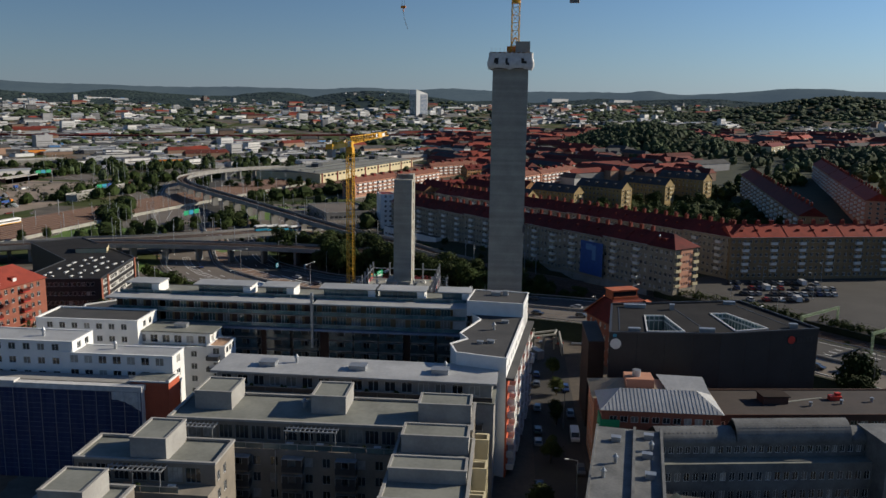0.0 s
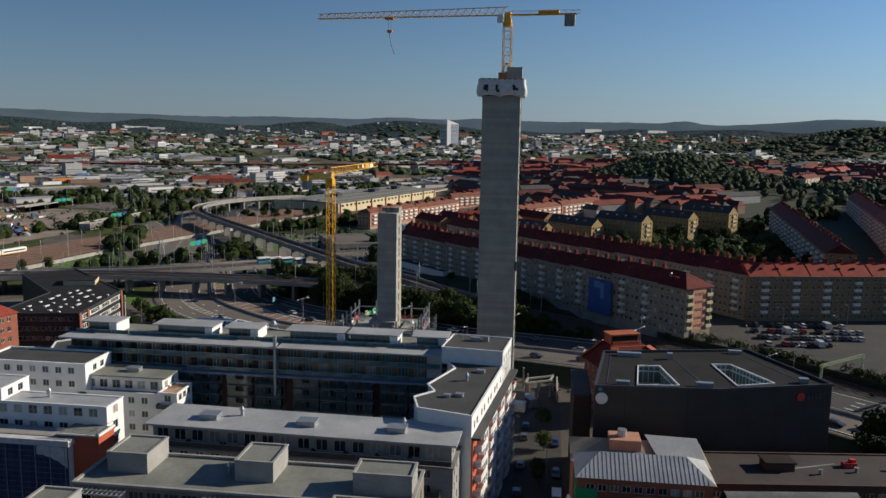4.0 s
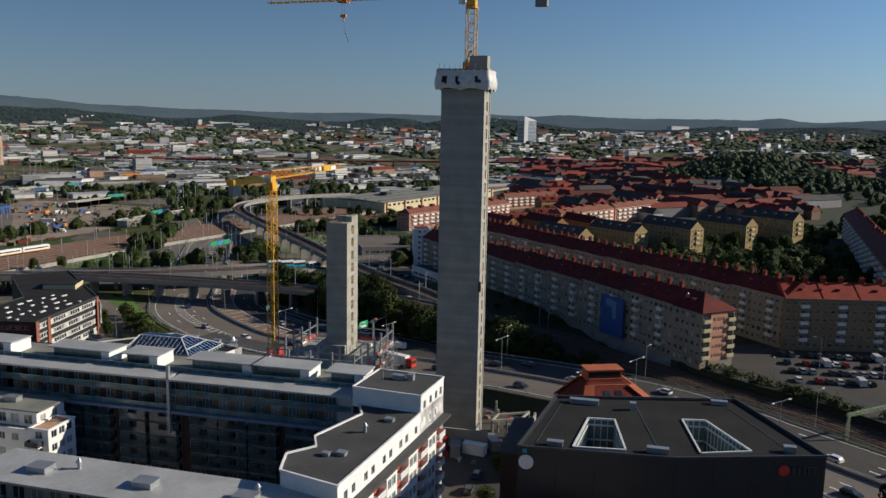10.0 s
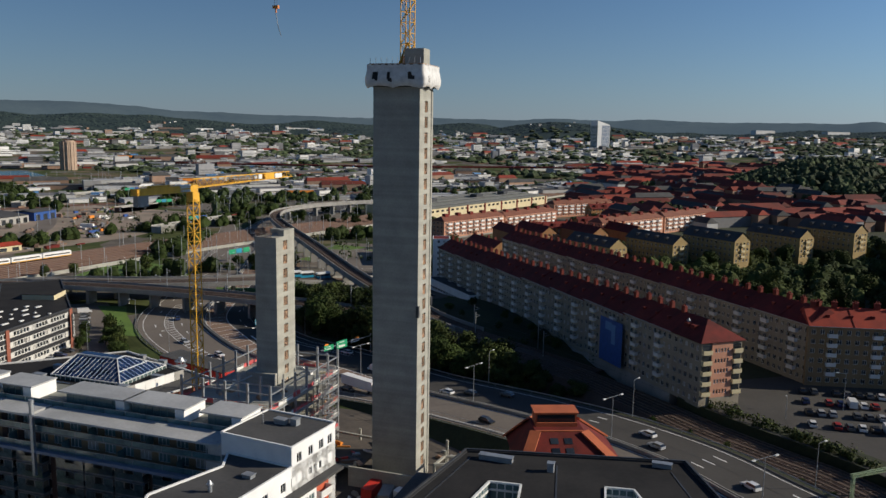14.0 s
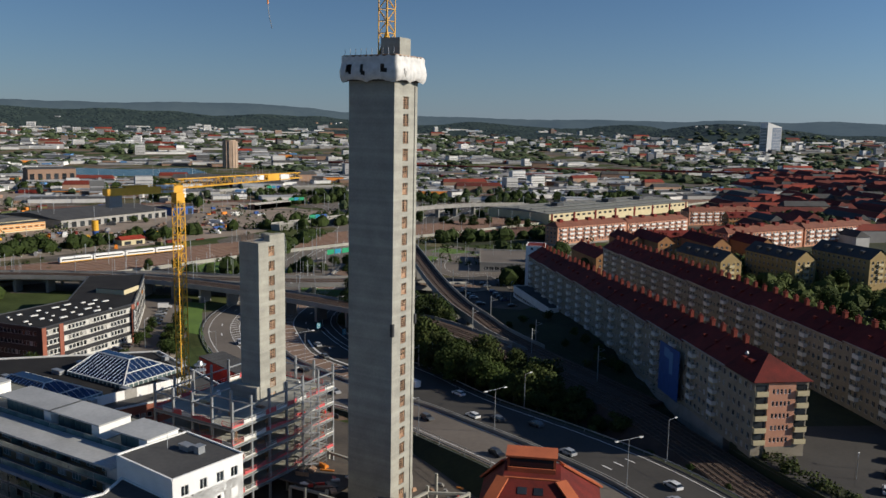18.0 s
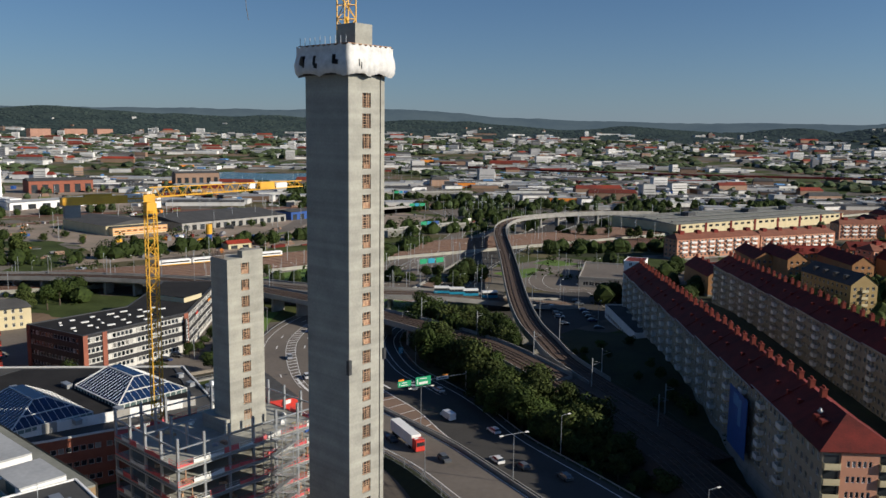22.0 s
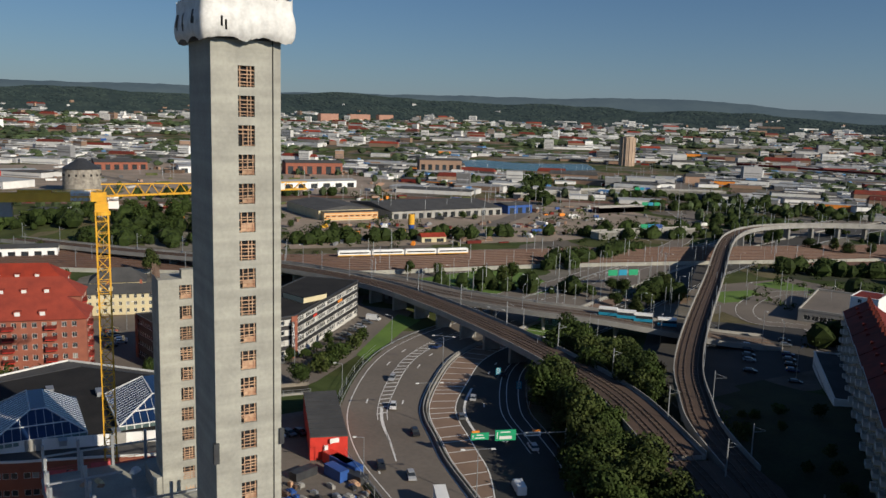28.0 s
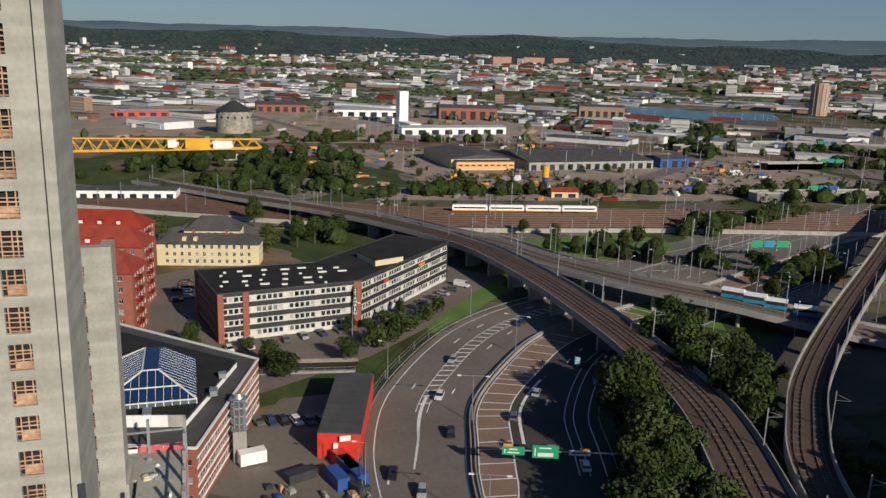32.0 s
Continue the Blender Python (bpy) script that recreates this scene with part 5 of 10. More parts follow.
part("hook_block", Mesh().box(34.0, -0.3, z1 - 3.3, 35.5, 0.3, z1 - 2.6).bar((34.75, 0, z1 - 3.3), (34.75, 0, z1 - 4.3), 0.25), M["orange"], tr, "orange hook block")
part("sling", Mesh().bar((34.75, 0, z1 - 4.3), (34.2, 0.1, z1 - 7), 0.1).bar((34.2, 0.1, z1 - 7), (33.2, 0.2, z1 - 9.6), 0.1), M["steel_d"], tr)
part("drive_unit", Mesh().box(-3.4, -1.2, TOP + 4.4, -1.2, 1.4, TOP + 6.2).bar((-2.2, 0, TOP + 4.2), (0, 0, TOP + 9), 0.3).bar((2.2, 0, TOP + 4.2), (0, 0, TOP + 9), 0.3), M["yellow"], c1)
c2 = tower_crane("tower_crane", "yellow tower crane beside the smaller core", -52.7, -5.4, 0.0, 64.0, 80.0, 34.0, 16.5, 1.9, False)
part("advert_board", Mesh().box(-4.6, -1.0, 64.2, -1.6, -0.85, 65.8).box(-4.6, 0.85, 64.2, -1.6, 1.0, 65.8), M["white"], c2, "white panel with bars of unreadable lettering")
part("jib_panel", Mesh().box(23.6, -0.80, 65.9, 27, -0.74, 67.2).box(23.6, 0.74, 65.9, 27, 0.80, 67.2), M["yellow"], c2, "amber panel on the jib")
part("jib_panel", Mesh().box(27.4, -0.80, 65.9, 30, -0.74, 67.1).box(27.4, 0.74, 65.9, 30, 0.80, 67.1).box(21.2, -0.80, 66.0, 22.4, -0.74, 67.1).box(21.2, 0.74, 66.0, 22.4, 0.80, 67.1), M["white"], c2, "white panel on the jib")

small = core_tower("small_core", "smaller pale cast-concrete core with rebar on top", -40.2, 0, -34.6, 8.3, 15.0, 53.8, 3.1, 1.9, 2.2, [17.6 + i * STOREY for i in range(11)])
part("foot", Mesh().box(-42.4, -1.4, 0, -34.8, 8.6, 22.0), M["concrete"], small)
part("upstand", Mesh().box(-36.2, 3.5, 53.8, -34.6, 8.3, 55.2).box(-40.2, 6.8, 53.8, -36.2, 8.3, 54.9), M["concrete"], small)
rb = Mesh()
for i in range(26):
    x = -40.1 + (i % 13) * 0.33
    y = 0.15 + (i // 13) * 0.4
    rb.bar((x, y, 53.8), (x + 0.1 * math.sin(i * 2.3), y, 55.4 + 0.35 * math.sin(i * 1.7)), 0.06)
part("rebar", rb, M["rail"], small, "rusty reinforcement bars")


# ---- buildings ----
def block(name, label, x0, y0, x1, y1, h, wall="white", roof="felt", floors=5, base=0.0, rz=0.0, win=(1.3, 1.4), pitch=3.0, sides="SEWN", category="apartment building", parapet=0.4, glass="glass", z=0.0, group="", vstart=None, margin=1.0, roofz=None):
    """A flat-roofed building on a rectangle, turned by rz about its first corner, with real window openings."""
    w, d = x1 - x0, y1 - y0
    t = thing(name, x0, y0, z, rz, label, category, group)
    m = Mesh()
    fl = h / floors
    vs = [(base if vstart is None else vstart) + 0.95 + i * fl for i in range(floors)] if floors else []
    vs = [v for v in vs if v + win[1] < h - 0.2]
    for s, o, u, ln in (("S", (0, 0, 0), (1, 0), w), ("E", (w, 0, 0), (0, 1), d), ("N", (w, d, 0), (-1, 0), w), ("W", (0, d, 0), (0, -1), d)):
        n = int((ln - 2 * margin) / pitch) if s in sides else 0
        us = [margin + (ln - 2 * margin - n * pitch) / 2 + (pitch - win[0]) / 2 + i * pitch for i in range(n)]
        put_windows(t, facade(m, o, u, ln, h, us, vs if n else [], *win), *win, glass=glass)
    part("wall", m, M[wall], t)
    r = Mesh().box(0.25, 0.25, h - 0.35, w - 0.25, d - 0.25, h - 0.02)
    part("roof", r, M[roof], t)
    if parapet:
        p = Mesh()
        p.box(-0.12, -0.12, h, w + 0.12, 0.3, h + parapet).box(-0.12, d - 0.3, h, w + 0.12, d + 0.12, h + parapet)
        p.box(-0.12, 0.3, h, 0.3, d - 0.3, h + parapet).box(w - 0.3, 0.3, h, w + 0.12, d - 0.3, h + parapet)
        part("parapet", p, M[wall], t)
    return t


def hip_roof(t, w, d, h, rise, inset, material, over=0.5, gable=False):
    m = Mesh()
    a = [(-over, -over, h), (w + over, -over, h), (w + over, d + over, h), (-over, d + over, h)]
    if w >= d:
        r0, r1 = (inset - over * (1 if gable else 0), d / 2, h + rise), (w - inset + over * (1 if gable else 0), d / 2, h + rise)
        m.quad(a[0], a[1], r1, r0).quad(a[2], a[3], r0, r1).quad(a[1], a[2], r1).quad(a[3], a[0], r0)
    else:
        r0, r1 = (w / 2, inset, h + rise), (w / 2, d - inset, h + rise)
        m.quad(a[1], a[2], r1, r0).quad(a[3], a[0], r0, r1).quad(a[0], a[1], r0).quad(a[2], a[3], r1)
    m.quad(*[(x, y, z - 0.05) for x, y, z in a[::-1]])
    return part("roof", m, M[material], t)


def multi(name, *pairs):
    """One mesh of several materials."""
    me = bpy.data.meshes.new(name)
    v, f, mi = [], [], []
    for k, (m, material) in enumerate(pairs):
        f += [tuple(i + len(v) for i in q) for q in m.f]
        v += m.v
        mi += [k] * len(m.f)
        me.materials.append(M[material] if isinstance(material, str) else material)
    me.from_pydata(v, [], f)
    me.polygons.foreach_set("material_index", mi)
    me.update()
    return me


def place(name, me, parent, m, label=""):
    o = part(name, me, None, parent, label)
    o.matrix_local = m
    return o


def roof_box(t, x, y, z, sx, sy, sz, name="roof_hatch", material="steel"):
    return part(name, Mesh().box(x, y, z, x + sx, y + sy, z + sz).box(x - 0.1, y - 0.1, z + sz, x + sx + 0.1, y + sy + 0.1, z + sz + 0.12), M[material], t)


def vent(t, x, y, z):
    return part("roof_vent", Mesh().cyl(x, y, z, z + 1.1, 0.32).cyl(x, y, z + 1.1, z + 1.25, 0.55).cyl(x, y, z + 1.25, z + 1.8, 0.4, 0.15), M["steel"], t)


# ---- long terrace block with glazed balconies ----
def balcony_data(w, d, h=1.05, slab="concrete_d", glass="tealglass", full=0.0):
    s, g = Mesh(), Mesh()
    s.box(0, -d, -0.2, w, 0, 0)
    g.box(0.03, -d, 0.05, w - 0.03, -d + 0.05, h).box(0, -d + 0.05, 0.05, 0.05, 0, h).box(w - 0.05, -d + 0.05, 0.05, w, 0, h)
    if full:
        f = Mesh()
        for i in range(4):
            x = i * (w - 0.08) / 3
            f.box(x, -d, h, x + 0.08, -d + 0.06, full)
        f.box(0, -d, full, w, 0, full + 0.08)
        for i in (0, 2):
            g.box(i * w / 3 + 0.1, -d + 0.02, h + 0.02, (i + 1) * w / 3 - 0.1, -d + 0.05, full)
        return multi("balcony", (s, slab), (g, glass), (f, "steel"))
    return multi("balcony", (s, slab), (g, glass))


def build_terrace_block():
    t = thing("terrace_block", -106, -53, 0, 0, "long apartment block with glazed balconies and a set-back top storey", "apartment building")
    L, D = 92.5, 16
    m = Mesh()
    us = [1.2 + i * 3.05 for i in range(30)]
    put_windows(t, facade(m, (0, 2.0, 0), (1, 0), L, 20.2, us, [0.9 + i * 2.9 for i in range(7)], 1.7, 1.9), 1.7, 1.9)
    m.quad((L, 2, 0), (L, D, 0), (L, D, 20.2), (L, 2, 20.2)).quad((L, D, 0), (0, D, 0), (0, D, 27.4), (L, D, 27.4)).quad((0, D, 0), (0, 2, 0), (0, 2, 20.2), (0, D, 20.2))
    part("wall", m, M["greystone"], t)
    bal = balcony_data(6.0, 1.7, slab="greige", glass="balcony_glass", full=2.3)
    for i, x in enumerate((0.8, 7.4, 14.6, 25.6, 32.2, 40.6, 47.6, 56.8, 63.2, 69.6, 77.6, 84.4)):
        for k in range(7):
            place("balcony", bal, t, Matrix.Translation((x, 2.0, 0.6 + k * 2.9)))
    for x in (22.2, 38.8, 54.2, 75.8):
        part("brick_strip", Mesh().box(x, 1.7, 0, x + 2.9, 2.0, 20.2), M["brickd"], t, "dark red brick strip")
    # two set-back storeys between the ledge and the canopy
    part("ledge", Mesh().box(-0.6, -0.6, 20.2, L + 0.4, D, 20.75), M["slate_blue"], t, "blue-grey metal ledge")
    m = Mesh()
    put_windows(t, facade(m, (0.4, 2.4, 20.75), (1, 0), L - 0.8, 6.4, [1.0 + i * 3.8 for i in range(24)], [0.5, 3.6], 2.4, 2.1), 2.4, 2.1, bars=2, glass="blueglass")
    m.quad((L - .4, 2.4, 20.75), (L - .4, D, 20.75), (L - .4, D, 27.1), (L - .4, 2.4, 27.1)).quad((.4, D, 20.75), (.4, 2.4, 20.75), (.4, 2.4, 27.1), (.4, D, 27.1))
    part("upper_wall", m, M["ochre"], t, "ochre rendered upper wall")
    for x0_, x1_ in ((0.3, 13.0), (13.4, 30.6), (31.0, 51.8)):   # brick facing of the older half, between the windows
        n_ = int((x1_ - x0_) / 3.8)
        for k_ in range(n_ + 1):
            for z_ in (20.76, 23.9):
                part("brick_pier", Mesh().box(x0_ + k_ * 3.8 - 0.35 + (1.05 - x0_ % 3.8), 2.3, z_, x0_ + k_ * 3.8 + 0.95 + (1.05 - x0_ % 3.8), 2.395, z_ + 3.1), M["brickd"], t, "dark red brick pier between windows")
    part("gallery", Mesh().box(0, 0.3, 23.85, L, 2.4, 24.05), M["concrete_d"], t)
    for z in (20.75, 24.05):
        rail = multi("glass_railing", (Mesh().box(0, 0, 0.1, 6.0, 0.04, 1.05), "tealglass"), (Mesh().box(0, -0.02, 1.05, 6.05, 0.06, 1.12).box(0, -0.02, 0, 0.06, 0.06, 1.05), "steel"))
        for i in range(15):
            place("glass_railing", rail, t, Matrix.Translation((0.4 + i * 6.1, 0.3, z)))
    for i in range(15):
        place("partition", WIN.setdefault("partition", Mesh().box(0, 0, 0, 0.06, 1.9, 1.9).data("partition", M["tealglass"])), t, Matrix.Translation((3.2 + i * 6.1, 0.5, 20.76 if i % 2 else 24.06)))
    part("canopy", Mesh().box(-0.9, -0.9, 27.15, 52.3, 4.6, 27.55), M["whiteroof"], t, "pale metal canopy along the roof edge")
    part("canopy", Mesh().box(53.1, -0.9, 27.15, L - 1.0, 4.6, 27.5), M["whiteroof"], t, "pale metal canopy along the roof edge")
    part("roof", Mesh().box(0.3, 4.6, 26.9, L - 0.3, D - 0.2, 27.2), M["feltgrey"], t)
    part("downpipe", Mesh().box(52.4, -0.8, 16, 53.0, -0.2, 29.2).cyl(52.7, -0.5, 29.2, 30.2, 0.45), M["steel"], t, "tall grey metal duct")
    for x, w in ((2.5, 8.5), (20.5, 15), (38.5, 8.5), (53.8, 14.5), (68.5, 12.5), (84.5, 8.0)):
        p = part("penthouse", Mesh().box(x + 0.5, 6.2, 27.2, x + w - 2.5, 11.5, 29.9), M["tealglass"], t, "small set-back penthouse")
        part("penthouse_roof", Mesh().box(x - 0.6, 5.2, 29.9, x + w, 11.6, 30.15), M["whiteroof"], p, "flat white overhanging roof")
        part("penthouse_end", Mesh().box(x + w - 2.4, 5.6, 27.2, x + w - 0.5, 11.8, 29.88), M["white"], p)
        g = Mesh()
        for k in range(int((w - 3) / 1.5)):
            g.box(x + 0.7 + k * 1.5, 6.12, 27.5, x + 1.95 + k * 1.5, 6.19, 29.6)
        part("glazing", g, M["blueglass"], p)
    rail = multi("roof_railing", (Mesh().box(0, 0, 0.08, 4.4, 0.04, 1.1), "tealglass"), (Mesh().box(0, -0.02, 1.1, 4.45, 0.06, 1.16), "steel"))
    for i in range(20):
        place("roof_railing", rail, t, Matrix.Translation((0.5 + i * 4.55, 4.7, 27.22)))
    return t


build_terrace_block()


# ---- wing with the white gable along the street ----
def build_gable_wing():
    t = thing("gable_wing", 1.0, -42.0, 0, -6.5, "long wing with white top storey, red panels and dark felt roof", "apartment building")
    L = 46.3
    m = Mesh()
    v2 = [22.7]
    put_windows(t, facade(m, (0, -L, 0), (0, 1), L, 26, [1.2 + i * 3.6 + (0.0 if i % 2 else 0.9) for i in range(12)], v2, 1.3, 1.5), 1.3, 1.5)
    poly = [(0, -L), (0, -12.5), (-12.6, -12.5), (-9.8, -17.2), (-12.6, -30), (-10.2, -34), (-13.2, -38.5), (-10.8, -44.5)]
    for a, b in zip(poly[1:], poly[2:] + poly[:1]):
        m.quad((*a, 0), (*b, 0), (*b, 26), (*a, 26))
    part("wall", m, M["white"], t)
    part("roof", Mesh().quad(*[(x, y, 25.95) for x, y in poly]), M["felt"], t, "dark grey roofing felt")
    e = Mesh()
    for a, b in zip(poly, poly[1:] + poly[:1]):
        e.bar((*a, 26.05), (*b, 26.05), 0.34)
    part("roof_edge", e, M["white"], t, "white metal roof edge")
    m = Mesh()
    put_windows(t, facade(m, (0, -12.5, 0), (0, 1), 12.5, 29.2, [1.4, 4.6, 7.6, 10.2], [22.9, 26.2], 1.3, 1.6), 1.3, 1.6)
    m.quad((-14, -12.5, 25.5), (0, -12.5, 25.5), (0, -12.5, 29.2), (-14, -12.5, 29.2)).quad((0, 0, 0), (-14, 0, 0), (-14, 0, 29.2), (0, 0, 29.2)).quad((-14, 0, 25), (-14, -12.5, 25), (-14, -12.5, 29.2), (-14, 0, 29.2))
    part("gable_wall", m, M["white"], t, "plain white wall of the stair head")
    part("gable_roof", Mesh().box(-13.9, -12.4, 29.0, -0.1, -0.1, 29.22), M["felt"], t)
    e = Mesh()
    q = [(-14, -12.5), (0, -12.5), (0, 0), (-14, 0)]
    for a, b in zip(q, q[1:] + q[:1]):
        e.bar((*a, 29.3), (*b, 29.3), 0.3)
    part("gable_edge", e, M["white"], t)
    part("ledge", Mesh().box(0.0, -L, 21.4, 1.7, 0, 21.9), M["felt"], t, "dark sheet ledge over the bays")
    # storeys below the ledge: red panels, white bays and balconies in turn
    y = -L
    k = 0
    bal = balcony_data(3.4, 1.5, slab="white", glass="frame")
    while y < -4:
        w = 5.2 if k % 2 == 0 else 4.4
        if k % 2 == 0:
            part("red_panel", Mesh().box(0.02, y, 0, 0.35, y + w, 21.4), M["panel_red"], t, "brick-red cladding panel")
            for j in range(7):
                place("balcony", bal, t, Matrix.Translation((0.35, y + 0.9, 1.6 + j * 2.9)) @ Matrix.Rotation(math.pi / 2, 4, "Z"))
                place("awning", WIN.setdefault("awning", Mesh().box(0, 0, 0, 1.0, 2.4, 0.1).data("awning", M["white"])), t, Matrix.Translation((0.36, y + 1.2, 3.9 + j * 2.9)))
        else:
            mm = Mesh()
            pl = facade(mm, (1.5, y, 0), (0, 1), w, 21.4, [0.5, 2.3], [1.5 + j * 2.9 for j in range(7)], 1.5, 1.7)
            mm.quad((0, y, 0), (1.5, y, 0), (1.5, y, 21.4), (0, y, 21.4)).quad((1.5, y + w, 0), (0, y + w, 0), (0, y + w, 21.4), (1.5, y + w, 21.4))
            bay = part("bay", mm, M["white"], t, "white bay with ribbon windows")
            put_windows(bay, pl, 1.5, 1.7, bars=1, glass="blueglass")
        y += w
        k += 1
    vent(t, -5.5, -25, 25.95)
    for x, yy, sx, sy in ((-4.5, -19, 1.6, 1.2), (-5.5, -36, 1.5, 1.2), (-7.6, -37, 1.2, 0.9)):
        roof_box(t, x, yy, 25.95, sx, sy, 0.5)
    roof_box(t, -9, -5, 29.22, 2.2, 1.2, 0.8, "air_handler")
    roof_box(t, -6, -4.5, 29.22, 1.2, 1.2, 1.1, "air_handler")
    part("antenna", Mesh().bar((-10.5, -6, 29.2), (-10.5, -6, 32.0), 0.08), M["steel"], t)
    part("stair_tower", Mesh().box(-17.5, -12.4, 20, -14.05, -2, 27.6), M["whiteroof"], t, "pale metal stair tower")


build_gable_wing()


# ---- block with the pale sheet roof ----
def build_pale_block():
    t = thing("pale_roof_block", -64, -96.2, 0, -1.5, "apartment block with a pale sheet roof and a long terrace", "apartment building")
    L, D = 57.5, 12.5
    m = Mesh()
    put_windows(t, facade(m, (0, 0, 0), (1, 0), L, 19.7, [1.0 + i * 3.0 for i in range(18)], [0.9 + i * 2.8 for i in range(7)], 1.6, 1.6), 1.6, 1.6)
    put_windows(t, facade(m, (L, 0, 0), (0, 1), D, 19.7, [1.2, 4.6, 8.4], [0.9 + i * 2.8 for i in range(7)], 1.3, 1.6), 1.3, 1.6)
    m.quad((L, D, 0), (0, D, 0), (0, D, 23), (L, D, 23)).quad((0, D, 0), (0, 0, 0), (0, 0, 19.7), (0, D, 19.7))
    part("wall", m, M["greige"], t)
    part("terrace", Mesh().box(-0.2, -0.2, 19.7, L + 0.2, D, 19.95), M["feltgrey"], t)
    m = Mesh()
    put_windows(t, facade(m, (0.6, 2.6, 19.95), (1, 0), L - 1.2, 3.1, [0.8 + i * 3.4 for i in range(16)], [0.35], 2.2, 2.1), 2.2, 2.1, bars=1)
    put_windows(t, facade(m, (L - 0.6, 2.6, 19.95), (0, 1), D - 3, 3.1, [1.0, 4.5], [0.6], 1.4, 1.6), 1.4, 1.6)
    m.quad((0.6, D, 19.95), (0.6, 2.6, 19.95), (0.6, 2.6, 23.05), (0.6, D, 23.05))
    part("top_wall", m, M["greige"], t)
    part("roof", Mesh().box(-0.5, 1.5, 23.05, L + 0.4, D + 0.6, 23.4), M["whiteroof"], t, "pale standing-seam sheet roof")
    for x in (8.5, 27.5, 44.5):
        roof_box(t, x, 5.4, 23.4, 3.4, 2.6, 0.9)
    for x in (15.5, 47.0):
        vent(t, x, 9.0, 23.4)
    rail = multi("railing", (Mesh().box(0, 0, 0.1, 5.6, 0.04, 1.0), "steel_d"), (Mesh().box(0, -0.02, 1.0, 5.65, 0.06, 1.07), "steel"))
    for i in range(10):
        place("railing", rail, t, Matrix.Translation((0.1 + i * 5.72, 0.1, 19.95)))
    rnd = random.Random(8)
    for i in range(9):
        x = 2 + i * 6 + rnd.uniform(-1, 1)
        part("planter", Mesh().box(x, 0.5, 19.95, x + 1.0, 1.0, 20.45), M["wood"], t)
        pl = Mesh()
        for j in range(6):
            blob(pl, x + rnd.uniform(0.1, 0.9), 0.75, 20.4, 0.3, rnd.uniform(0.5, 1.1), rnd)
        part("shrub", pl, M["leaf"], t)
    bal = balcony_data(4.2, 1.5, slab="greige", glass="steel_d")
    for i in range(8):
        for k in range(1, 6):
            place("balcony", bal, t, Matrix.Translation((2.2 + i * 7, 0, 0.9 + k * 2.8)))


build_pale_block()


# ---- grey courtyard blocks with box-shaped roof houses ----
def grey_block(name, label, x0, y0, x1, y1, h, boxes, rz=0.0, terrace=True, east=False, category="apartment building"):
    w, d = x1 - x0, y1 - y0
    t = thing(name, x0, y0, 0, rz, label, category)
    m = Mesh()
    fl = 2.85
    n = int(h / fl) - 1
    vs = [h - 3.1 - i * fl for i in range(n + 1)][::-1]
    if terrace:
        # the lower storeys stand 3.2 m forward; the top one is set back behind a terrace
        lo = h - 3.3
        put_windows(t, facade(m, (0, -3.2, 0), (1, 0), w, lo, [0.9 + i * 2.9 for i in range(int((w - 1.5) / 2.9))], [v - 3.0 for v in vs[1:]], 1.35, 1.6), 1.35, 1.6, frame="greige")
        m.quad((w, -3.2, 0), (w, 0, 0), (w, 0, lo), (w, -3.2, lo)).quad((0, 0, 0), (0, -3.2, 0), (0, -3.2, lo), (0, 0, lo)).quad((0, -3.2, lo), (w, -3.2, lo), (w, 0, lo), (0, 0, lo))
        put_windows(t, facade(m, (0, 0, lo), (1, 0), w, 3.3, [0.5 + i * 2.75 for i in range(int((w - 1) / 2.75))], [0.25], 2.3, 2.4), 2.3, 2.4, bars=2, frame="greige")
        bal = balcony_data(3.4, 1.5, slab="greystone", glass="steel_d", full=2.2)
        for i in range(int(w / 9)):
            for k in range(5):
                place("balcony", bal, t, Matrix.Translation((3.0 + i * 8.8, -3.2, lo - 3.2 - k * fl)))
        rail = multi("terrace_railing", (Mesh().box(0, 0, 0.1, 5.6, 0.04, 0.95), "blueglass"), (Mesh().box(0, -0.03, 0.95, 5.65, 0.07, 1.02).box(0, -0.02, 0, 0.06, 0.06, 1.0).box(2.8, -0.02, 0, 2.86, 0.06, 1.0), "steel"))
        rr = random.Random(int(w * 10))
        for i in range(int(w / 5.7)):
            place("terrace_railing", rail, t, Matrix.Translation((0.1 + i * 5.7, -3.1, lo + 0.01)))
            x = 1 + i * 5.6 + rr.uniform(0, 3)
            part("terrace_table", Mesh().box(x, -2.2, lo + 0.68, x + 1.2, -1.5, lo + 0.73).box(x + 0.1, -2.1, lo, x + 0.18, -2.02, lo + 0.68).box(x + 1.0, -1.7, lo, x + 1.08, -1.62, lo + 0.68), M[rr.choice(("wood", "frame", "steel_d"))], t)
            if rr.random() < 0.7:
                pl = Mesh()
                part("planter", Mesh().box(x + 2, -2.9, lo, x + 2.9, -2.4, lo + 0.5), M[rr.choice(("wood", "concrete_d"))], t)
                sprays(pl, x + 2.45, -2.65, lo + 0.45, rr.uniform(0.6, 1.3), 0.45, rr, 70, 0.11)
                part("plant", pl, M["leaf"], t)
        for i in range(int(w / 14)):
            part("drainpipe", Mesh().box(6 + i * 13.2, -3.32, 0, 6.12 + i * 13.2, -3.22, lo), M["steel"], t)
        vent(t, w * 0.42, d * 0.6, h - 0.1)
    else:
        put_windows(t, facade(m, (0, 0, 0), (1, 0), w, h, [0.9 + i * 2.55 for i in range(int((w - 1.5) / 2.55))], vs, 1.25, 1.6), 1.25, 1.6)
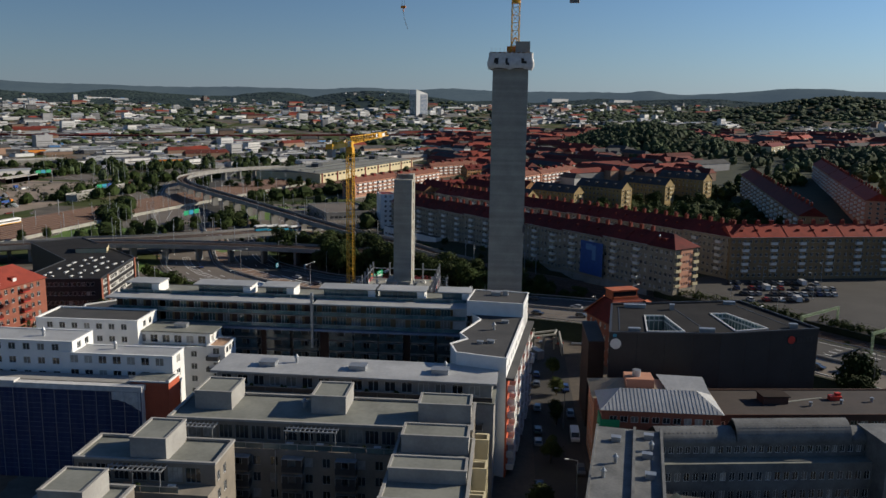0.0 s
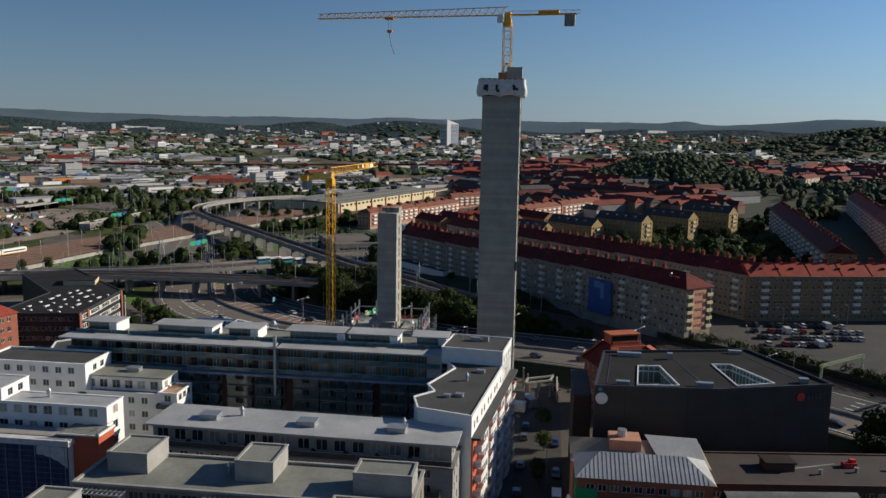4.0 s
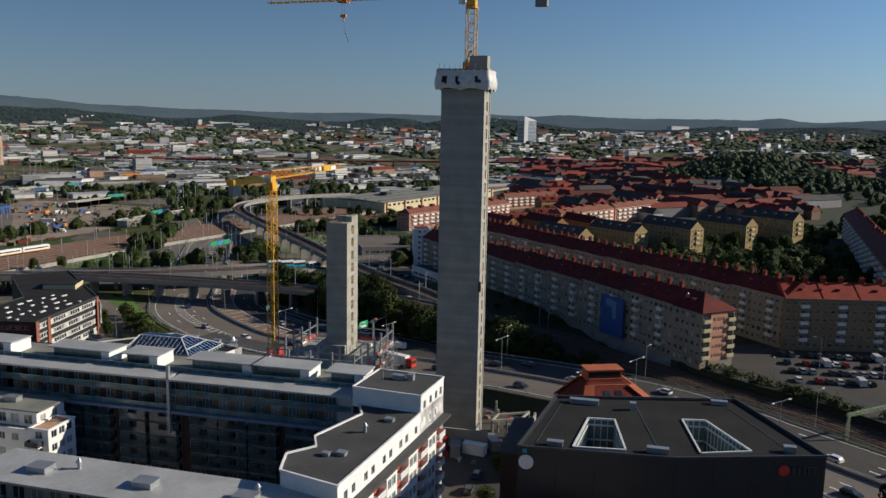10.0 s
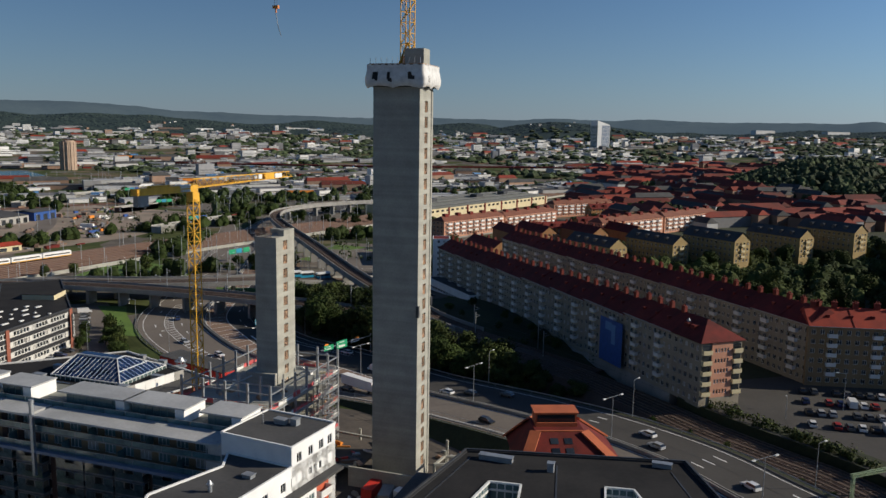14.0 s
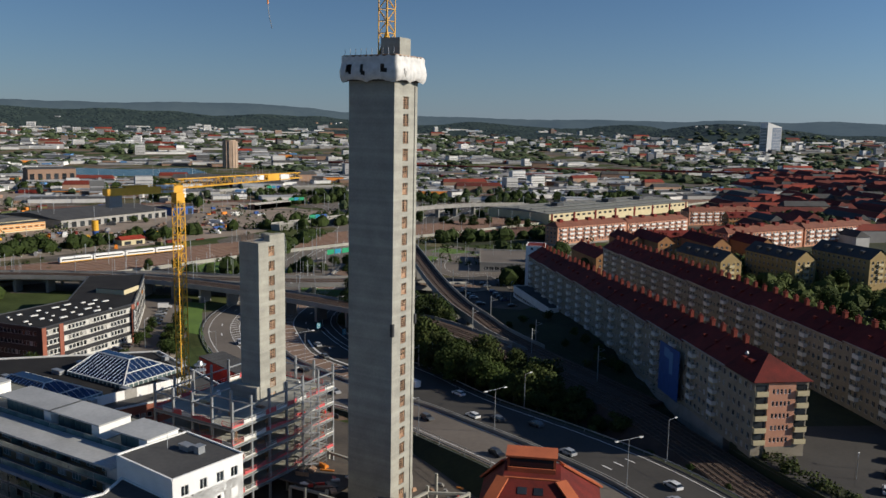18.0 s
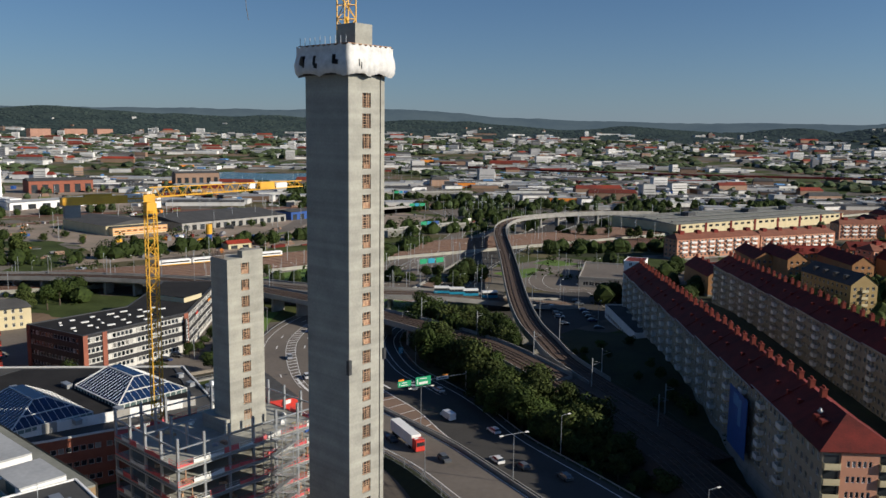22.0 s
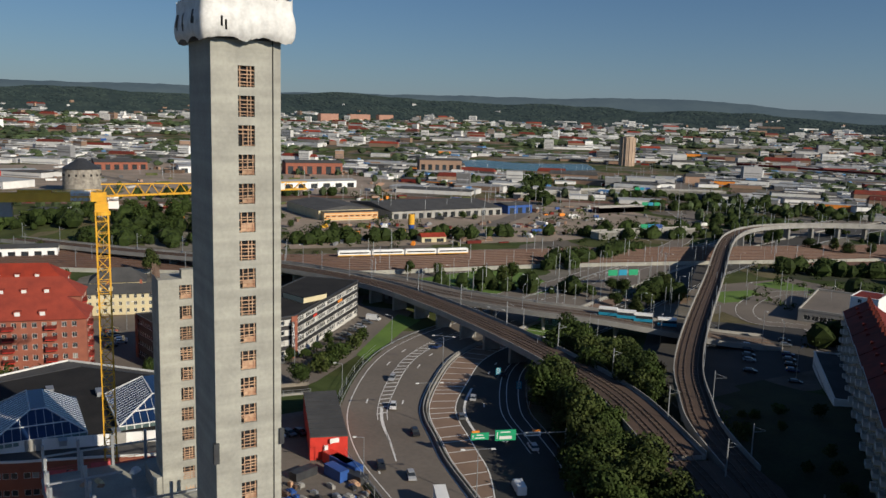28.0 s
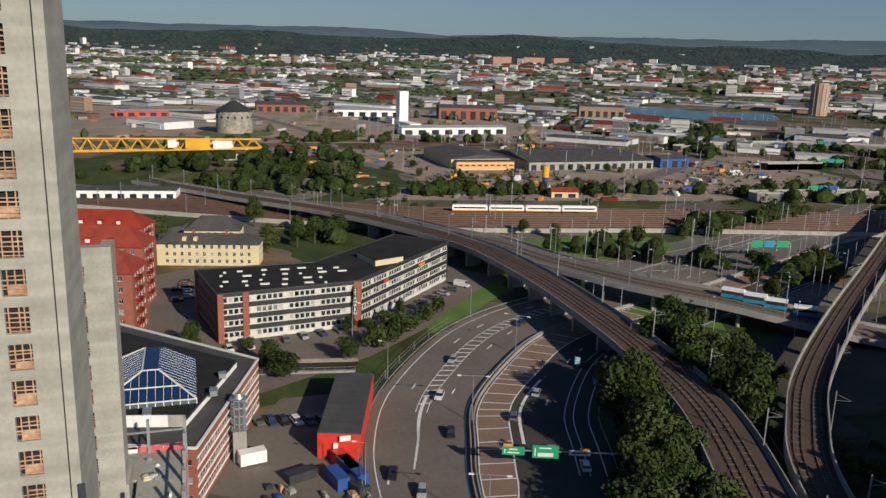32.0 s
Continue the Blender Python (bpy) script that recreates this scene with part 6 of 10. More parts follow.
    put_windows(t, facade(m, (w, 0, 0), (0, 1), d, h, [0.8 + i * 2.6 for i in range(int((d - 1.2) / 2.6))], vs, 1.2, 1.6), 1.2, 1.6)
    m.quad((w, d, 0), (0, d, 0), (0, d, h), (w, d, h)).quad((0, d, 0), (0, 0, 0), (0, 0, h), (0, d, h))
    part("wall", m, M["greystone"], t)
    part("roof", Mesh().box(0.2, 0.2, h - 0.4, w - 0.2, d - 0.2, h - 0.1), M["feltgrey"], t, "grey-green roofing felt")
    p = Mesh()
    p.box(-0.15, -0.15, h, w + 0.15, 0.35, h + 0.35).box(-0.15, d - 0.35, h, w + 0.15, d + 0.15, h + 0.35).box(-0.15, 0.35, h, 0.35, d - 0.35, h + 0.35).box(w - 0.35, 0.35, h, w + 0.15, d - 0.35, h + 0.35)
    part("parapet", p, M["greige"], t)
    for bx0, by0, bx1, by1, bz in boxes:
        b = part("roof_house", Mesh().box(bx0, by0, h - 0.1, bx1, by1, bz), M["greige"], t, "box-shaped grey roof house")
        q = Mesh()
        q.box(bx0 - 0.1, by0 - 0.1, bz, bx1 + 0.1, by0 + 0.3, bz + 0.3).box(bx0 - 0.1, by1 - 0.3, bz, bx1 + 0.1, by1 + 0.1, bz + 0.3).box(bx0 - 0.1, by0 + 0.3, bz, bx0 + 0.3, by1 - 0.3, bz + 0.3).box(bx1 - 0.3, by0 + 0.3, bz, bx1 + 0.1, by1 - 0.3, bz + 0.3)
        part("coping", q, M["greige"], b)
        part("felt", Mesh().box(bx0 + 0.3, by0 + 0.3, bz, bx1 - 0.3, by1 - 0.3, bz + 0.05), M["feltgrey"], b)
    if terrace:
        for bx0, by0, bx1, by1, bz in boxes:
            # pergola of slats over a glazed terrace room
            x = bx0 - 2.5
            fr = Mesh()
            for i in range(12):
                fr.box(x + i * 0.75, -2.6, h - 0.45, x + i * 0.75 + 0.14, -0.1, h - 0.3)
            fr.box(x - 0.2, -2.7, h - 0.3, x + 8.6, -2.5, h - 0.15).box(x - 0.2, -1.4, h - 0.3, x + 8.6, -1.2, h - 0.15)
            part("pergola", fr, M["steel"], t, "pale slatted pergola")
            for i in (0, 4.1, 8.2):
                fr = Mesh().box(x + i, -2.65, h - 3.28, x + i + 0.12, -2.53, h - 0.3)
                part("pergola_post", fr, M["steel"], t)
    return t


grey_block("courtyard_block", "pale grey apartment block with box-shaped roof houses", -60.8, -124, -9.6, -111.5, 25, [(2.8, 5, 9.3, 12.3, 27.9), (23.3, 5, 29.3, 12.3, 27.9), (42.0, 3.2, 50.8, 8.4, 28.0)])
w = grey_block("courtyard_wing", "pale grey street wing with stepped flat roofs", -21.5, -196, -9.2, -124.1, 23.6, [(1, 66.2, 11.6, 71.2, 26.2), (0.4, 56, 11.8, 60.6, 25.4), (0.4, 42, 11.8, 47, 25.4), (0.4, 27, 11.8, 32, 25.4)], terrace=False)


def build_bays():
    bay_w, bay_d = 2.4, 2.2
    m = Mesh()
    pl = facade(m, (bay_d, 0, 0), (0, 1), bay_w, 20, [0.3], [0.6 + i * 2.85 for i in range(7)], 1.7, 1.9)
    m.quad((0, 0, 0), (bay_d, 0, 0), (bay_d, 0, 20), (0, 0, 20)).quad((bay_d, bay_w, 0), (0, bay_w, 0), (0, bay_w, 20), (bay_d, bay_w, 20))
    m.box(-0.0, -0.08, 20, bay_d + 0.1, 0.2, 21).box(0, bay_w - 0.2, 20, bay_d + 0.1, bay_w + 0.08, 21).box(bay_d - 0.2, 0.2, 20, bay_d + 0.1, bay_w - 0.2, 21)
    data = m.data("bay", M["cream"])
    k = 0
    y = 3.0
    while y < 82:
        b = place("bay", data, w, Matrix.Translation((12.3, y, 1.2 + (k % 2) * 2.2 - 1.2)))
        put_windows(b, pl, 1.7, 1.9, bars=1, glass="blueglass")
        bal = WIN.setdefault("bay_balcony", balcony_data(2.6, 1.5, slab="greige", glass="frame"))
        for j in range(6):
            place("balcony", bal, w, Matrix.Translation((12.3, y + 2.5, 3.0 + j * 2.85)) @ Matrix.Rotation(math.pi / 2, 4, "Z"))
        y += 5.4
        k += 1


build_bays()
grey_block("corner_block", "pale grey corner block with a glazed terrace", -68, -141, -46.5, -132.5, 25.2, [(8.5, 0.5, 14, 8.2, 28.4)])
grey_block("corner_block_near", "pale grey block with a box-shaped roof house", -66.5, -160, -55, -149, 25.2, [(2.5, 3, 8.5, 10, 28.0)])


# ---- white blocks and the scaffolded one ----
block("white_block", "white rendered apartment block with dark felt roof", -118.5, -66, -93, -55, 24.6, "white", "felt", 8, win=(1.5, 1.5), pitch=3.1, sides="SE")
b = block("white_block", "white rendered apartment block with roof terrace", -95, -66, -76, -55.5, 18.6, "white", "feltgrey", 6, win=(1.5, 1.5), pitch=3.1, sides="SE")
m = Mesh()
put_windows(b, facade(m, (0, 2.2, 18.62), (1, 0), 19, 3.2, [1 + i * 3 for i in range(6)], [0.5], 1.9, 1.9), 1.9, 1.9)
put_windows(b, facade(m, (19, 2.2, 18.62), (0, 1), 8.0, 3.2, [1, 4.5], [0.6], 1.5, 1.6), 1.5, 1.6)
part("top_wall", m, M["white"], b)
part("top_roof", Mesh().box(-0.2, 1.6, 21.82, 20, 10.4, 22.1), M["feltgrey"], b)
roof_box(b, 9, 5, 22.1, 3, 1.8, 0.9)
b = block("white_block_corner", "white corner block with stacked balconies", -75.9, -66.3, -71.5, -58.5, 19.2, "white", "wood", 7, win=(1.6, 1.5), pitch=2.2, sides="SE", parapet=0.3, margin=0.2)
bal = balcony_data(3.0, 1.6, slab="white", glass="steel_d")
for j in range(6):
    place("balcony", bal, b, Matrix.Translation((0.2, 0, 2.4 + j * 2.75)))
b = block("white_block_tall", "tall white apartment block with pale sheet roof", -132, -91, -95.5, -82.3, 27.0, "white", "whiteroof", 9, win=(1.6, 1.5), pitch=3.2, sides="SE", parapet=0.15)
vent(b, 28, 4, 27)
b = block("white_block_low", "white apartment block with pale sheet roof", -98, -91.2, -73.8, -85, 24.7, "white", "whiteroof", 8, win=(1.8, 1.7), pitch=3.1, sides="SE", parapet=0.15)
vent(b, 10, 4, 24.7)
part("red_gable", Mesh().box(17.5, -5.6, 0, 25.6, -0.05, 20.9), M["panel_red"], b, "orange-red corner wall")
part("terrace_floor", Mesh().box(17.4, -5.7, 20.9, 25.7, -0.05, 21.05), M["feltgrey"], b)
part("terrace_kerb", Mesh().box(25.4, -5.7, 21.05, 25.8, -0.05, 21.5).box(17.4, -5.8, 21.05, 25.4, -5.5, 21.3), M["white"], b)
m = Mesh()
for k_ in range(28):
    m.box(17.5 + k_ * 0.29, -5.72, 21.3, 17.55 + k_ * 0.29, -5.68, 22.3)
m.box(17.4, -5.74, 22.3, 25.7, -5.66, 22.37).box(25.55, -5.7, 22.3, 25.63, -0.1, 22.37).box(25.57, -5.7, 21.5, 25.61, -5.6, 22.3)
part("terrace_railing", m, M["steel"], b)


def build_scaffold():
    t = thing("scaffolded_block", -134, -98.5, 0, 0, "apartment block wrapped in a dark blue scaffold net", "apartment building")
    part("wall", Mesh().box(1, 1.4, 0, 55.5, 6.2, 20.6), M["greige"], t)
    net = Mesh()
    n = 90
    for j, z in enumerate(np.linspace(0, 19.4, 12)):
        for i in range(n + 1):
            net.v.append((i * 56.5 / n, 0.12 * math.sin(i * 2.4) + 0.06 * math.sin(i * 0.7 + j), float(z)))
    for j in range(11):
        for i in range(n):
            a = j * (n + 1) + i
            net.f.append((a, a + 1, a + n + 2, a + n + 1))
    part("net", net, M["bluenet"], t, "dark blue scaffold netting")
    part("side_net", Mesh().box(56.45, 0.1, 0, 56.5, 5.5, 20), M["tarp"], t, "pale scaffold sheeting")
    part("scaffold_roof", Mesh().box(-0.2, -0.3, 19.5, 30, 1.8, 20.9).box(30.3, -0.3, 19.5, 56.8, 1.8, 20.6), M["tarp"], t, "white plastic covered top")
    for k in range(9):
        part("ledger", Mesh().bar((0, -0.22, 2.0 + k * 2.05), (56.4, -0.22, 2.0 + k * 2.05), 0.05).bar((0, -0.22, 3.0 + k * 2.05), (56.4, -0.22, 3.0 + k * 2.05), 0.035), M["slate_blue"], t)
    hang = Mesh()
    for i in range(14):
        for z in (17.8, 19.45):
            hang.v.append((50.5 + i * 0.46, -0.32 - 0.12 * math.sin(i * 1.9), z - (2.4 * (i / 13) ** 2 if z < 19 else 0)))
    hang.f = [(2 * i, 2 * i + 2, 2 * i + 3, 2 * i + 1) for i in range(13)]
    part("loose_sheet", hang, M["tarp"], t, "loose pale sheet at the corner")
    for i in range(20):
        x = 0.3 + i * 2.93
        part("standard", Mesh().bar((x, -0.25, 0), (x, -0.25, 20.5), 0.08), M["steel"], t)


build_scaffold()


# ---- black hall ----
def build_black_hall():
    t = thing("black_hall", label="large black-clad hall with two sunk roof lights", category="hall")
    poly = [(19.3, -65.2), (45, -63.2), (69.5, -55.5), (58, -29.5), (23, -37.5)]
    for a, b in zip(poly, poly[1:] + poly[:1]):
        d = math.hypot(b[0] - a[0], b[1] - a[1])
        n = max(1, round(d / 6.2))
        for i in range(n):
            p0 = (a[0] + (b[0] - a[0]) * i / n, a[1] + (b[1] - a[1]) * i / n)
            p1 = (a[0] + (b[0] - a[0]) * (i + 1) / n, a[1] + (b[1] - a[1]) * (i + 1) / n)
            ux, uy = (p1[0] - p0[0]) / d * n, (p1[1] - p0[1]) / d * n
            m = Mesh()
            q0, q1 = (p0[0] + ux * 0.02, p0[1] + uy * 0.02), (p1[0] - ux * 0.02, p1[1] - uy * 0.02)
            nx, ny = uy, -ux
            for z0, z1 in ((0, 26.0),):
                m.prism([q0, q1, (q1[0] - nx * 0.4, q1[1] - ny * 0.4), (q0[0] - nx * 0.4, q0[1] - ny * 0.4)][::1], z0, z1)
            part("cladding_panel", m, M["black"], t)
    s1 = [(28.3, -62.5), (37.0, -61.5), (34.8, -47.3), (30.0, -47.8)]
    s2 = [(49.2, -59.4), (57.6, -56.2), (51.2, -43.0), (47.0, -43.6)]
    bm = bmesh.new()
    def ring(pts, z):
        return [bm.verts.new((x, y, z)) for x, y in pts]
    outer = ring([(19.5, -65), (45, -63), (69.2, -55.4), (57.9, -29.8), (23.1, -37.7)], 25.7)
    holes = [ring(s, 25.7) for s in (s1, s2)]
    edges = []
    for r in [outer] + holes:
        for i in range(len(r)):
            edges.append(bm.edges.new((r[i], r[(i + 1) % len(r)])))
    bmesh.ops.triangle_fill(bm, use_beauty=True, edges=edges, normal=(0, 0, 1))
    me = bpy.data.meshes.new("roof")
    bm.to_mesh(me)
    bm.free()
    me.materials.append(M["hall_felt"])
    part("roof", me, None, t, "black roofing felt")
    e = Mesh()
    for a, b in zip(poly, poly[1:] + poly[:1]):
        e.bar((*a, 26.05), (*b, 26.05), 0.35)
    part("roof_edge", e, M["steel_d"], t)
    for s in (s1, s2):
        r = thing("roof_light", label="", category="")
        r.parent = t
        fr, gl, wl = Mesh(), Mesh(), Mesh()
        for a, b in zip(s, s[1:] + s[:1]):
            fr.bar((*a, 25.8), (*b, 25.8), 0.32)
            n = max(2, round(math.hypot(b[0] - a[0], b[1] - a[1]) / 1.1))
            wl.quad((*a, 18), (*b, 18), (*b, 25.7), (*a, 25.7))
            for i in range(n + 1):
                x, y = a[0] + (b[0] - a[0]) * i / n, a[1] + (b[1] - a[1]) * i / n
                fr.box(x - 0.08, y - 0.08, 19, x + 0.08, y + 0.08, 25.7)
            for z in (19, 21.8, 24.6):
                fr.bar((*a, z), (*b, z), 0.3)
        part("kerb", fr, M["frame"], r, "white frame of the roof light")
        part("inner_wall", wl, M["blueglass"], r)
        part("floor", Mesh().quad(*[(x, y, 18.0) for x, y in s]), M["feltgrey"], r)
    # low wall sign: plain shapes in the sign's colours
    lg = Mesh().cyl(0, 0, 0, 0.12, 0.95, k=24).data("logo_disc", M["red"])
    place("logo_disc", lg, t, Matrix.Translation((62.6, -57.8, 23.7)) @ Matrix.Rotation(radians(17.4), 4, "Z") @ Matrix.Rotation(radians(90), 4, "X"), "red round logo shape")
    for i in range(5):
        x = 64.0 + i * 0.85
        part("sign_bar", Mesh().prism([(x, -57.52 + (x - 64) * 0.314), (x + 0.6, -57.33 + (x - 64) * 0.314), (x + 0.6, -57.22 + (x - 64) * 0.314), (x, -57.4 + (x - 64) * 0.314)], 23.0, 24.2), M["steel_d"], t)
    disc = Mesh().cyl(0, 0, 0, 0.15, 1.25, k=28).data("round_sign", M["frame"])
    o = place("round_sign", disc, t, Matrix.Translation((20.8, -65.2, 23.4)) @ Matrix.Rotation(radians(90), 4, "X"), "white round wall sign")
    o = part("small_sign", Mesh().box(20.1, -65.32, 25.0, 20.9, -65.22, 25.7), M["teal"], t)
    for x, y, sx, sy, sz in ((24, -63, 2.6, 1.0, 0.8), (40.5, -61.5, 3.4, 1.0, 0.9), (63.0, -55, 1.8, 1.0, 1.0), (26, -40, 5.5, 1.2, 0.8), (37.5, -41, 1.0, 1.0, 1.4), (53, -33, 3.0, 1.0, 0.7)):
        roof_box(t, x, y, 25.7, sx, sy, sz, "air_duct")
    for a, b in (((38.5, -38), (42.5, -60)), ((56, -34), (64, -54)), ((24.5, -40), (22, -62))):
        part("roof_seam", Mesh().bar((*a, 25.74), (*b, 25.74), 0.25, 0.06), M["steel_d"], t)
    part("annex", Mesh().box(15.4, -58, 0, 19.2, -40, 21.5), M["brickdark"], t, "lower side wing with dark felt roof")
    part("annex_roof", Mesh().box(15.2, -58.2, 21.5, 19.2, -39.8, 21.8), M["felt"], t)


build_black_hall()


# ---- low houses and works beside the street ----
def seam_roof(t, w, d, h, rise, inset, material, seams=True):
    r = hip_roof(t, w, d, h, rise, inset, material)
    if seams:
        s = Mesh()
        n = int(w / 0.75)
        for i in range(1, n):
            x = i * w / n
            f = min(1, max(0.0, min(x, w - x) / max(inset, 0.01))) if inset > 0.1 else 1
            s.bar((x, -0.5, h + 0.03), (x, -0.5 + (d / 2 + 0.5) * f, h + 0.03 + rise * f), 0.07)
        part("roof_seam", s, M[material], t)
    return r


b = block("metal_roof_house", "low brick house with a pale ribbed metal hip roof", 15.2, -92, 38.6, -81.5, 17.6, "brick", "felt", 5, win=(1.5, 1.3), pitch=2.1, sides="SW", parapet=0, category="office building")
seam_roof(b, 23.4, 10.5, 17.6, 2.8, 4.0, "whiteroof")
part("glass_corner", Mesh().box(-0.3, -0.3, 8, 3.5, 0, 15.5).box(-0.3, 0, 8, 0, 5, 15.5), M["signgreen"], b, "green glazed corner")
b = block("salmon_house", "salmon-red house with several roof slopes", 14.8, -80.5, 40, -68.5, 15.8, "pinkbrick", "felt", 5, win=(1.3, 1.4), pitch=2.4, sides="SW", parapet=0, category="house")
hip_roof(b, 25.2, 12, 15.8, 2.6, 6.0, "grey")
part("roof_dormer", Mesh().box(7, 3, 16, 13, 8, 19.2), M["pinkbrick"], b, "pinkish roof house with a round vent")
part("ridge_vent", Mesh().cyl(9.5, 5.5, 19.2, 20.6, 0.9, k=14), M["steel"], b)
o = part("metal_slope", Mesh().quad((16, 1, 16.9), (25, 1, 16.4), (24, 7, 19.0), (14, 7, 19.2)).quad((16, 1, 15.5), (25, 1, 15.5), (25, 1, 16.4), (16, 1, 16.9)), M["whiteroof"], b, "pale ribbed metal slope")
b = block("brick_row", "long low brick building with a brown felt roof", 38.9, -83, 92, -67.5, 13.6, "brickd", "brown_felt", 4, win=(1.5, 1.3), pitch=2.2, sides="S", rz=7.0, category="industrial building")
part("roof_sheet", Mesh().box(0.2, 0.2, 13.6, 52.8, 15.2, 13.72), mat("brown_roofing", (0.06, 0.048, 0.043), (0.04, 0.033, 0.031), 0.9, scale=0.15, fine=1.2), b, "brown roofing felt")
rh = part("roof_house", Mesh().box(14, 6.5, 13.7, 19.5, 10.2, 15.3), M["brickd"], b)
part("roof_lid", Mesh().box(13.7, 6.2, 15.3, 19.8, 10.5, 15.55), M["brown_felt"], rh)
for i in range(3):
    part("vent", Mesh().cyl(24 + i * 7.5, 5.5 + i * 1.2, 13.7, 14.5, 0.3, k=10).cyl(24 + i * 7.5, 5.5 + i * 1.2, 14.5, 14.7, 0.45, k=10), M["steel"], b)
part("walkway", Mesh().bar((20, 8, 13.76), (29, 10.5, 13.76), 0.6, 0.08), M["feltgrey"], b)
part("red_hatch", Mesh().box(30, 8.6, 13.7, 32.6, 10, 14.7).box(31.4, 9.0, 14.7, 32.5, 9.9, 15.3), M["red"], b)


def build_factory():
    t = thing("white_factory", 8.5, -131, 0, -8.8, "white-grey works with ribbed roofs round a yard", "factory")
    # street wing
    m = Mesh()
    pl = facade(m, (12, 0, 0), (0, 1), 31, 17.5, [1 + i * 2.4 for i in range(12)], [10.5, 14.2], 1.4, 1.5)
    m.quad((0, 0, 0), (12, 0, 0), (12, 0, 17.5), (0, 0, 17.5)).quad((12, 31, 0), (0, 31, 0), (0, 31, 17.5), (12, 31, 17.5)).quad((0, 31, 0), (0, 0, 0), (0, 0, 17.5), (0, 31, 17.5))
    part("wall", m, M["works"], t)
    put_windows(t, pl, 1.4, 1.5)
    part("roof", Mesh().box(0.2, 0.2, 17.2, 11.8, 30.8, 17.5), M["works"], t)
    part("roof_kerb", Mesh().box(6.8, 0.5, 17.5, 7.3, 30.5, 18.2).box(11.6, 0, 17.5, 12.1, 31, 18.4).box(-0.1, 0, 17.5, 0.3, 31, 17.9), M["works"], t)
    for x, y in ((3, 24), (8.5, 18), (9, 10), (8.8, 26.5)):
        roof_box(t, x, y, 17.5, 1.6, 1.2, 0.8, "roof_unit")
    for x, y in ((2.2, 9), (4, 15), (10, 22)):
        vent(t, x, y, 17.5)
    # cross wing with ribbed roof
    m = Mesh()
    pl = facade(m, (12.2, 29.5, 0), (1, 0.30), 46, 11.5, [1.0 + i * 1.75 for i in range(25)], [4.5, 8.2], 1.1, 1.7)
    part("cross_wall", m, M["works"], t)
    put_windows(t, pl, 1.1, 1.7)
    ang = math.atan2(0.30, 1)
    rot = Matrix.Translation((12.2, 29.5, 0)) @ Matrix.Rotation(ang, 4, "Z")
    o = place("terrace_roof", Mesh().box(0, 0.1, 11.3, 46, 3.0, 11.6).data("terrace_roof", M["feltgrey"]), t, rot)
    m = Mesh()
    pl = facade(m, (0, 3.0, 11.5), (1, 0), 46, 3.2, [0.8 + i * 1.6 for i in range(28)], [0.9], 1.0, 1.4)
    m.quad((46, 3, 0), (46, 9, 0), (46, 9, 14.7), (46, 3, 14.7)).quad((46, 9, 0), (0, 9, 0), (0, 9, 14.7), (46, 9, 14.7))
    o = place("upper_wall", m.data("upper_wall", M["works"]), t, rot)
    put_windows(o, pl, 1.0, 1.4)
    for x0, x1, rise in ((0, 15.2, 2.2), (15.4, 38, 3.6), (38.2, 46, 2.0)):
        b = Mesh()
        k = 10
        for i in range(k):
            a0, a1 = math.pi * 0.5 * i / k, math.pi * 0.5 * (i + 1) / k
            y0, y1 = 2.6 + 3.3 * (1 - math.cos(a0)), 2.6 + 3.3 * (1 - math.cos(a1))
            b.quad((x0, y0, 14.7 + rise * math.sin(a0)), (x1, y0, 14.7 + rise * math.sin(a0)), (x1, y1, 14.7 + rise * math.sin(a1)), (x0, y1, 14.7 + rise * math.sin(a1)))
        b.quad((x0, 5.9, 14.7 + rise), (x1, 5.9, 14.7 + rise), (x1, 9.2, 14.6), (x0, 9.2, 14.6))
        b.quad((x0, 2.6, 14.5), (x1, 2.6, 14.5), (x1, 2.6, 14.7), (x0, 2.6, 14.7))
        n = int((x1 - x0) / 0.8)
        for j in range(n + 1):
            x = x0 + (x1 - x0) * j / n
            b.bar((x, 2.6, 14.72), (x, 3.6, 14.72 + rise * 0.72), 0.09).bar((x, 3.6, 14.72 + rise * 0.72), (x, 5.9, 14.74 + rise), 0.09)
        place("barrel_roof", b.data("barrel_roof", M["works"]), t, rot, "curved ribbed metal roof")
    o = place("end_house", Mesh().box(41, -4, 0, 52, 6, 16.5).box(40.8, -4.2, 16.5, 52.2, 6.2, 16.9).data("end_house", M["works"]), t, rot)
    place("chimney_pipe", Mesh().cyl(43.5, -3, 16.9, 19.8, 0.35).data("chimney_pipe", M["steel"]), t, rot)
    # yard with glazed shed roofs
    part("yard_roof", Mesh().box(12.3, -8, 6.5, 60, 27.5, 7.0), M["felt"], t, "dark flat yard roof")
    for x, y, l in ((18, 6, 18), (40, 8, 18)):
        g = Mesh().quad((x, y, 7.2), (x + 2.2, y + 0.8, 9.2), (x - 3, y + l, 9.2), (x - 5, y + l, 7.2)).quad((x + 2.2, y + .8, 9.2), (x + 4.2, y + 1, 7.2), (x - 1, y + l, 7.2), (x - 3, y + l, 9.2))
        part("glazed_ridge", g, M["blueglass"], t, "long glazed roof ridge")
    part("wall_kerb", Mesh().box(22, 12, 7, 40, 12.7, 9).box(26, 2, 7, 26.7, 12, 8.6).box(40, 2, 7, 57, 8, 9.4), M["works"], t, "white upstand walls")


build_factory()


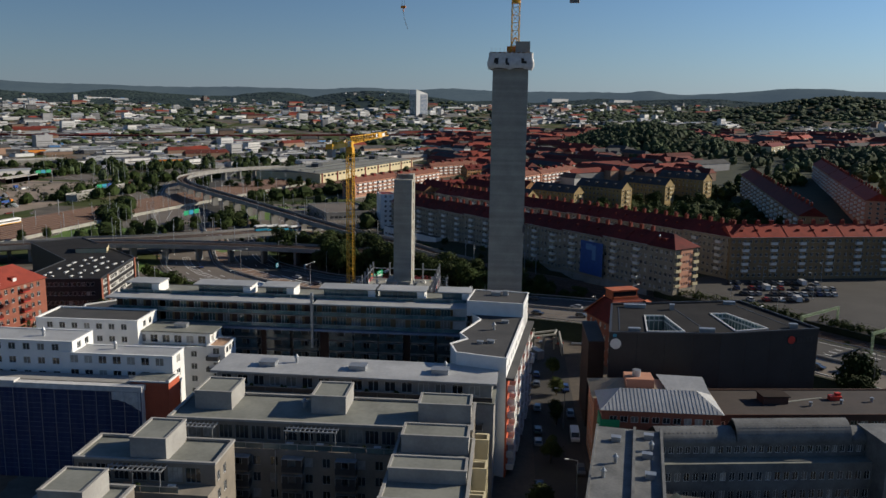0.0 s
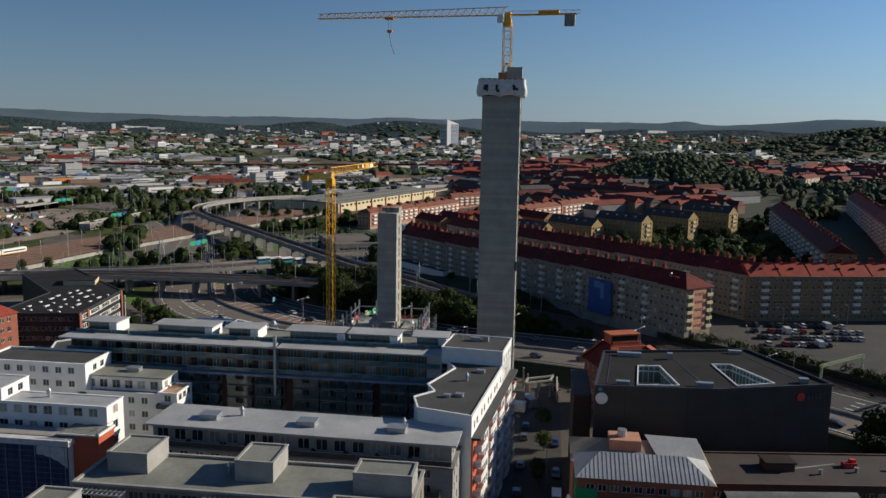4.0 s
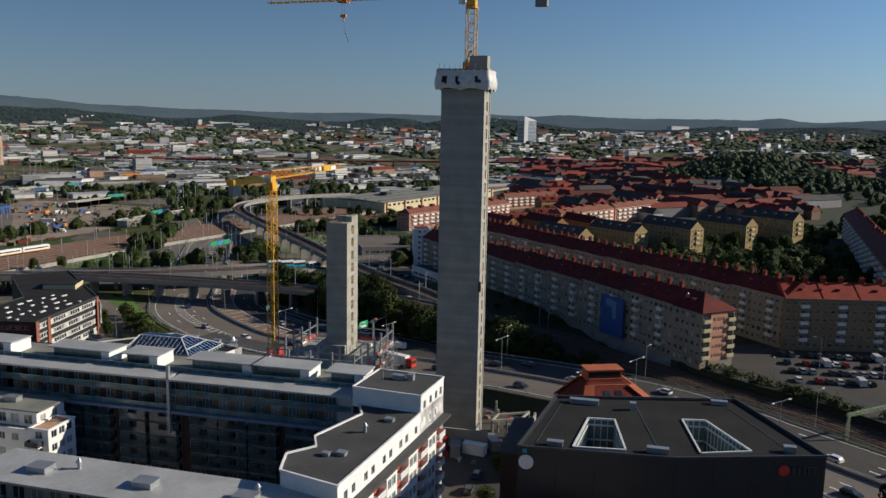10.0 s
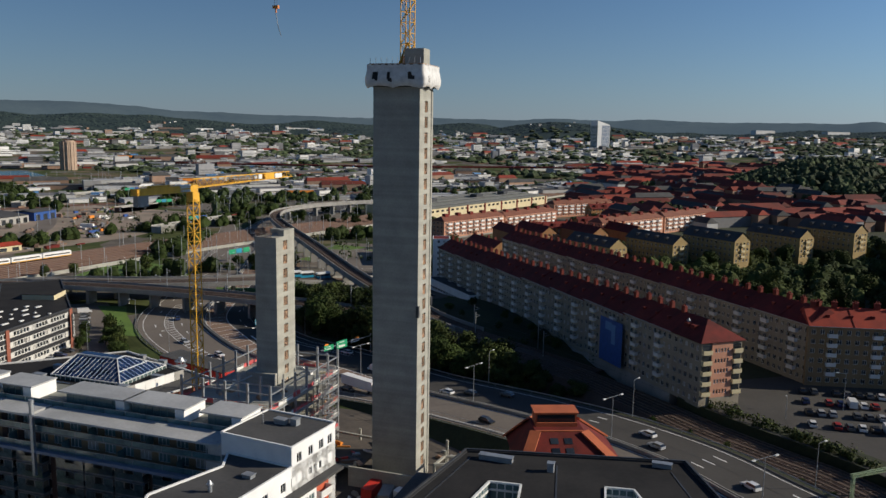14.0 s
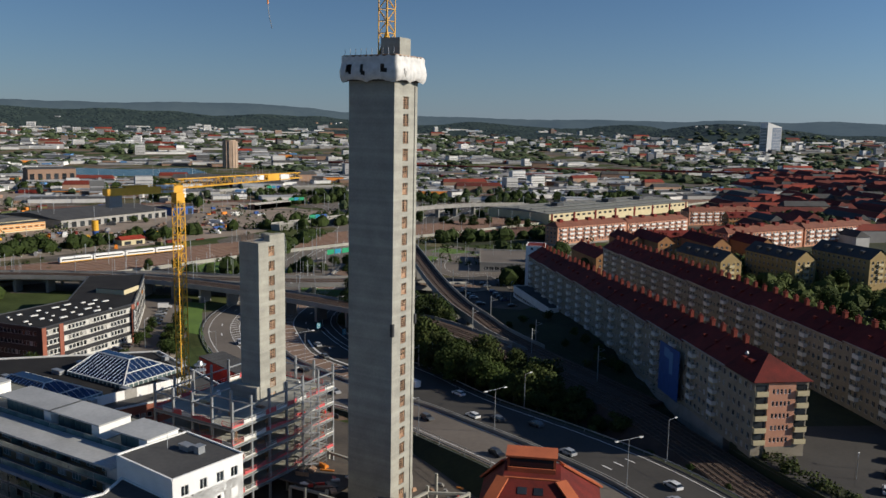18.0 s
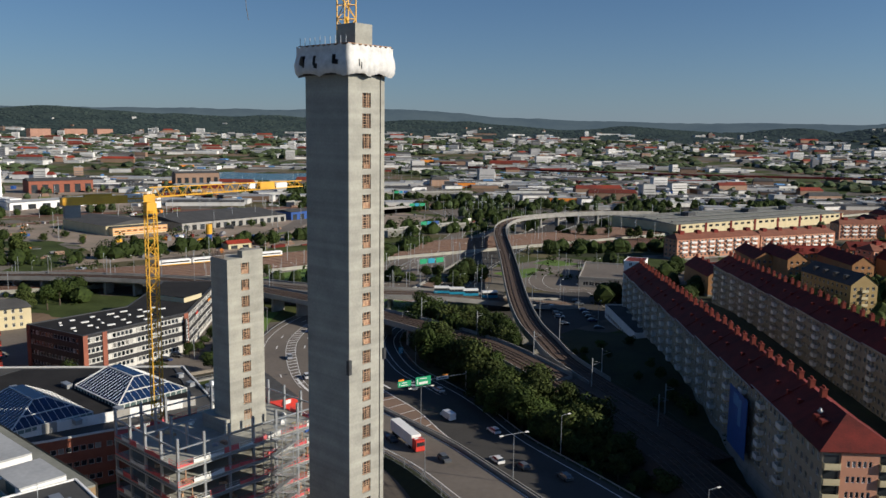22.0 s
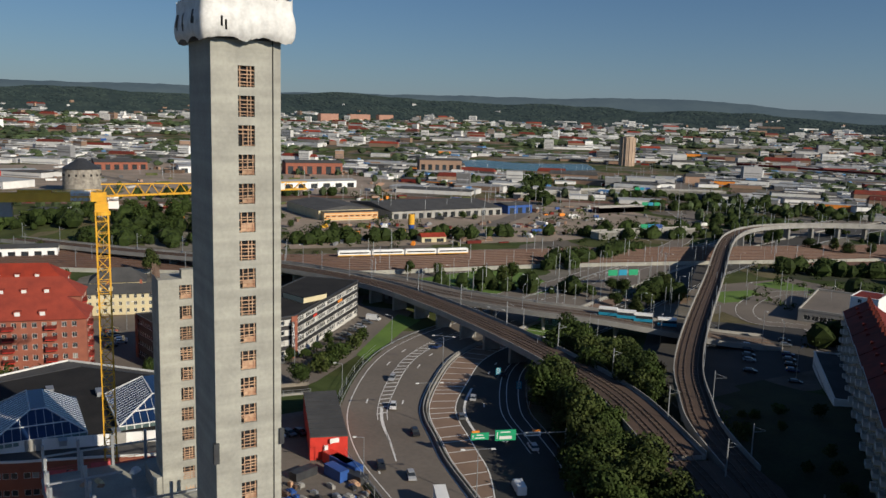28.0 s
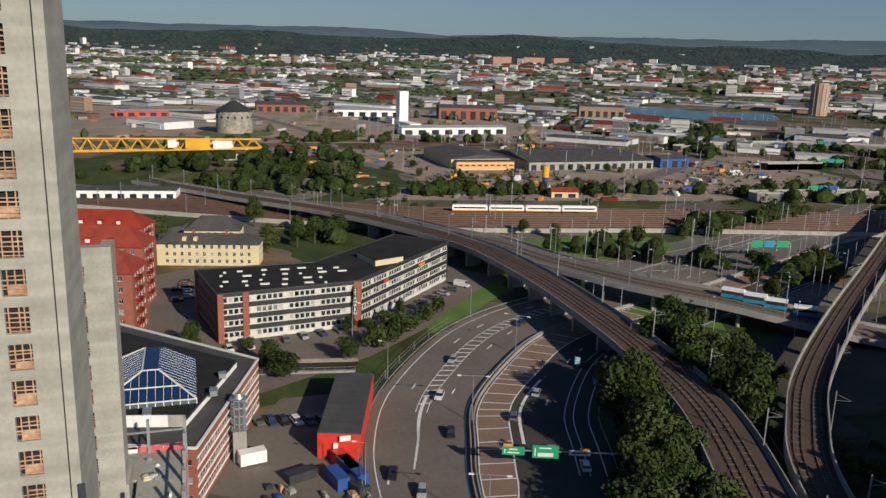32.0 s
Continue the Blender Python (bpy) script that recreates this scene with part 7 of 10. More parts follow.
# ---- trees ----
def tree_data(seed, h, r, leaves, material):
    """Trunk with limbs, and a crown of leaf sprays in uneven lobes."""
    rnd = random.Random(seed)
    t = Mesh()
    t.cyl(0, 0, 0, h * 0.55, 0.035 * h, 0.018 * h, k=8)
    lobes = []
    for i in range(13):
        a, f = rnd.uniform(0, 2 * math.pi), rnd.uniform(0.35, 0.9)
        q = r * rnd.uniform(0.25, 0.75) * (1.15 - f * 0.55)
        c = Vector((q * math.cos(a), q * math.sin(a), h * f))
        lobes.append((c, r * rnd.uniform(0.34, 0.55)))
        t.bar((0, 0, h * rnd.uniform(0.25, 0.5)), c, 0.014 * h)
    lobes.append((Vector((0, 0, h * 0.82)), r * 0.45))
    m = Mesh()
    for i in range(leaves):
        c, lr = rnd.choice(lobes)
        d = Vector((rnd.gauss(0, 1), rnd.gauss(0, 1), rnd.gauss(0, 0.85))).normalized()
        p = c + d * lr * rnd.uniform(0.62, 1.08)
        s = rnd.uniform(0.2, 0.42) * (r / 4) ** 0.5
        u = Vector((rnd.gauss(0, 1), rnd.gauss(0, 1), rnd.gauss(0, 1))).normalized()
        w = (d + 0.6 * u).normalized()
        e1 = w.orthogonal().normalized()
        e2 = w.cross(e1)
        n = len(m.v)
        m.v += [tuple(p + e1 * s), tuple(p + e2 * s * 0.8), tuple(p - e1 * s + w * s * 0.3), tuple(p - e2 * s * 0.8)]
        m.f.append((n, n + 1, n + 2, n + 3))
    return t.data("trunk", M["bark"]), m.data("crown", M[material])


TREES = [tree_data(10 + i, 10, 4.2, 2200, "leaf" if i % 3 else "leaf2") for i in range(6)]
BUSH = [tree_data(30 + i, 3.2, 2.2, 600, "leaf2" if i % 2 else "leaf") for i in range(3)]


def tree(x, y, z=None, s=1.0, k=0, rz=0.0, bush=False, label=None, group=""):
    tr, cr = (BUSH if bush else TREES)[k % (3 if bush else 6)]
    t = new("shrub" if bush else "tree", tr)
    z = terrain(x, y) - 0.1 if z is None else z
    t.matrix_basis = Matrix.Translation((x, y, z)) @ Matrix.Rotation(rz, 4, "Z") @ Matrix.Diagonal((s, s, s * (0.9 + 0.25 * math.sin(x)), 1))
    tagged(t, label or ("low leafy shrub growing on rough grass" if bush else "broadleaf tree with a full dark green crown"), "shrub" if bush else "tree", group)
    part("crown", cr, None, t)
    return t


def near_line(x, y, line, gap):
    return any((p.x - x) ** 2 + (p.y - y) ** 2 < gap * gap for p in line[0][::3])


def plant():
    rnd = random.Random(21)
    n = 0
    for i in range(3000):
        x, y = rnd.uniform(-125, 30), rnd.uniform(70, 150)
        if near_line(x, y, HW, 27.5 if x < -50 else 22) or near_line(x, y, RB, 8.0) or near_line(x, y, VIA, 9):
            continue
        d = min((p.x - x) ** 2 + (p.y - y) ** 2 for p in HW[0][::3]) ** 0.5
        e = min((p.x - x) ** 2 + (p.y - y) ** 2 for p in RB[0][::3]) ** 0.5
        if d > 62 or (y > 118 and x > -40) or (e > 30 and x > 6) or (x > 12 and e > 24):
            continue
        if any((x - a) ** 2 + (y - b) ** 2 < 13 for a, b in done):
            continue
        done.append((x, y))
        tree(x, y, None, rnd.uniform(0.95, 1.4) if x < 0 else rnd.uniform(0.7, 1.0), rnd.randrange(6), rnd.uniform(0, 6), group="trees beside the motorway")
        n += 1
        if n > 150:
            break
    # by the office, the yard and along the streets
    for x, y, s in ((-121, 38, 1.05), (-128, 56, 0.95), (-124, 35, 0.8), (-143, 16, 0.75), (-148, 60, 0.6), (-152, 66, 0.55), (-158, 72, 0.55), (-163, 78, 0.5), (-141, 31, 0.5), (-146, 70, 0.6), (-138, 66, 0.5), (-249, 46, 1.1), (-262, 66, 1.1), (-256, 58, 1.0), (-300, 44, 1.2), (-270, -12, 1.2), (-276, 4, 1.1),
                    (-140, 12, 0.8), (-133, 2, 0.7), (-128, -6, 0.8), (-142, -8, 0.7), (-268, 78, 1.0), (6.1, -80, 0.7), (9.6, -37, 0.6), (8.5, -58, 0.6), (3.4, -103, 0.75), (9.5, -20, 0.6), (88.5, -36, 1.5), (92, -30, 1.2), (85, -42, 1.2), (96, -48, 1.3),
                    (-410, 92, 1.9), (-425, 80, 1.7), (-402, 104, 1.6), (-440, 70, 1.6), (-455, 60, 1.5), (-470, 40, 1.4), (-418, 60, 1.5), (-395, 70, 1.2), (-460, 20, 1.3), (-480, 0, 1.2), (-390, 40, 1.0), (-372, 150, 0.9), (-400, 175, 0.8),
                    (-225, 190, 0.9), (-232, 200, 1.0), (-220, 202, 0.9), (-262, 160, 0.7), (-255, 172, 0.7), (-190, 214, 0.9), (-182, 226, 1.0), (-176, 236, 0.9), (-196, 232, 1.0), (-165, 226, 1.0), (-172, 214, 0.9), (-150, 205, 0.9), (-135, 168, 0.6), (-180, 250, 1.0), (-190, 262, 1.0)):
        tree(x, y, None, s, int(abs(x)) % 6, x)
    for i in range(45):                                     # inner courts of the housing rows
        x, y = rnd.uniform(52, 150), rnd.uniform(160, 330)
        if (x - 86) * 0.785 + (y - 92) * 0.62 < 24:
            continue
        tree(x, y, None, rnd.uniform(0.9, 1.35), rnd.randrange(6), rnd.uniform(0, 6), group="trees in the housing courts")
    for i in range(14):
        u = rnd.uniform(0, 1)
        tree(-290 + 160 * u + rnd.uniform(-6, 6), 420 + 60 * u + rnd.uniform(-8, 8), None, rnd.uniform(0.8, 1.2), rnd.randrange(6), rnd.uniform(0, 6), group="trees along the main line")
    for i in range(60):
        x, y = rnd.uniform(-110, 20), rnd.uniform(100, 175)
        if near_line(x, y, HW, 26) or near_line(x, y, RB, 8) or near_line(x, y, VIA, 8) or x > 70 - (y - 60):
            continue
        tree(x, y, None, rnd.uniform(0.6, 1.2), rnd.randrange(3), rnd.uniform(0, 6), True)
    for i in range(24):
        x, y = rnd.uniform(-480, -345), rnd.uniform(-10, 330)
        tree(x, y, None, rnd.uniform(0.8, 1.6), rnd.randrange(3), rnd.uniform(0, 6), True)
    for x, y, k_ in ((-136, 65, 1.1), (-140, 69, 1.3), (-143, 72, 1.2), (-147, 75, 1.4), (-152, 80, 1.1), (-157, 85, 1.0), (-162, 90, 0.9), (-148, -20, 1.7), (-143, -15, 1.6), (-139, -10, 1.5), (-144, -4, 1.4), (-152, -24, 1.8), (-147, -30, 1.7), (-141, 3, 1.3), (-150, -36, 1.6), (-146, -11, 1.5)):
        tree(x, y, None, k_ * 1.5, int(-x) % 3, x, True)
    for p, s in list(zip(*HW))[::3]:
        q = p + s * (inner(p.x) + rnd.uniform(2.2, 4.5))
        if -30 < q.x < 120:
            tree(q.x, q.y, p.z - 1.2, rnd.uniform(0.35, 0.6), rnd.randrange(3), rnd.uniform(0, 6), True)


done = []
plant()


def undergrowth():
    rnd = random.Random(77)
    m = Mesh()
    n = 0
    while n < 420:
        x, y = rnd.uniform(-125, 30), rnd.uniform(70, 150)
        n += 1
        if near_line(x, y, HW, 26.5 if x < -50 else 21) or near_line(x, y, RB, 8.5) or near_line(x, y, VIA, 8) or (y > 122 and x > -40):
            continue
        h = rnd.uniform(1.5, 4.5)
        sprays(m, x, y, terrain(x, y) - 0.3, h, h * 0.62, rnd, 90, 0.32)
    for p, s in list(zip(*RB))[::1]:                        # weeds along the railway
        for k in range(2):
            o = rnd.choice((-1, 1)) * rnd.uniform(15, 18) if p.x > 10 else 0
            if o:
                q = p + s * o
                h = rnd.uniform(0.6, 1.8)
                sprays(m, q.x, q.y, terrain(q.x, q.y) - 0.1, h, h * 0.8, rnd, 36, 0.2)
    edge = [(53, 66.5), (66.4, 53.4), (83, 40.5), (96, 29.5), (124, -3), (156, -43)]
    for (ax, ay), (bx, by) in zip(edge, edge[1:]):          # hedge along the railway wall
        for k in range(int(math.hypot(bx - ax, by - ay) / 0.9)):
            f = rnd.random()
            h = rnd.uniform(1.4, 3.4)
            sprays(m, ax + (bx - ax) * f + rnd.uniform(0.5, 3), ay + (by - ay) * f + rnd.uniform(0.5, 3), 5.9, h, h * 0.6, rnd, 70, 0.26)
    wood = Mesh()
    for i in range(900):                                    # closed tree cover of the courts
        x, y = rnd.uniform(-10, 200), rnd.uniform(120, 345)
        d = (x - 86) * 0.785 + (y - 92) * 0.62
        e = (x - 86) * -0.62 + (y - 92) * 0.785
        if d < 20 or e < 12 or e > 262 or x > 136 + (y - 150) * 0.14 or any(-3 < (x - a) * 0.651 + (y - b) * 0.759 < 15 and -4 < (x - a) * -0.759 + (y - b) * 0.651 < 39 for a, b in ((6.4, 269.7), (37.3, 287), (68.3, 289.9), (102.5, 324.3), (131.3, 338.9))):
            continue
        h = rnd.uniform(5, 12) if d < 130 else rnd.uniform(3, 9)
        blob(wood, x, y, terrain(x, y) - 0.5, h * 0.38, h * 0.8, rnd)
        sprays(wood, x, y, terrain(x, y) - 0.5, h, h * 0.45, rnd, 130, 0.42)
    for i in range(260):                                    # trees along and beyond the street
        x, y = rnd.uniform(235, 420), rnd.uniform(180, 560)
        if 183 + (y - 232) * 0.25 < x < 222 + (y - 232) * 0.25 + 14:
            continue
        h = rnd.uniform(7, 13)
        blob(wood, x, y, terrain(x, y) - 0.5, h * 0.4, h * 0.85, rnd)
        sprays(wood, x, y, terrain(x, y) - 0.5, h, h * 0.45, rnd, 60, 0.7)
    solo("court_trees", wood, M["leaf2"], "dense leafy trees between the housing rows", "trees", "stuff")
    solo("undergrowth", m, M["leaf2"], "dense undergrowth and weeds beside the railway", "bushes", "stuff")


undergrowth()


# ---- housing rows ----
ROW = Vector((-0.62, 0.785, 0)).normalized()
ROWA = math.atan2(ROW.y, ROW.x) - math.pi / 2


def row_house(wall, roof, far=False):
    """A six-storey stretch of a housing row, 25 m long and 13 m deep, ridge along it."""
    t = thing("row_house", label="six-storey rendered row house with a dark red roof and balconies", category="apartment building", group="housing rows")
    m = Mesh()
    vs = [1.2 + i * 2.85 for i in range(6)]
    pl = facade(m, (0, 25, 0), (0, -1), 25, 18, [0.9 + i * 2.45 for i in range(10)], vs, 1.25, 1.4)
    if far:
        window_strips(t, pl, 1.25, 1.4, 6)
    else:
        put_windows(t, pl, 1.25, 1.4)
    m.quad((13, 0, 0), (13, 25, 0), (13, 25, 18), (13, 0, 18)).quad((0, 0, 0), (13, 0, 0), (13, 0, 18), (0, 0, 18)).quad((13, 25, 0), (0, 25, 0), (0, 25, 18), (13, 25, 18))
    part("wall", m, M[wall], t)
    part("plinth", Mesh().box(0.1, 0.02, -6, 12.9, 24.98, 0), M["concrete_d"], t)
    r = Mesh()
    o = 0.55
    r.quad((-o, 25, 17.9), (-o, 0, 17.9), (6.5, 0, 22.4), (6.5, 25, 22.4)).quad((13 + o, 0, 17.9), (13 + o, 25, 17.9), (6.5, 25, 22.4), (6.5, 0, 22.4))
    r.quad((-o, 0, 17.9), (-o, 25, 17.9), (-o, 25, 17.7), (-o, 0, 17.7)).quad((-o, 0, 17.7), (0, 0, 17.7), (0, 25, 17.7), (-o, 25, 17.7)).quad((-o, 0, 17.9), (13 + o, 0, 17.9), (6.5, 0, 22.4)).quad((13 + o, 25, 17.9), (-o, 25, 17.9), (6.5, 25, 22.4))
    part("roof", r, M[roof], t)
    for y in (0.15, 12.4):
        part("roof_seam", Mesh().bar((-0.5, y, 18.0), (6.5, y, 22.5), 0.16), M["redmetal"], t)
    part("gutter", Mesh().bar((-0.62, 0, 17.85), (-0.62, 25, 17.85), 0.16), M["steel"], t)
    bal = WIN.setdefault("row_balcony", balcony_data(2.7, 1.2, slab="cream", glass="frame"))
    for u in (4.6, 17.0):
        if far:
            st = Mesh()
            for v in vs[1:]:
                st.box(-1.2, u, v - 0.72, 0, u + 2.7, v - 0.6).box(-1.2, u, v - 0.6, -1.12, u + 2.7, v + 0.45).box(-1.2, u, v - 0.6, 0, u + 0.06, v + 0.45).box(-1.2, u + 2.64, v - 0.6, 0, u + 2.7, v + 0.45)
            part("balcony_stack", st, M["frame"], t, "pale balconies one above another")
            continue
        for v in vs[1:]:
            place("balcony", bal, t, Matrix.Translation((0, u + 2.6, v - 0.6)) @ Matrix.Rotation(-math.pi / 2, 4, "Z"))
    for y in (3.5, 9.5, 15.5, 21.5):
        part("chimney", Mesh().box(6.0, y, 21.6, 7.0, y + 1.5, 23.8).box(5.9, y - 0.1, 23.8, 7.1, y + 1.6, 24.0).cyl(6.5, y + 0.4, 24.0, 24.5, 0.22, k=8).cyl(6.5, y + 1.1, 24.0, 24.5, 0.22, k=8), M["chimney"], t, "red brick chimney")
    for y in (6, 12, 18.5):
        part("roof_hatch", Mesh().box(2.6, y, 19.6, 3.6, y + 0.9, 20.8), M["redmetal"], t)
    return t


def street_range(label, wall, roof):
    """A 60 m range with its front along the street."""
    t = thing("street_range", label=label, category="apartment building", group="street ranges")
    m = Mesh()
    window_strips(t, facade(m, (0, 60, 0), (0, -1), 60, 17, [1.2 + i * 2.95 for i in range(20)], [1.2 + i * 2.7 for i in range(6)], 1.4, 1.4), 1.4, 1.4, 6)
    window_strips(t, facade(m, (0, 0, 0), (1, 0), 13, 17, [1.6, 5.6, 9.6], [1.2 + i * 2.7 for i in range(6)], 1.4, 1.4), 1.4, 1.4, 6)
    m.quad((13, 0, 0), (13, 60, 0), (13, 60, 17), (13, 0, 17)).quad((13, 60, 0), (0, 60, 0), (0, 60, 17), (13, 60, 17))
    part("wall", m, M[wall], t)
    part("plinth", Mesh().box(0.1, 0.05, -5, 12.9, 59.95, 0), M["concrete_d"], t)
    r = Mesh().quad((-.6, 60, 16.9), (-.6, 0, 16.9), (6.5, 0, 21.4), (6.5, 60, 21.4)).quad((13.6, 0, 16.9), (13.6, 60, 16.9), (6.5, 60, 21.4), (6.5, 0, 21.4))
    r.quad((-.6, 0, 16.9), (13.6, 0, 16.9), (6.5, 0, 21.4)).quad((13.6, 60, 16.9), (-.6, 60, 16.9), (6.5, 60, 21.4))
    part("roof", r, M[roof], t)
    for y in (6, 17, 28, 39, 50):
        part("chimney", Mesh().box(5.9, y, 20.6, 7.1, y + 1.6, 23).cyl(6.5, y + 0.8, 23, 23.5, 0.25, k=6), M["chimney"], t, "red brick chimney")
    for y in (3.5, 18.2, 33, 47.8):
        bs = Mesh()
        for k in range(1, 6):
            bs.box(-1.2, y, 0.6 + k * 2.7, 0, y + 4.2, 1.75 + k * 2.7)
        part("balcony_stack", bs, M["white"], t, "pale balconies one above another")
    return t


def build_rows():
    a = row_house("grey", "redmetal")
    b = row_house("grey", "redmetal", True)
    a.matrix_basis = Matrix.Translation(Vector((58.2, 59.5, 6)) + ROW * 13) @ Matrix.Rotation(ROWA, 4, "Z")
    base = Vector((58.2, 59.5, 6))
    for i in range(1, 8):
        p = base + ROW * (13 + 25 * i)
        p.z = max(1.0, 6 - 0.75 * i)
        if i < 4:
            copy_thing(a, Matrix.Translation(p) @ Matrix.Rotation(ROWA, 4, "Z"))
        else:
            copy_thing(b, Matrix.Translation(p) @ Matrix.Rotation(ROWA, 4, "Z"))
    c = row_house("ochre", "redtile", True)
    b2 = Vector((87.5, 93, 6))
    b.matrix_basis = Matrix.Translation(b2) @ Matrix.Rotation(ROWA, 4, "Z")
    for i in range(1, 9):
        p = b2 + ROW * (25 * i)
        p.z = max(2.0, 6 - 0.5 * i)
        copy_thing(b, Matrix.Translation(p) @ Matrix.Rotation(ROWA, 4, "Z"))
    cr = math.atan2(0.2, 0.98)
    for i in range(4):                                      # cross range facing the car park
        p = Vector((88 + i * 25 * math.cos(cr) - 1, 92.5 + i * 25 * math.sin(cr), 6))
        mm = (Matrix.Translation(p) @ Matrix.Rotation(cr + math.pi / 2, 4, "Z") @ Matrix.Rotation(math.pi, 4, "Z") @ Matrix.Translation((0, 0, 0)) @ Matrix.Rotation(math.pi, 4, "Z") @ Matrix.Translation((0, -25, 0)))
        if i == 0:
            c.matrix_basis = mm
        else:
            copy_thing(c, mm)
    ra = street_range("six-storey ochre street range with a dark red roof", "ochre", "redmetal")
    ra.matrix_basis = pose(136, 158, 8, 0, 0, -8.7)
    for i in range(1, 4):
        copy_thing(ra, pose(136 + i * 9.1, 158 + i * 59.4, 8, 0, 0, -8.7))
    rb = street_range("six-storey pink rendered street range with a red roof", "pinkbrick", "redtile")
    rb.matrix_basis = pose(198, 232, 8, 0, 0, -14)
    for i in range(1, 5):
        copy_thing(rb, pose(198 + i * 15, 232 + i * 60, 8, 0, 0, -14))
    street_range("pale six-storey block with long white balconies", "cream", "redmetal").matrix_basis = pose(350, 855, 9, 0, 0, 148)
    copy_thing(rb, pose(455, 1110, 8, 0, 0, 148))
    copy_thing(rb, pose(495, 1170, 8, 0, 0, 148))
    # end house with the salmon gable
    t = thing("gable_house", 58.2, 59.5, 6, math.degrees(ROWA), "end house with salmon brick gable, white balconies and hipped red roof", "apartment building", "housing rows")
    m = Mesh()
    vs = [1.2 + i * 2.85 for i in range(6)]
    put_windows(t, facade(m, (0, 13, 0), (0, -1), 13, 18, [0.9 + i * 2.45 for i in range(5)], vs, 1.25, 1.4), 1.25, 1.4)
    m.quad((13, 0, 0), (13, 13, 0), (13, 13, 18), (13, 0, 18)).quad((0, 0, 0), (3.2, 0, 0), (3.2, 0, 18), (0, 0, 18)).quad((9.8, 0, 0), (13, 0, 0), (13, 0, 18), (9.8, 0, 18)).quad((3.2, -0.3, 0), (9.8, -0.3, 0), (9.8, -0.3, 2.6), (3.2, -0.3, 2.6))
    part("wall", m, M["grey"], t)
    m = Mesh()
    put_windows(t, facade(m, (3.2, -0.3, 2.6), (1, 0), 6.6, 15.3, [1.0 + i * 0.95 for i in range(5)], [1.0 + i * 2.85 for i in range(5)], 0.6, 1.15), 0.6, 1.15, bars=0)
    m.quad((3.2, 0, 2.6), (3.2, -0.3, 2.6), (3.2, -0.3, 17.9), (3.2, 0, 17.9)).quad((9.8, -0.3, 2.6), (9.8, 0, 2.6), (9.8, 0, 17.9), (9.8, -0.3, 17.9))
    part("gable_brick", m, M["pinkbrick"], t, "salmon brick gable front")
    bal = balcony_data(2.9, 0.95, h=1.0, slab="cream", glass="cream")
    for x in (0.1, 9.9):
        for v in vs[1:]:
            place("balcony", bal, t, Matrix.Translation((x, 0, v - 0.6)))
            part("recess", Mesh().box(x + 0.2, -0.04, v - 0.55, x + 2.8, 0.02, v + 1.6), M["glass"], t)
    r = Mesh()
    o = 0.8
    q = [(-o, -o, 17.95), (13 + o, -o, 17.95), (13 + o, 13, 17.95), (-o, 13, 17.95)]
    r.quad(q[0], q[1], (6.5, 6.5, 22.6)).quad(q[3], q[0], (6.5, 6.5, 22.6), (6.5, 13, 22.6)).quad(q[1], q[2], (6.5, 13, 22.6), (6.5, 6.5, 22.6)).quad(*[(x, y, z - 0.12) for x, y, z in q[::-1]])
    part("roof", r, M["redmetal"], t)
    vent(t, 3.6, 11, 20.2)
    part("dormer", Mesh().box(2.2, 6.5, 19.4, 4.2, 8.2, 21.0), M["redmetal"], t)
    part("dormer", Mesh().box(2.2, 9.4, 19.4, 4.2, 11.2, 21.0), M["redmetal"], t)
    # blue banner on the long side of the row
    p = base + ROW * 36.2
    bn = thing("wall_banner", p.x, p.y, 6, math.degrees(ROWA), "large blue banner with a pale shape on the row's wall", "banner")
    part("cloth", Mesh().box(-1.7, 0, 0.6, -1.6, 13.2, 14.6), M["blue"], bn)
    part("pale_shape", Mesh().box(-1.75, 4, 7, -1.7, 6.2, 13.2).box(-1.75, 6.2, 11, -1.7, 10, 13.6), M["paleblue"], bn, "pale blue shape on the banner")
    # street ranges and single houses behind
    hs = thing("small_house", 0, 0, 6, 0, "three-storey house with ochre gable and dark roof", "house", "gabled houses")
    m = Mesh()
    window_strips(hs, facade(m, (0, 0, 0), (1, 0), 12, 12.2, [1.2, 4.0, 6.8, 9.4], [1.0 + i * 2.9 for i in range(4)], 1.3, 1.4), 1.3, 1.4, 4)
    window_strips(hs, facade(m, (0, 36, 0), (0, -1), 36, 12.2, [1.2 + i * 3.1 for i in range(11)], [1.0 + i * 2.9 for i in range(4)], 1.3, 1.4), 1.3, 1.4, 4)
    m.quad((12, 0, 0), (12, 36, 0), (12, 36, 12.2), (12, 0, 12.2)).quad((12, 36, 0), (0, 36, 0), (0, 36, 12.2), (12, 36, 12.2)).quad((0, 0, 12.2), (12, 0, 12.2), (6, 0, 16.4)).quad((12, 36, 12.2), (0, 36, 12.2), (6, 36, 16.4))
    m.box(0.1, 0.1, -6, 11.9, 35.9, 0)
    part("wall", m, M["yellow_render"], hs)
    part("roof", Mesh().quad((-.5, 36.4, 11.9), (-.5, -.4, 11.9), (6, -.4, 16.6), (6, 36.4, 16.6)).quad((12.5, -.4, 11.9), (12.5, 36.4, 11.9), (6, 36.4, 16.6), (6, -.4, 16.6)), M["felt"], hs)
    for k in range(3):
        place("balcony", bal, hs, Matrix.Translation((4.5, 0, 3.4 + k * 2.9)))
    for k in range(4):
        part("dormer", Mesh().box(1.4, 6 + k * 7.2, 13.2, 3.2, 8 + k * 7.2, 15.2), M["steel_d"], hs)
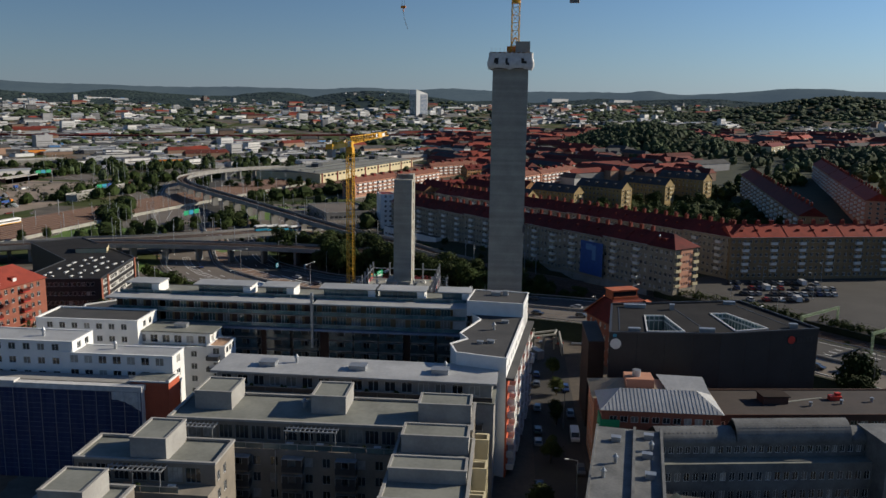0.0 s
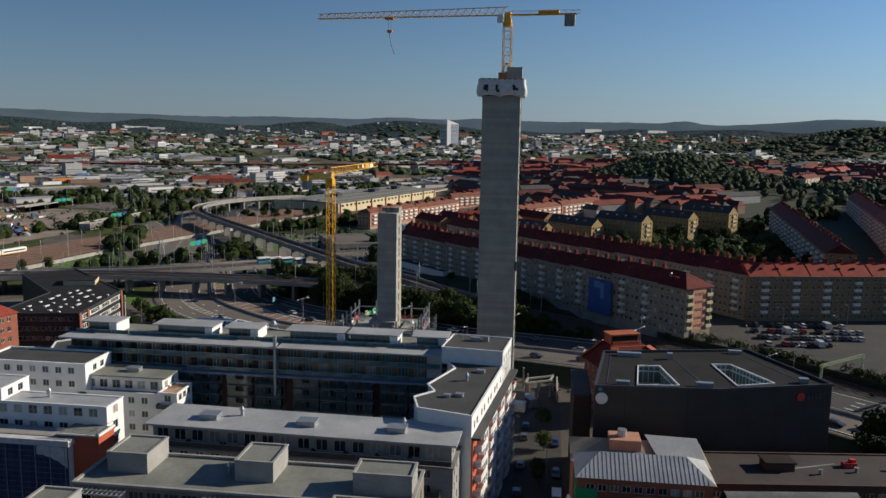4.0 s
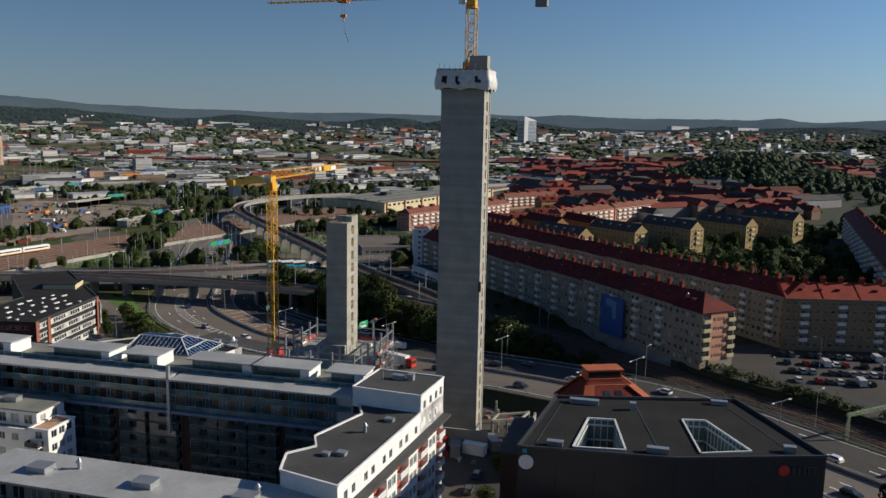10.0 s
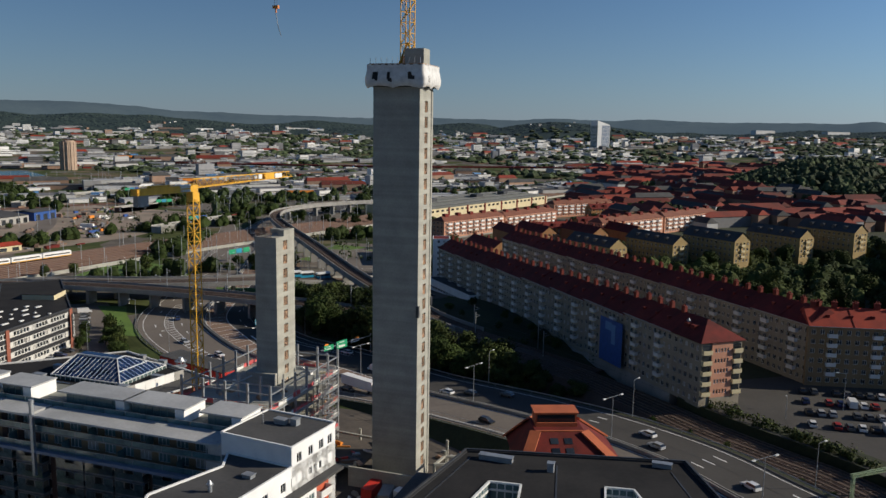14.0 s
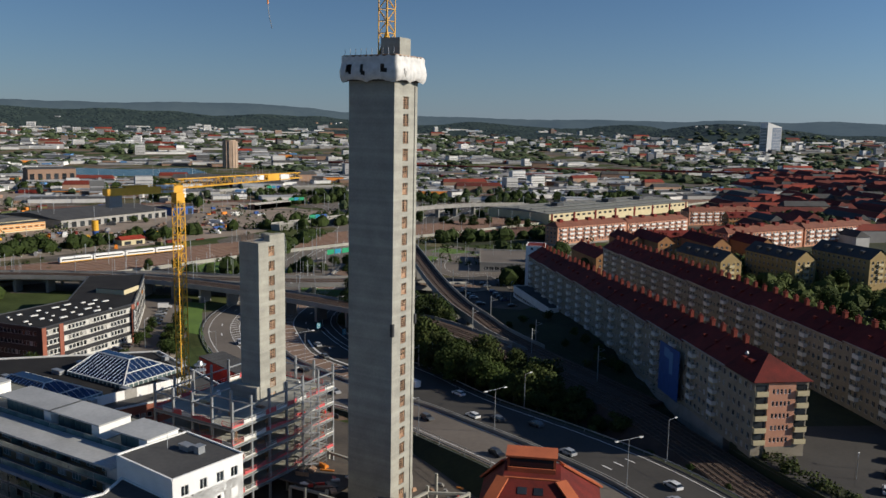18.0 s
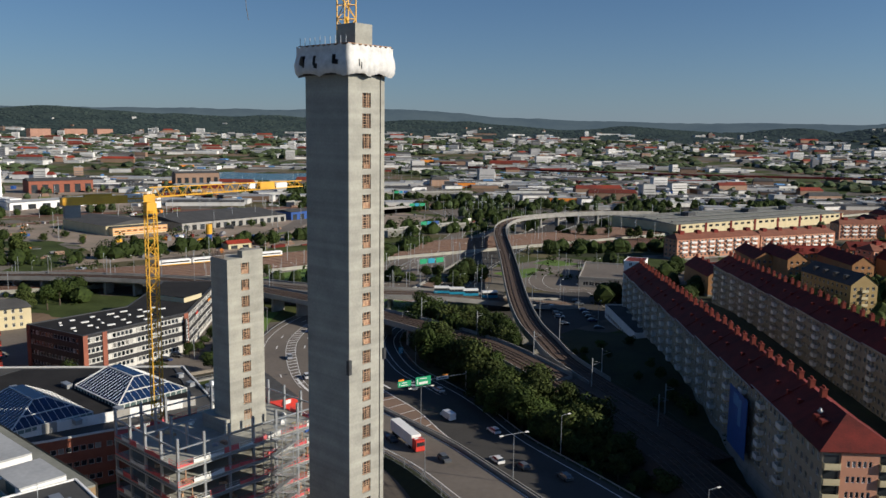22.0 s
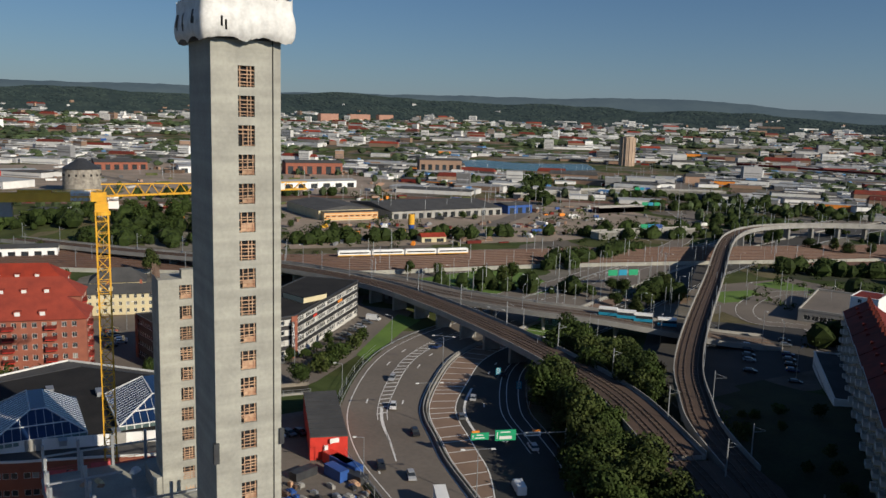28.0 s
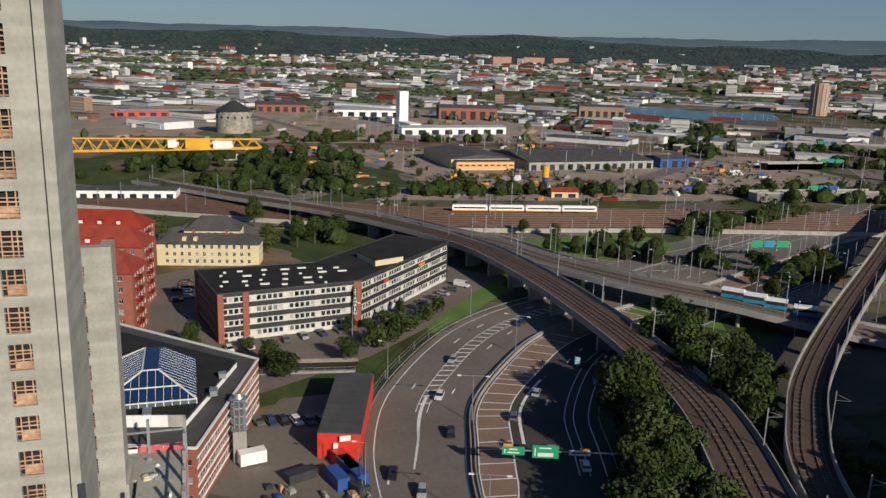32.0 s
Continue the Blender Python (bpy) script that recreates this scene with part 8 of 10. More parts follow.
    spots = [(6.4, 269.7, 6.1), (37.3, 287, 7.4), (68.3, 289.9, 10.5), (102.5, 324.3, 10.2), (131.3, 338.9, 13)]
    hs.matrix_basis = pose(*spots[0], 0, 0, 49.4)
    for s in spots[1:]:
        copy_thing(hs, pose(*s, 0, 0, 49.4))
    lr = thing("long_range", 0, 0, 0, 0, "long cream housing range with white balconies and a brown-red roof", "apartment building", "long ranges")
    m = Mesh()
    window_strips(lr, facade(m, (0, 0, 0), (1, 0), 70, 12, [1.2 + i * 3.05 for i in range(22)], [1.0 + i * 2.9 for i in range(4)], 1.5, 1.5), 1.5, 1.5, 4)
    window_strips(lr, facade(m, (0, 12, 0), (0, -1), 12, 12, [1.5, 5.0, 8.5], [1.0 + i * 2.9 for i in range(4)], 1.5, 1.5), 1.5, 1.5, 4)
    m.quad((70, 0, 0), (70, 12, 0), (70, 12, 12), (70, 0, 12)).quad((70, 12, 0), (0, 12, 0), (0, 12, 12), (70, 12, 12))
    part("wall", m, M["pinkbrick"], lr)
    part("plinth", Mesh().box(0.05, 0.05, -5, 69.95, 11.95, 0), M["concrete_d"], lr)
    hip_roof(lr, 70, 12, 12, 3.2, 3, "brownroof")
    for i in range(0, 9):
        part("balcony_stack", Mesh().box(3.4 + i * 7.4, -1.4, 3.4, 7.6 + i * 7.4, 0, 4.5).box(3.4 + i * 7.4, -1.4, 6.3, 7.6 + i * 7.4, 0, 7.4).box(3.4 + i * 7.4, -1.4, 9.2, 7.6 + i * 7.4, 0, 10.3), M["white"], lr, "white balconies one above another")
    for i in range(5):
        part("roof_hatch", Mesh().box(6 + i * 14, 4.4, 14.2, 9.5 + i * 14, 7.6, 16.6), M["redmetal"], lr, "wine-red stair head on the ridge")
    lr.matrix_basis = pose(-126, 388, 1, 0, 0, 67)
    for x, y, r_ in ((-98, 453, 67), (-14, 386, 60), (22, 448, 60), (-84, 575, 50)):
        copy_thing(lr, pose(x, y, terrain(x, y), 0, 0, r_))
    ch = thing("court_house", 0, 0, 0, 0, "three-storey orange-brown house with a wine-red gabled roof", "apartment building", "court houses")
    m = Mesh()
    window_strips(ch, facade(m, (0, 0, 0), (1, 0), 38, 9, [1.2 + i * 3.05 for i in range(12)], [1.0 + i * 2.9 for i in range(3)], 1.5, 1.5), 1.5, 1.5, 3)
    window_strips(ch, facade(m, (0, 11, 0), (0, -1), 11, 9, [1.5, 4.6, 7.7], [1.0 + i * 2.9 for i in range(3)], 1.5, 1.5), 1.5, 1.5, 3)
    m.quad((38, 0, 0), (38, 11, 0), (38, 11, 9), (38, 0, 9)).quad((38, 11, 0), (0, 11, 0), (0, 11, 9), (38, 11, 9))
    m.quad((0, 11, 9), (0, 0, 9), (0, 5.5, 13)).quad((38, 0, 9), (38, 11, 9), (38, 5.5, 13))
    part("wall", m, M["terracotta"], ch)
    part("plinth", Mesh().box(0.05, 0.05, -5, 37.95, 10.95, 0), M["concrete_d"], ch)
    part("roof", Mesh().quad((-.3, -.6, 8.7), (38.3, -.6, 8.7), (38.3, 5.5, 13.2), (-.3, 5.5, 13.2)).quad((38.3, 11.6, 8.7), (-.3, 11.6, 8.7), (-.3, 5.5, 13.2), (38.3, 5.5, 13.2)), M["redmetal"], ch)
    for i in range(4):
        part("dormer", Mesh().box(4 + i * 9, 0.8, 9.9, 6.4 + i * 9, 3.4, 12.0), M["redmetal"], ch)
        part("chimney", Mesh().box(8 + i * 9, 5.0, 12.4, 9.4 + i * 9, 6.0, 14.6), M["chimney"], ch, "red brick chimney")
    ch.matrix_basis = pose(-54, 296, terrain(-54, 296), 0, 0, 132)
    for x, y, r_ in ((-60, 372, 128), (-40, 364, 132), (-6, 356, 132), (-34, 418, 40), (-70, 404, 40), (16, 372, 132), (-46, 548, 40)):
        copy_thing(ch, pose(x, y, terrain(x, y), 0, 0, r_))


build_rows()
bw = block("white_end_house", "tall narrow white house at the row's end", 0, 0, 9, 13, 21, "white", "redmetal", 7, sides="SW", parapet=0.2, rz=0)
bw.matrix_basis = pose(-82.5, 242, 0, 0, 0, 20)
bl = block("low_hall", "low pale hall beside the car park", 0, 0, 11, 50, 5.2, "white", "felt", 1, sides="W", parapet=0.3, win=(2.4, 1.4), pitch=3.2, category="hall")
bl.matrix_basis = pose(-43, 180.4, 0, 0, 0, 42.6)
pd = block("parking_deck", "flat concrete parking deck", 0, 0, 34, 50, 4.5, "concrete_d", "asphalt_l", 1, sides="SW", parapet=0.9, win=(2.6, 2.0), pitch=3.0, category="car park")
pd.matrix_basis = pose(-122, 268, 0, 0, 0, 28)


# ---- brick works with roof pyramids ----
def build_brick_works():
    t = thing("brick_works", label="brick works with white window bands and blue glass roof pyramids", category="office building")
    poly = [(-79, -31), (-74.5, -19), (-71.5, -8), (-63.2, 17.2), (-103.4, 30.8), (-139, -5), (-124, -40)]
    m = Mesh()
    for i, (a, b) in enumerate(zip(poly, poly[1:] + poly[:1])):
        d = Vector((b[0] - a[0], b[1] - a[1], 0))
        ln = d.length
        if i < 4:
            n = int((ln - 0.8) / 1.5)
            pl = facade(m, (*a, 0), d, ln, 12, [0.5 + k * 1.5 for k in range(n)], [1.6, 5.1, 8.6], 1.2, 1.25)
            put_windows(t, pl, 1.2, 1.25, bars=0)
            u = d.normalized()
            nr = Vector((u.y, -u.x, 0))
            for z in (0.9, 4.4, 7.9) if i == 3 else ():
                p0, p1 = Vector((*a, z)) + nr * 0.04, Vector((*b, z)) + nr * 0.04
                part("white_band", Mesh().quad(p0, p1, p1 + Vector((0, 0, 0.65)), p0 + Vector((0, 0, 0.65))), M["white"], t)
                part("white_band", Mesh().quad(p0 + Vector((0, 0, 2.0)), p1 + Vector((0, 0, 2.0)), p1 + Vector((0, 0, 2.4)), p0 + Vector((0, 0, 2.4))), M["white"], t)
        else:
            m.quad((*a, 0), (*b, 0), (*b, 12), (*a, 12))
    part("wall", m, M["brick"], t)
    part("roof", Mesh().quad(*[(x, y, 11.9) for x, y in poly]), M["felt"], t)
    e = Mesh()
    for a, b in zip(poly, poly[1:] + poly[:1]):
        e.bar((*a, 12.1), (*b, 12.1), 0.4)
    part("roof_edge", e, M["frame"], t)
    cl = [(-85, -33), (-81, -24), (-72.6, 15.5), (-100, 26), (-128, -3), (-118, -36)]
    c = Mesh()
    for a, b in zip(cl, cl[1:] + cl[:1]):
        c.quad((*a, 11.9), (*b, 11.9), (*b, 13.3), (*a, 13.3))
    part("clerestory", c, M["white"], t, "white clerestory wall")
    for a, b in zip(cl[:2], cl[1:3]):
        d = Vector((b[0] - a[0], b[1] - a[1], 0))
        n = max(2, round(d.length / 3.1))
        u = d.normalized()
        nr = Vector((u.y, -u.x, 0))
        for k in range(n):
            p, q = Vector((*a, 0)) + d * (k / n) + u * 0.03, Vector((*a, 0)) + d * ((k + 1) / n) - u * 0.03
            e = [p + nr * 0.32, q + nr * 0.32, q + nr * 0.08, p + nr * 0.08]
            part("clerestory_panel", Mesh().prism([(v.x, v.y) for v in e], 12.0, 14.3), M["greige" if k % 5 == 2 else "white"], t, "pale wall panel above the lower roof")
    part("upper_roof", Mesh().quad(*[(x, y, 13.28) for x, y in cl]), M["hall_felt"], t)
    e = Mesh()
    for a, b in zip(cl, cl[1:] + cl[:1]):
        e.bar((*a, 13.3), (*b, 13.3), 0.3)
    part("upper_edge", e, M["steel_d"], t)
    for y0 in (-0.5, -24.5):
        x0, x1, y1 = -101.5, -79.5, y0 + 18
        p = thing("roof_pyramid")
        p.parent = t
        tx0, tx1, ty0, ty1, zt = -100, -87, y0 + 8.0, y0 + 11.0, 17.8
        zb = 14.2
        part("glazing", Mesh().quad((x0, y0, zb), (x1, y0, zb), (tx1, ty0, zt), (tx0, ty0, zt)).quad((x1, y0, zb), (x1, y1, zb), (tx1, ty1, zt), (tx1, ty0, zt)).quad((x1, y1, zb), (x0, y1, zb), (tx0, ty1, zt), (tx1, ty1, zt)).quad((x0, y1, zb), (x0, y0, zb), (tx0, ty0, zt), (tx0, ty1, zt)).quad((tx0, ty0, zt), (tx1, ty0, zt), (tx1, ty1, zt), (tx0, ty1, zt)), M["skyglass"], p, "blue tinted glass slopes")
        b = Mesh()
        for i in range(17):                                  # bars run straight up the slopes and end at the hips
            x = x0 + (x1 - x0) * i / 16
            f = 1.0 if tx0 <= x <= tx1 else ((x - x0) / (tx0 - x0) if x < tx0 else (x1 - x) / (x1 - tx1))
            for ya, yb in ((y0, ty0), (y1, ty1)):
                b.bar((x, ya, zb + 0.03), (x, ya + (yb - ya) * f, zb + (zt - zb) * f + 0.03), 0.12 if i in (0, 16) else 0.05)
        for i in range(13):
            y = y0 + (y1 - y0) * i / 12
            f = 1.0 if ty0 <= y <= ty1 else ((y - y0) / (ty0 - y0) if y < ty0 else (y1 - y) / (y1 - ty1))
            b.bar((x1, y, zb + 0.03), (x1 + (tx1 - x1) * f, y, zb + (zt - zb) * f + 0.03), 0.07)
        for f in (0.0, 0.45, 1.0):
            xa, xb = x1 + (tx1 - x1) * f, x0 + (tx0 - x0) * f
            ya, yb, z = y0 + (ty0 - y0) * f, y1 + (ty1 - y1) * f, zb + (zt - zb) * f + 0.04
            b.bar((xa, ya, z), (xa, yb, z), 0.2)
            if f in (0.0, 1.0):
                b.bar((xb, ya, z), (xa, ya, z), 0.22)
        for p0, p1 in (((x0, y0), (tx0, ty0)), ((x1, y0), (tx1, ty0)), ((x1, y1), (tx1, ty1))):
            b.bar((*p0, zb + 0.05), (*p1, zt + 0.05), 0.25)
        part("glazing_bar", b, M["frame"], p, "white glazing bars")
        part("base_wall", Mesh().box(x0 + .1, y0 + .1, 13.28, x1 - .1, y1 - .1, zb - 0.02), M["blueglass"], p)
        f = Mesh()
        for i in range(13):
            y = y0 + (y1 - y0) * i / 12
            f.box(x1 - 0.1, y - 0.08, 13.28, x1 + 0.04, y + 0.08, zb + 0.05)
        for i in range(15):
            x = x0 + (x1 - x0) * i / 14
            f.box(x - 0.08, y0 - 0.04, 13.28, x + 0.08, y0 + 0.1, zb + 0.05)
        part("base_mullion", f, M["frame"], p)
    for x, y, s in ((-78, -12, 2), (-79, -2, 2.6), (-77, 8, 3), (-84, 20, 2), (-92, 22, 1.4), (-88, -28, 2), (-106, -2, 3.4), (-107, 6, 2.6), (-112, -12, 3)):
        roof_box(t, x, y, 13.3, s, 1.4, 1.0, "roof_unit", "steel")
    st = thing("fire_stair", label="", category="")
    st.parent = t
    st.location = (-80.5, 25.3, 0)
    part("shaft", Mesh().box(-1.3, -1.3, 0, 1.3, 1.3, 6.5), M["concrete_d"], st)
    cage = Mesh()
    for i in range(8):
        a = i * math.pi / 4
        cage.bar((1.3 * math.cos(a), 1.3 * math.sin(a), 6.5), (1.3 * math.cos(a), 1.3 * math.sin(a), 13.2), 0.1)
    for z in (6.6, 8.2, 9.9, 11.6, 13.1):
        cage.cyl(0, 0, z, z + 0.12, 1.7, k=16)
    part("stair_cage", cage, M["steel"], st, "round galvanised stair cage")
    part("cap", Mesh().cyl(0, 0, 13.2, 14.2, 1.0, 0.6), M["steel"], st)


build_brick_works()


# ---- frame under construction ----
def build_frame():
    t = thing("frame_building", label="unfinished steel and concrete frame with red safety nets", category="building under construction")
    x0, x1, y0, y1 = -49.5, -26.8, -16.4, 16.0
    levels = (4.8, 8.4, 12.0, 15.6, 19.2)
    for z in levels:
        s = Mesh().box(x0, y0, z - 0.3, x1, -0.8, z).box(x0, -0.8, z - 0.3, -41.0, 9.2, z).box(-33.8, -0.8, z - 0.3, x1, 9.2, z).box(x0, 9.2, z - 0.3, x1, y1, z)
        part("slab", s, M["concrete"], t, "grey floor slab")
    ys = [float(v) for v in np.linspace(y0 + 0.2, y1 - 0.2, 7)]
    xs = [float(v) for v in np.linspace(x0 + 0.2, x1 - 0.2, 5)]
    col = Mesh().box(-0.22, -0.22, 0, 0.22, 0.22, 24.6).data("column", M["steel"])
    short = Mesh().box(-0.18, -0.18, 0, 0.18, 0.18, 19.0).data("column", M["steel"])
    for x in xs:
        for y in ys:
            if -42 < x < -33 and -2 < y < 9.6:
                continue
            edge = x in (xs[0], xs[-1]) or y in (ys[0], ys[-1])
            place("column", col if edge or y < -10 else short, t, Matrix.Translation((x, y, 0)))
    for x in (xs[0], xs[2], xs[-1]):
        part("beam", Mesh().bar((x, ys[0], 22.6), (x, ys[2] if x == xs[2] else ys[-1], 22.6), 0.26), M["steel"], t)
    for y in (ys[0], ys[1], ys[-1]):
        part("beam", Mesh().bar((xs[0], y, 22.6), (xs[-1], y, 22.6), 0.26), M["steel"], t)
    for z in levels:
        part("edge_beam", Mesh().bar((xs[0], y0 - 0.1, z - 0.5), (xs[-1], y0 - 0.1, z - 0.5), 0.3).bar((x1 + 0.1, ys[0], z - 0.5), (x1 + 0.1, ys[-1], z - 0.5), 0.3), M["steel"], t)
    rnd = random.Random(4)
    for z in levels:
        sides = [((x0, y0), (x1, y0), 8), ((x1, y0), (x1, y1), 10)]
        if z > 19:
            sides += [((x1, y1), (x0, y1), 7), ((x0, y1), (x0, y0), 9)]
        for (ax, ay), (bx, by), n in sides:
            for i in range(n):
                f, g = i / n, (i + 0.95) / n
                p, q = Vector((ax + (bx - ax) * f, ay + (by - ay) * f, z)), Vector((ax + (bx - ax) * g, ay + (by - ay) * g, z))
                up = lambda h: Vector((0, 0, h))
                net = Mesh().bar(p + up(0.12), q + up(0.12), 0.05, 0.22).bar(p + up(1.05), q + up(1.05), 0.06).bar(p + up(0.6), q + up(0.6), 0.05).bar(p, p + up(1.15), 0.07)
                h0, h1 = rnd.uniform(0.25, 1.0), rnd.uniform(0.25, 1.0)
                if rnd.random() < 0.75:
                    net.quad(p + up(0.02), q + up(0.02), q + up(h1), p + up(h0))
                part("safety_net", net, M["net_red"] if rnd.random() < 0.72 else M["frame"], t, "red and white edge protection")
    m = Mesh()
    for z in levels[:-1]:                                    # props and stored boards between the floors
        for i in range(9):
            x, y = rnd.choice((rnd.uniform(x0 + 1, x1 - 1), x1 - rnd.uniform(0.8, 3))), rnd.choice((rnd.uniform(y0 + 1, -2), rnd.uniform(10, y1 - 1)))
            m.bar((x, y, z), (x, y, z + 3.2), 0.1).bar((x, y, z + 0.3), (x + rnd.uniform(-1.5, 1.5), y + rnd.uniform(-1.5, 1.5), z + 0.3), 0.4, 0.5)
    part("prop", m, M["wood"], t, "timber props and board piles between floors")
    # stair scaffold on the street side
    s = thing("stair_scaffold")
    s.parent = t
    fr = Mesh()
    for x in (-26.2, -23.8):
        for y in np.linspace(1.5, 9.5, 4):
            fr.bar((x, y, 0), (x, y, 22), 0.1)
    for z in np.arange(1.8, 22, 1.8):
        for x in (-26.2, -23.8):
            fr.bar((x, 1.5, z), (x, 9.5, z), 0.07).bar((x, 1.5, z + 0.9), (x, 9.5, z + 0.9), 0.05)
        for y in np.linspace(1.5, 9.5, 4):
            fr.bar((-26.2, y, z), (-23.8, y, z), 0.07)
    part("scaffold_tube", fr, M["steel"], s)
    for i, z in enumerate(np.arange(0, 19, 1.8)):
        a, b = (2.5, 8.5) if i % 2 else (8.5, 2.5)
        part("flight", Mesh().bar((-25, a, z), (-25, b, z + 1.8), 1.0, 0.12), M["steel"], s)
    # loose material on the top deck and round it
    for i in range(62):
        x, y = rnd.uniform(x0 + 2, x1 - 2), rnd.choice((rnd.uniform(10, y1 - 2), rnd.uniform(y0 + 2, -2)))
        z = 19.2
        if i > 36:
            x, y, z = rnd.uniform(-13, 3), rnd.uniform(-15, -6.5), 0.0
        elif i > 16:
            x, y, z = rnd.uniform(-22, 8), rnd.uniform(10, 27), 0.0
            if near_line(x, y, HW, 25) or (-11 < x < 1 and -1 < y < 9):
                continue
        sx, sy, h = rnd.uniform(0.4, 2.0), rnd.uniform(0.3, 1.1), rnd.uniform(0.25, 0.9)
        o = solo("crate", Mesh().box(-sx / 2, -sy / 2, 0, sx / 2, sy / 2, h * 0.6).box(-sx * 0.4, -sy * 0.35, h * 0.6, sx * 0.3, sy * 0.4, h), M[rnd.choice(("wood", "steel", "red", "white", "steel", "cream", "concrete_d"))], "loose crate of building material on site", "building material")
        o.matrix_basis = pose(x, y, z, 0, 0, rnd.uniform(0, 180))


build_frame()


# ---- building-site base of the tall core ----
def build_site():
    t = thing("podium_frame", label="low concrete posts and beams round the tall core", category="building under construction")
    rnd = random.Random(9)
    for x, y in ((4, 1), (7.5, 3), (11, 5), (4.5, 7), (8, 9.5), (12, 11), (3, 13), (-4, 14), (-13, -4), (-17, -6), (-22, -5), (-14, 12), (-20, 14), (-26, 13), (-28, 4)):
        h = rnd.uniform(3.5, 6.5)
        part("post", Mesh().box(x - 0.25, y - 0.25, 0, x + 0.25, y + 0.25, h), M["concrete"], t)
    for a, b in (((4, 1, 5), (11, 5, 5)), ((4.5, 7, 4.6), (12, 11, 4.6)), ((4, 1, 5), (4.5, 7, 4.8)), ((11, 5, 5), (12, 11, 4.7)), ((-13, -4, 4), (-22, -5, 4)), ((-14, 12, 4.4), (-26, 13, 4.4))):
        part("beam", Mesh().bar(a, b, 0.5), M["concrete"], t)
    part("wall", Mesh().box(-14, -5.5, 0, 4, -5.0, 4.5), M["concrete"], t)
    part("wall", Mesh().box(13, -2, 0, 13.5, 16, 3.0), M["concrete"], t)
    part("slab", Mesh().box(-30, -3, 3.6, -12, 11, 3.9), M["mud"], t)
    for i in range(26):                                     # boards, steel and boxes lying on the deck and beside the core
        x, y, z = (rnd.uniform(-25.5, -13), rnd.uniform(-2, 10), 3.9) if i < 16 else (rnd.uniform(3, 20), rnd.uniform(11, 24), 0.02)
        if z < 1 and near_line(x, y, HW, 17):
            continue
        c = ("wood", "steel", "red", "steel_d", "white", "wood", "rail", "orange")[i % 8]
        w, d, h = rnd.uniform(0.3, 0.9), rnd.uniform(0.8, 2.2), rnd.uniform(0.2, 0.9)
        b = Mesh()
        for k in range(3):
            b.box(-w + k * w * 0.7, -d + 0.1 * k, 0, -w + k * w * 0.7 + w * 0.6, d - 0.15 * k, h * (1 - 0.2 * k))
        o = solo("material_stack", b, M[c], "stack of boards or steel lying on the building site", "building material")
        o["group"] = "site material stacks"
        o.matrix_basis = pose(x, y, z, 0, 0, rnd.uniform(0, 180))
    for x, y, r, c in ((-7, -8.5, 0, "red"), (1.5, -9, 80, "white"), (-3, -10, 10, "concrete_d"), (5, -4, 30, "steel")):
        o = solo("site_container", Mesh().box(-1.2, -2.8, 0.1, 1.2, 2.8, 2.6).box(-1.25, -2.85, 2.6, 1.25, 2.85, 2.7), M[c], "small site container standing on bare ground", "container")
        o.matrix_basis = pose(x, y, 0, 0, 0, r)


build_site()


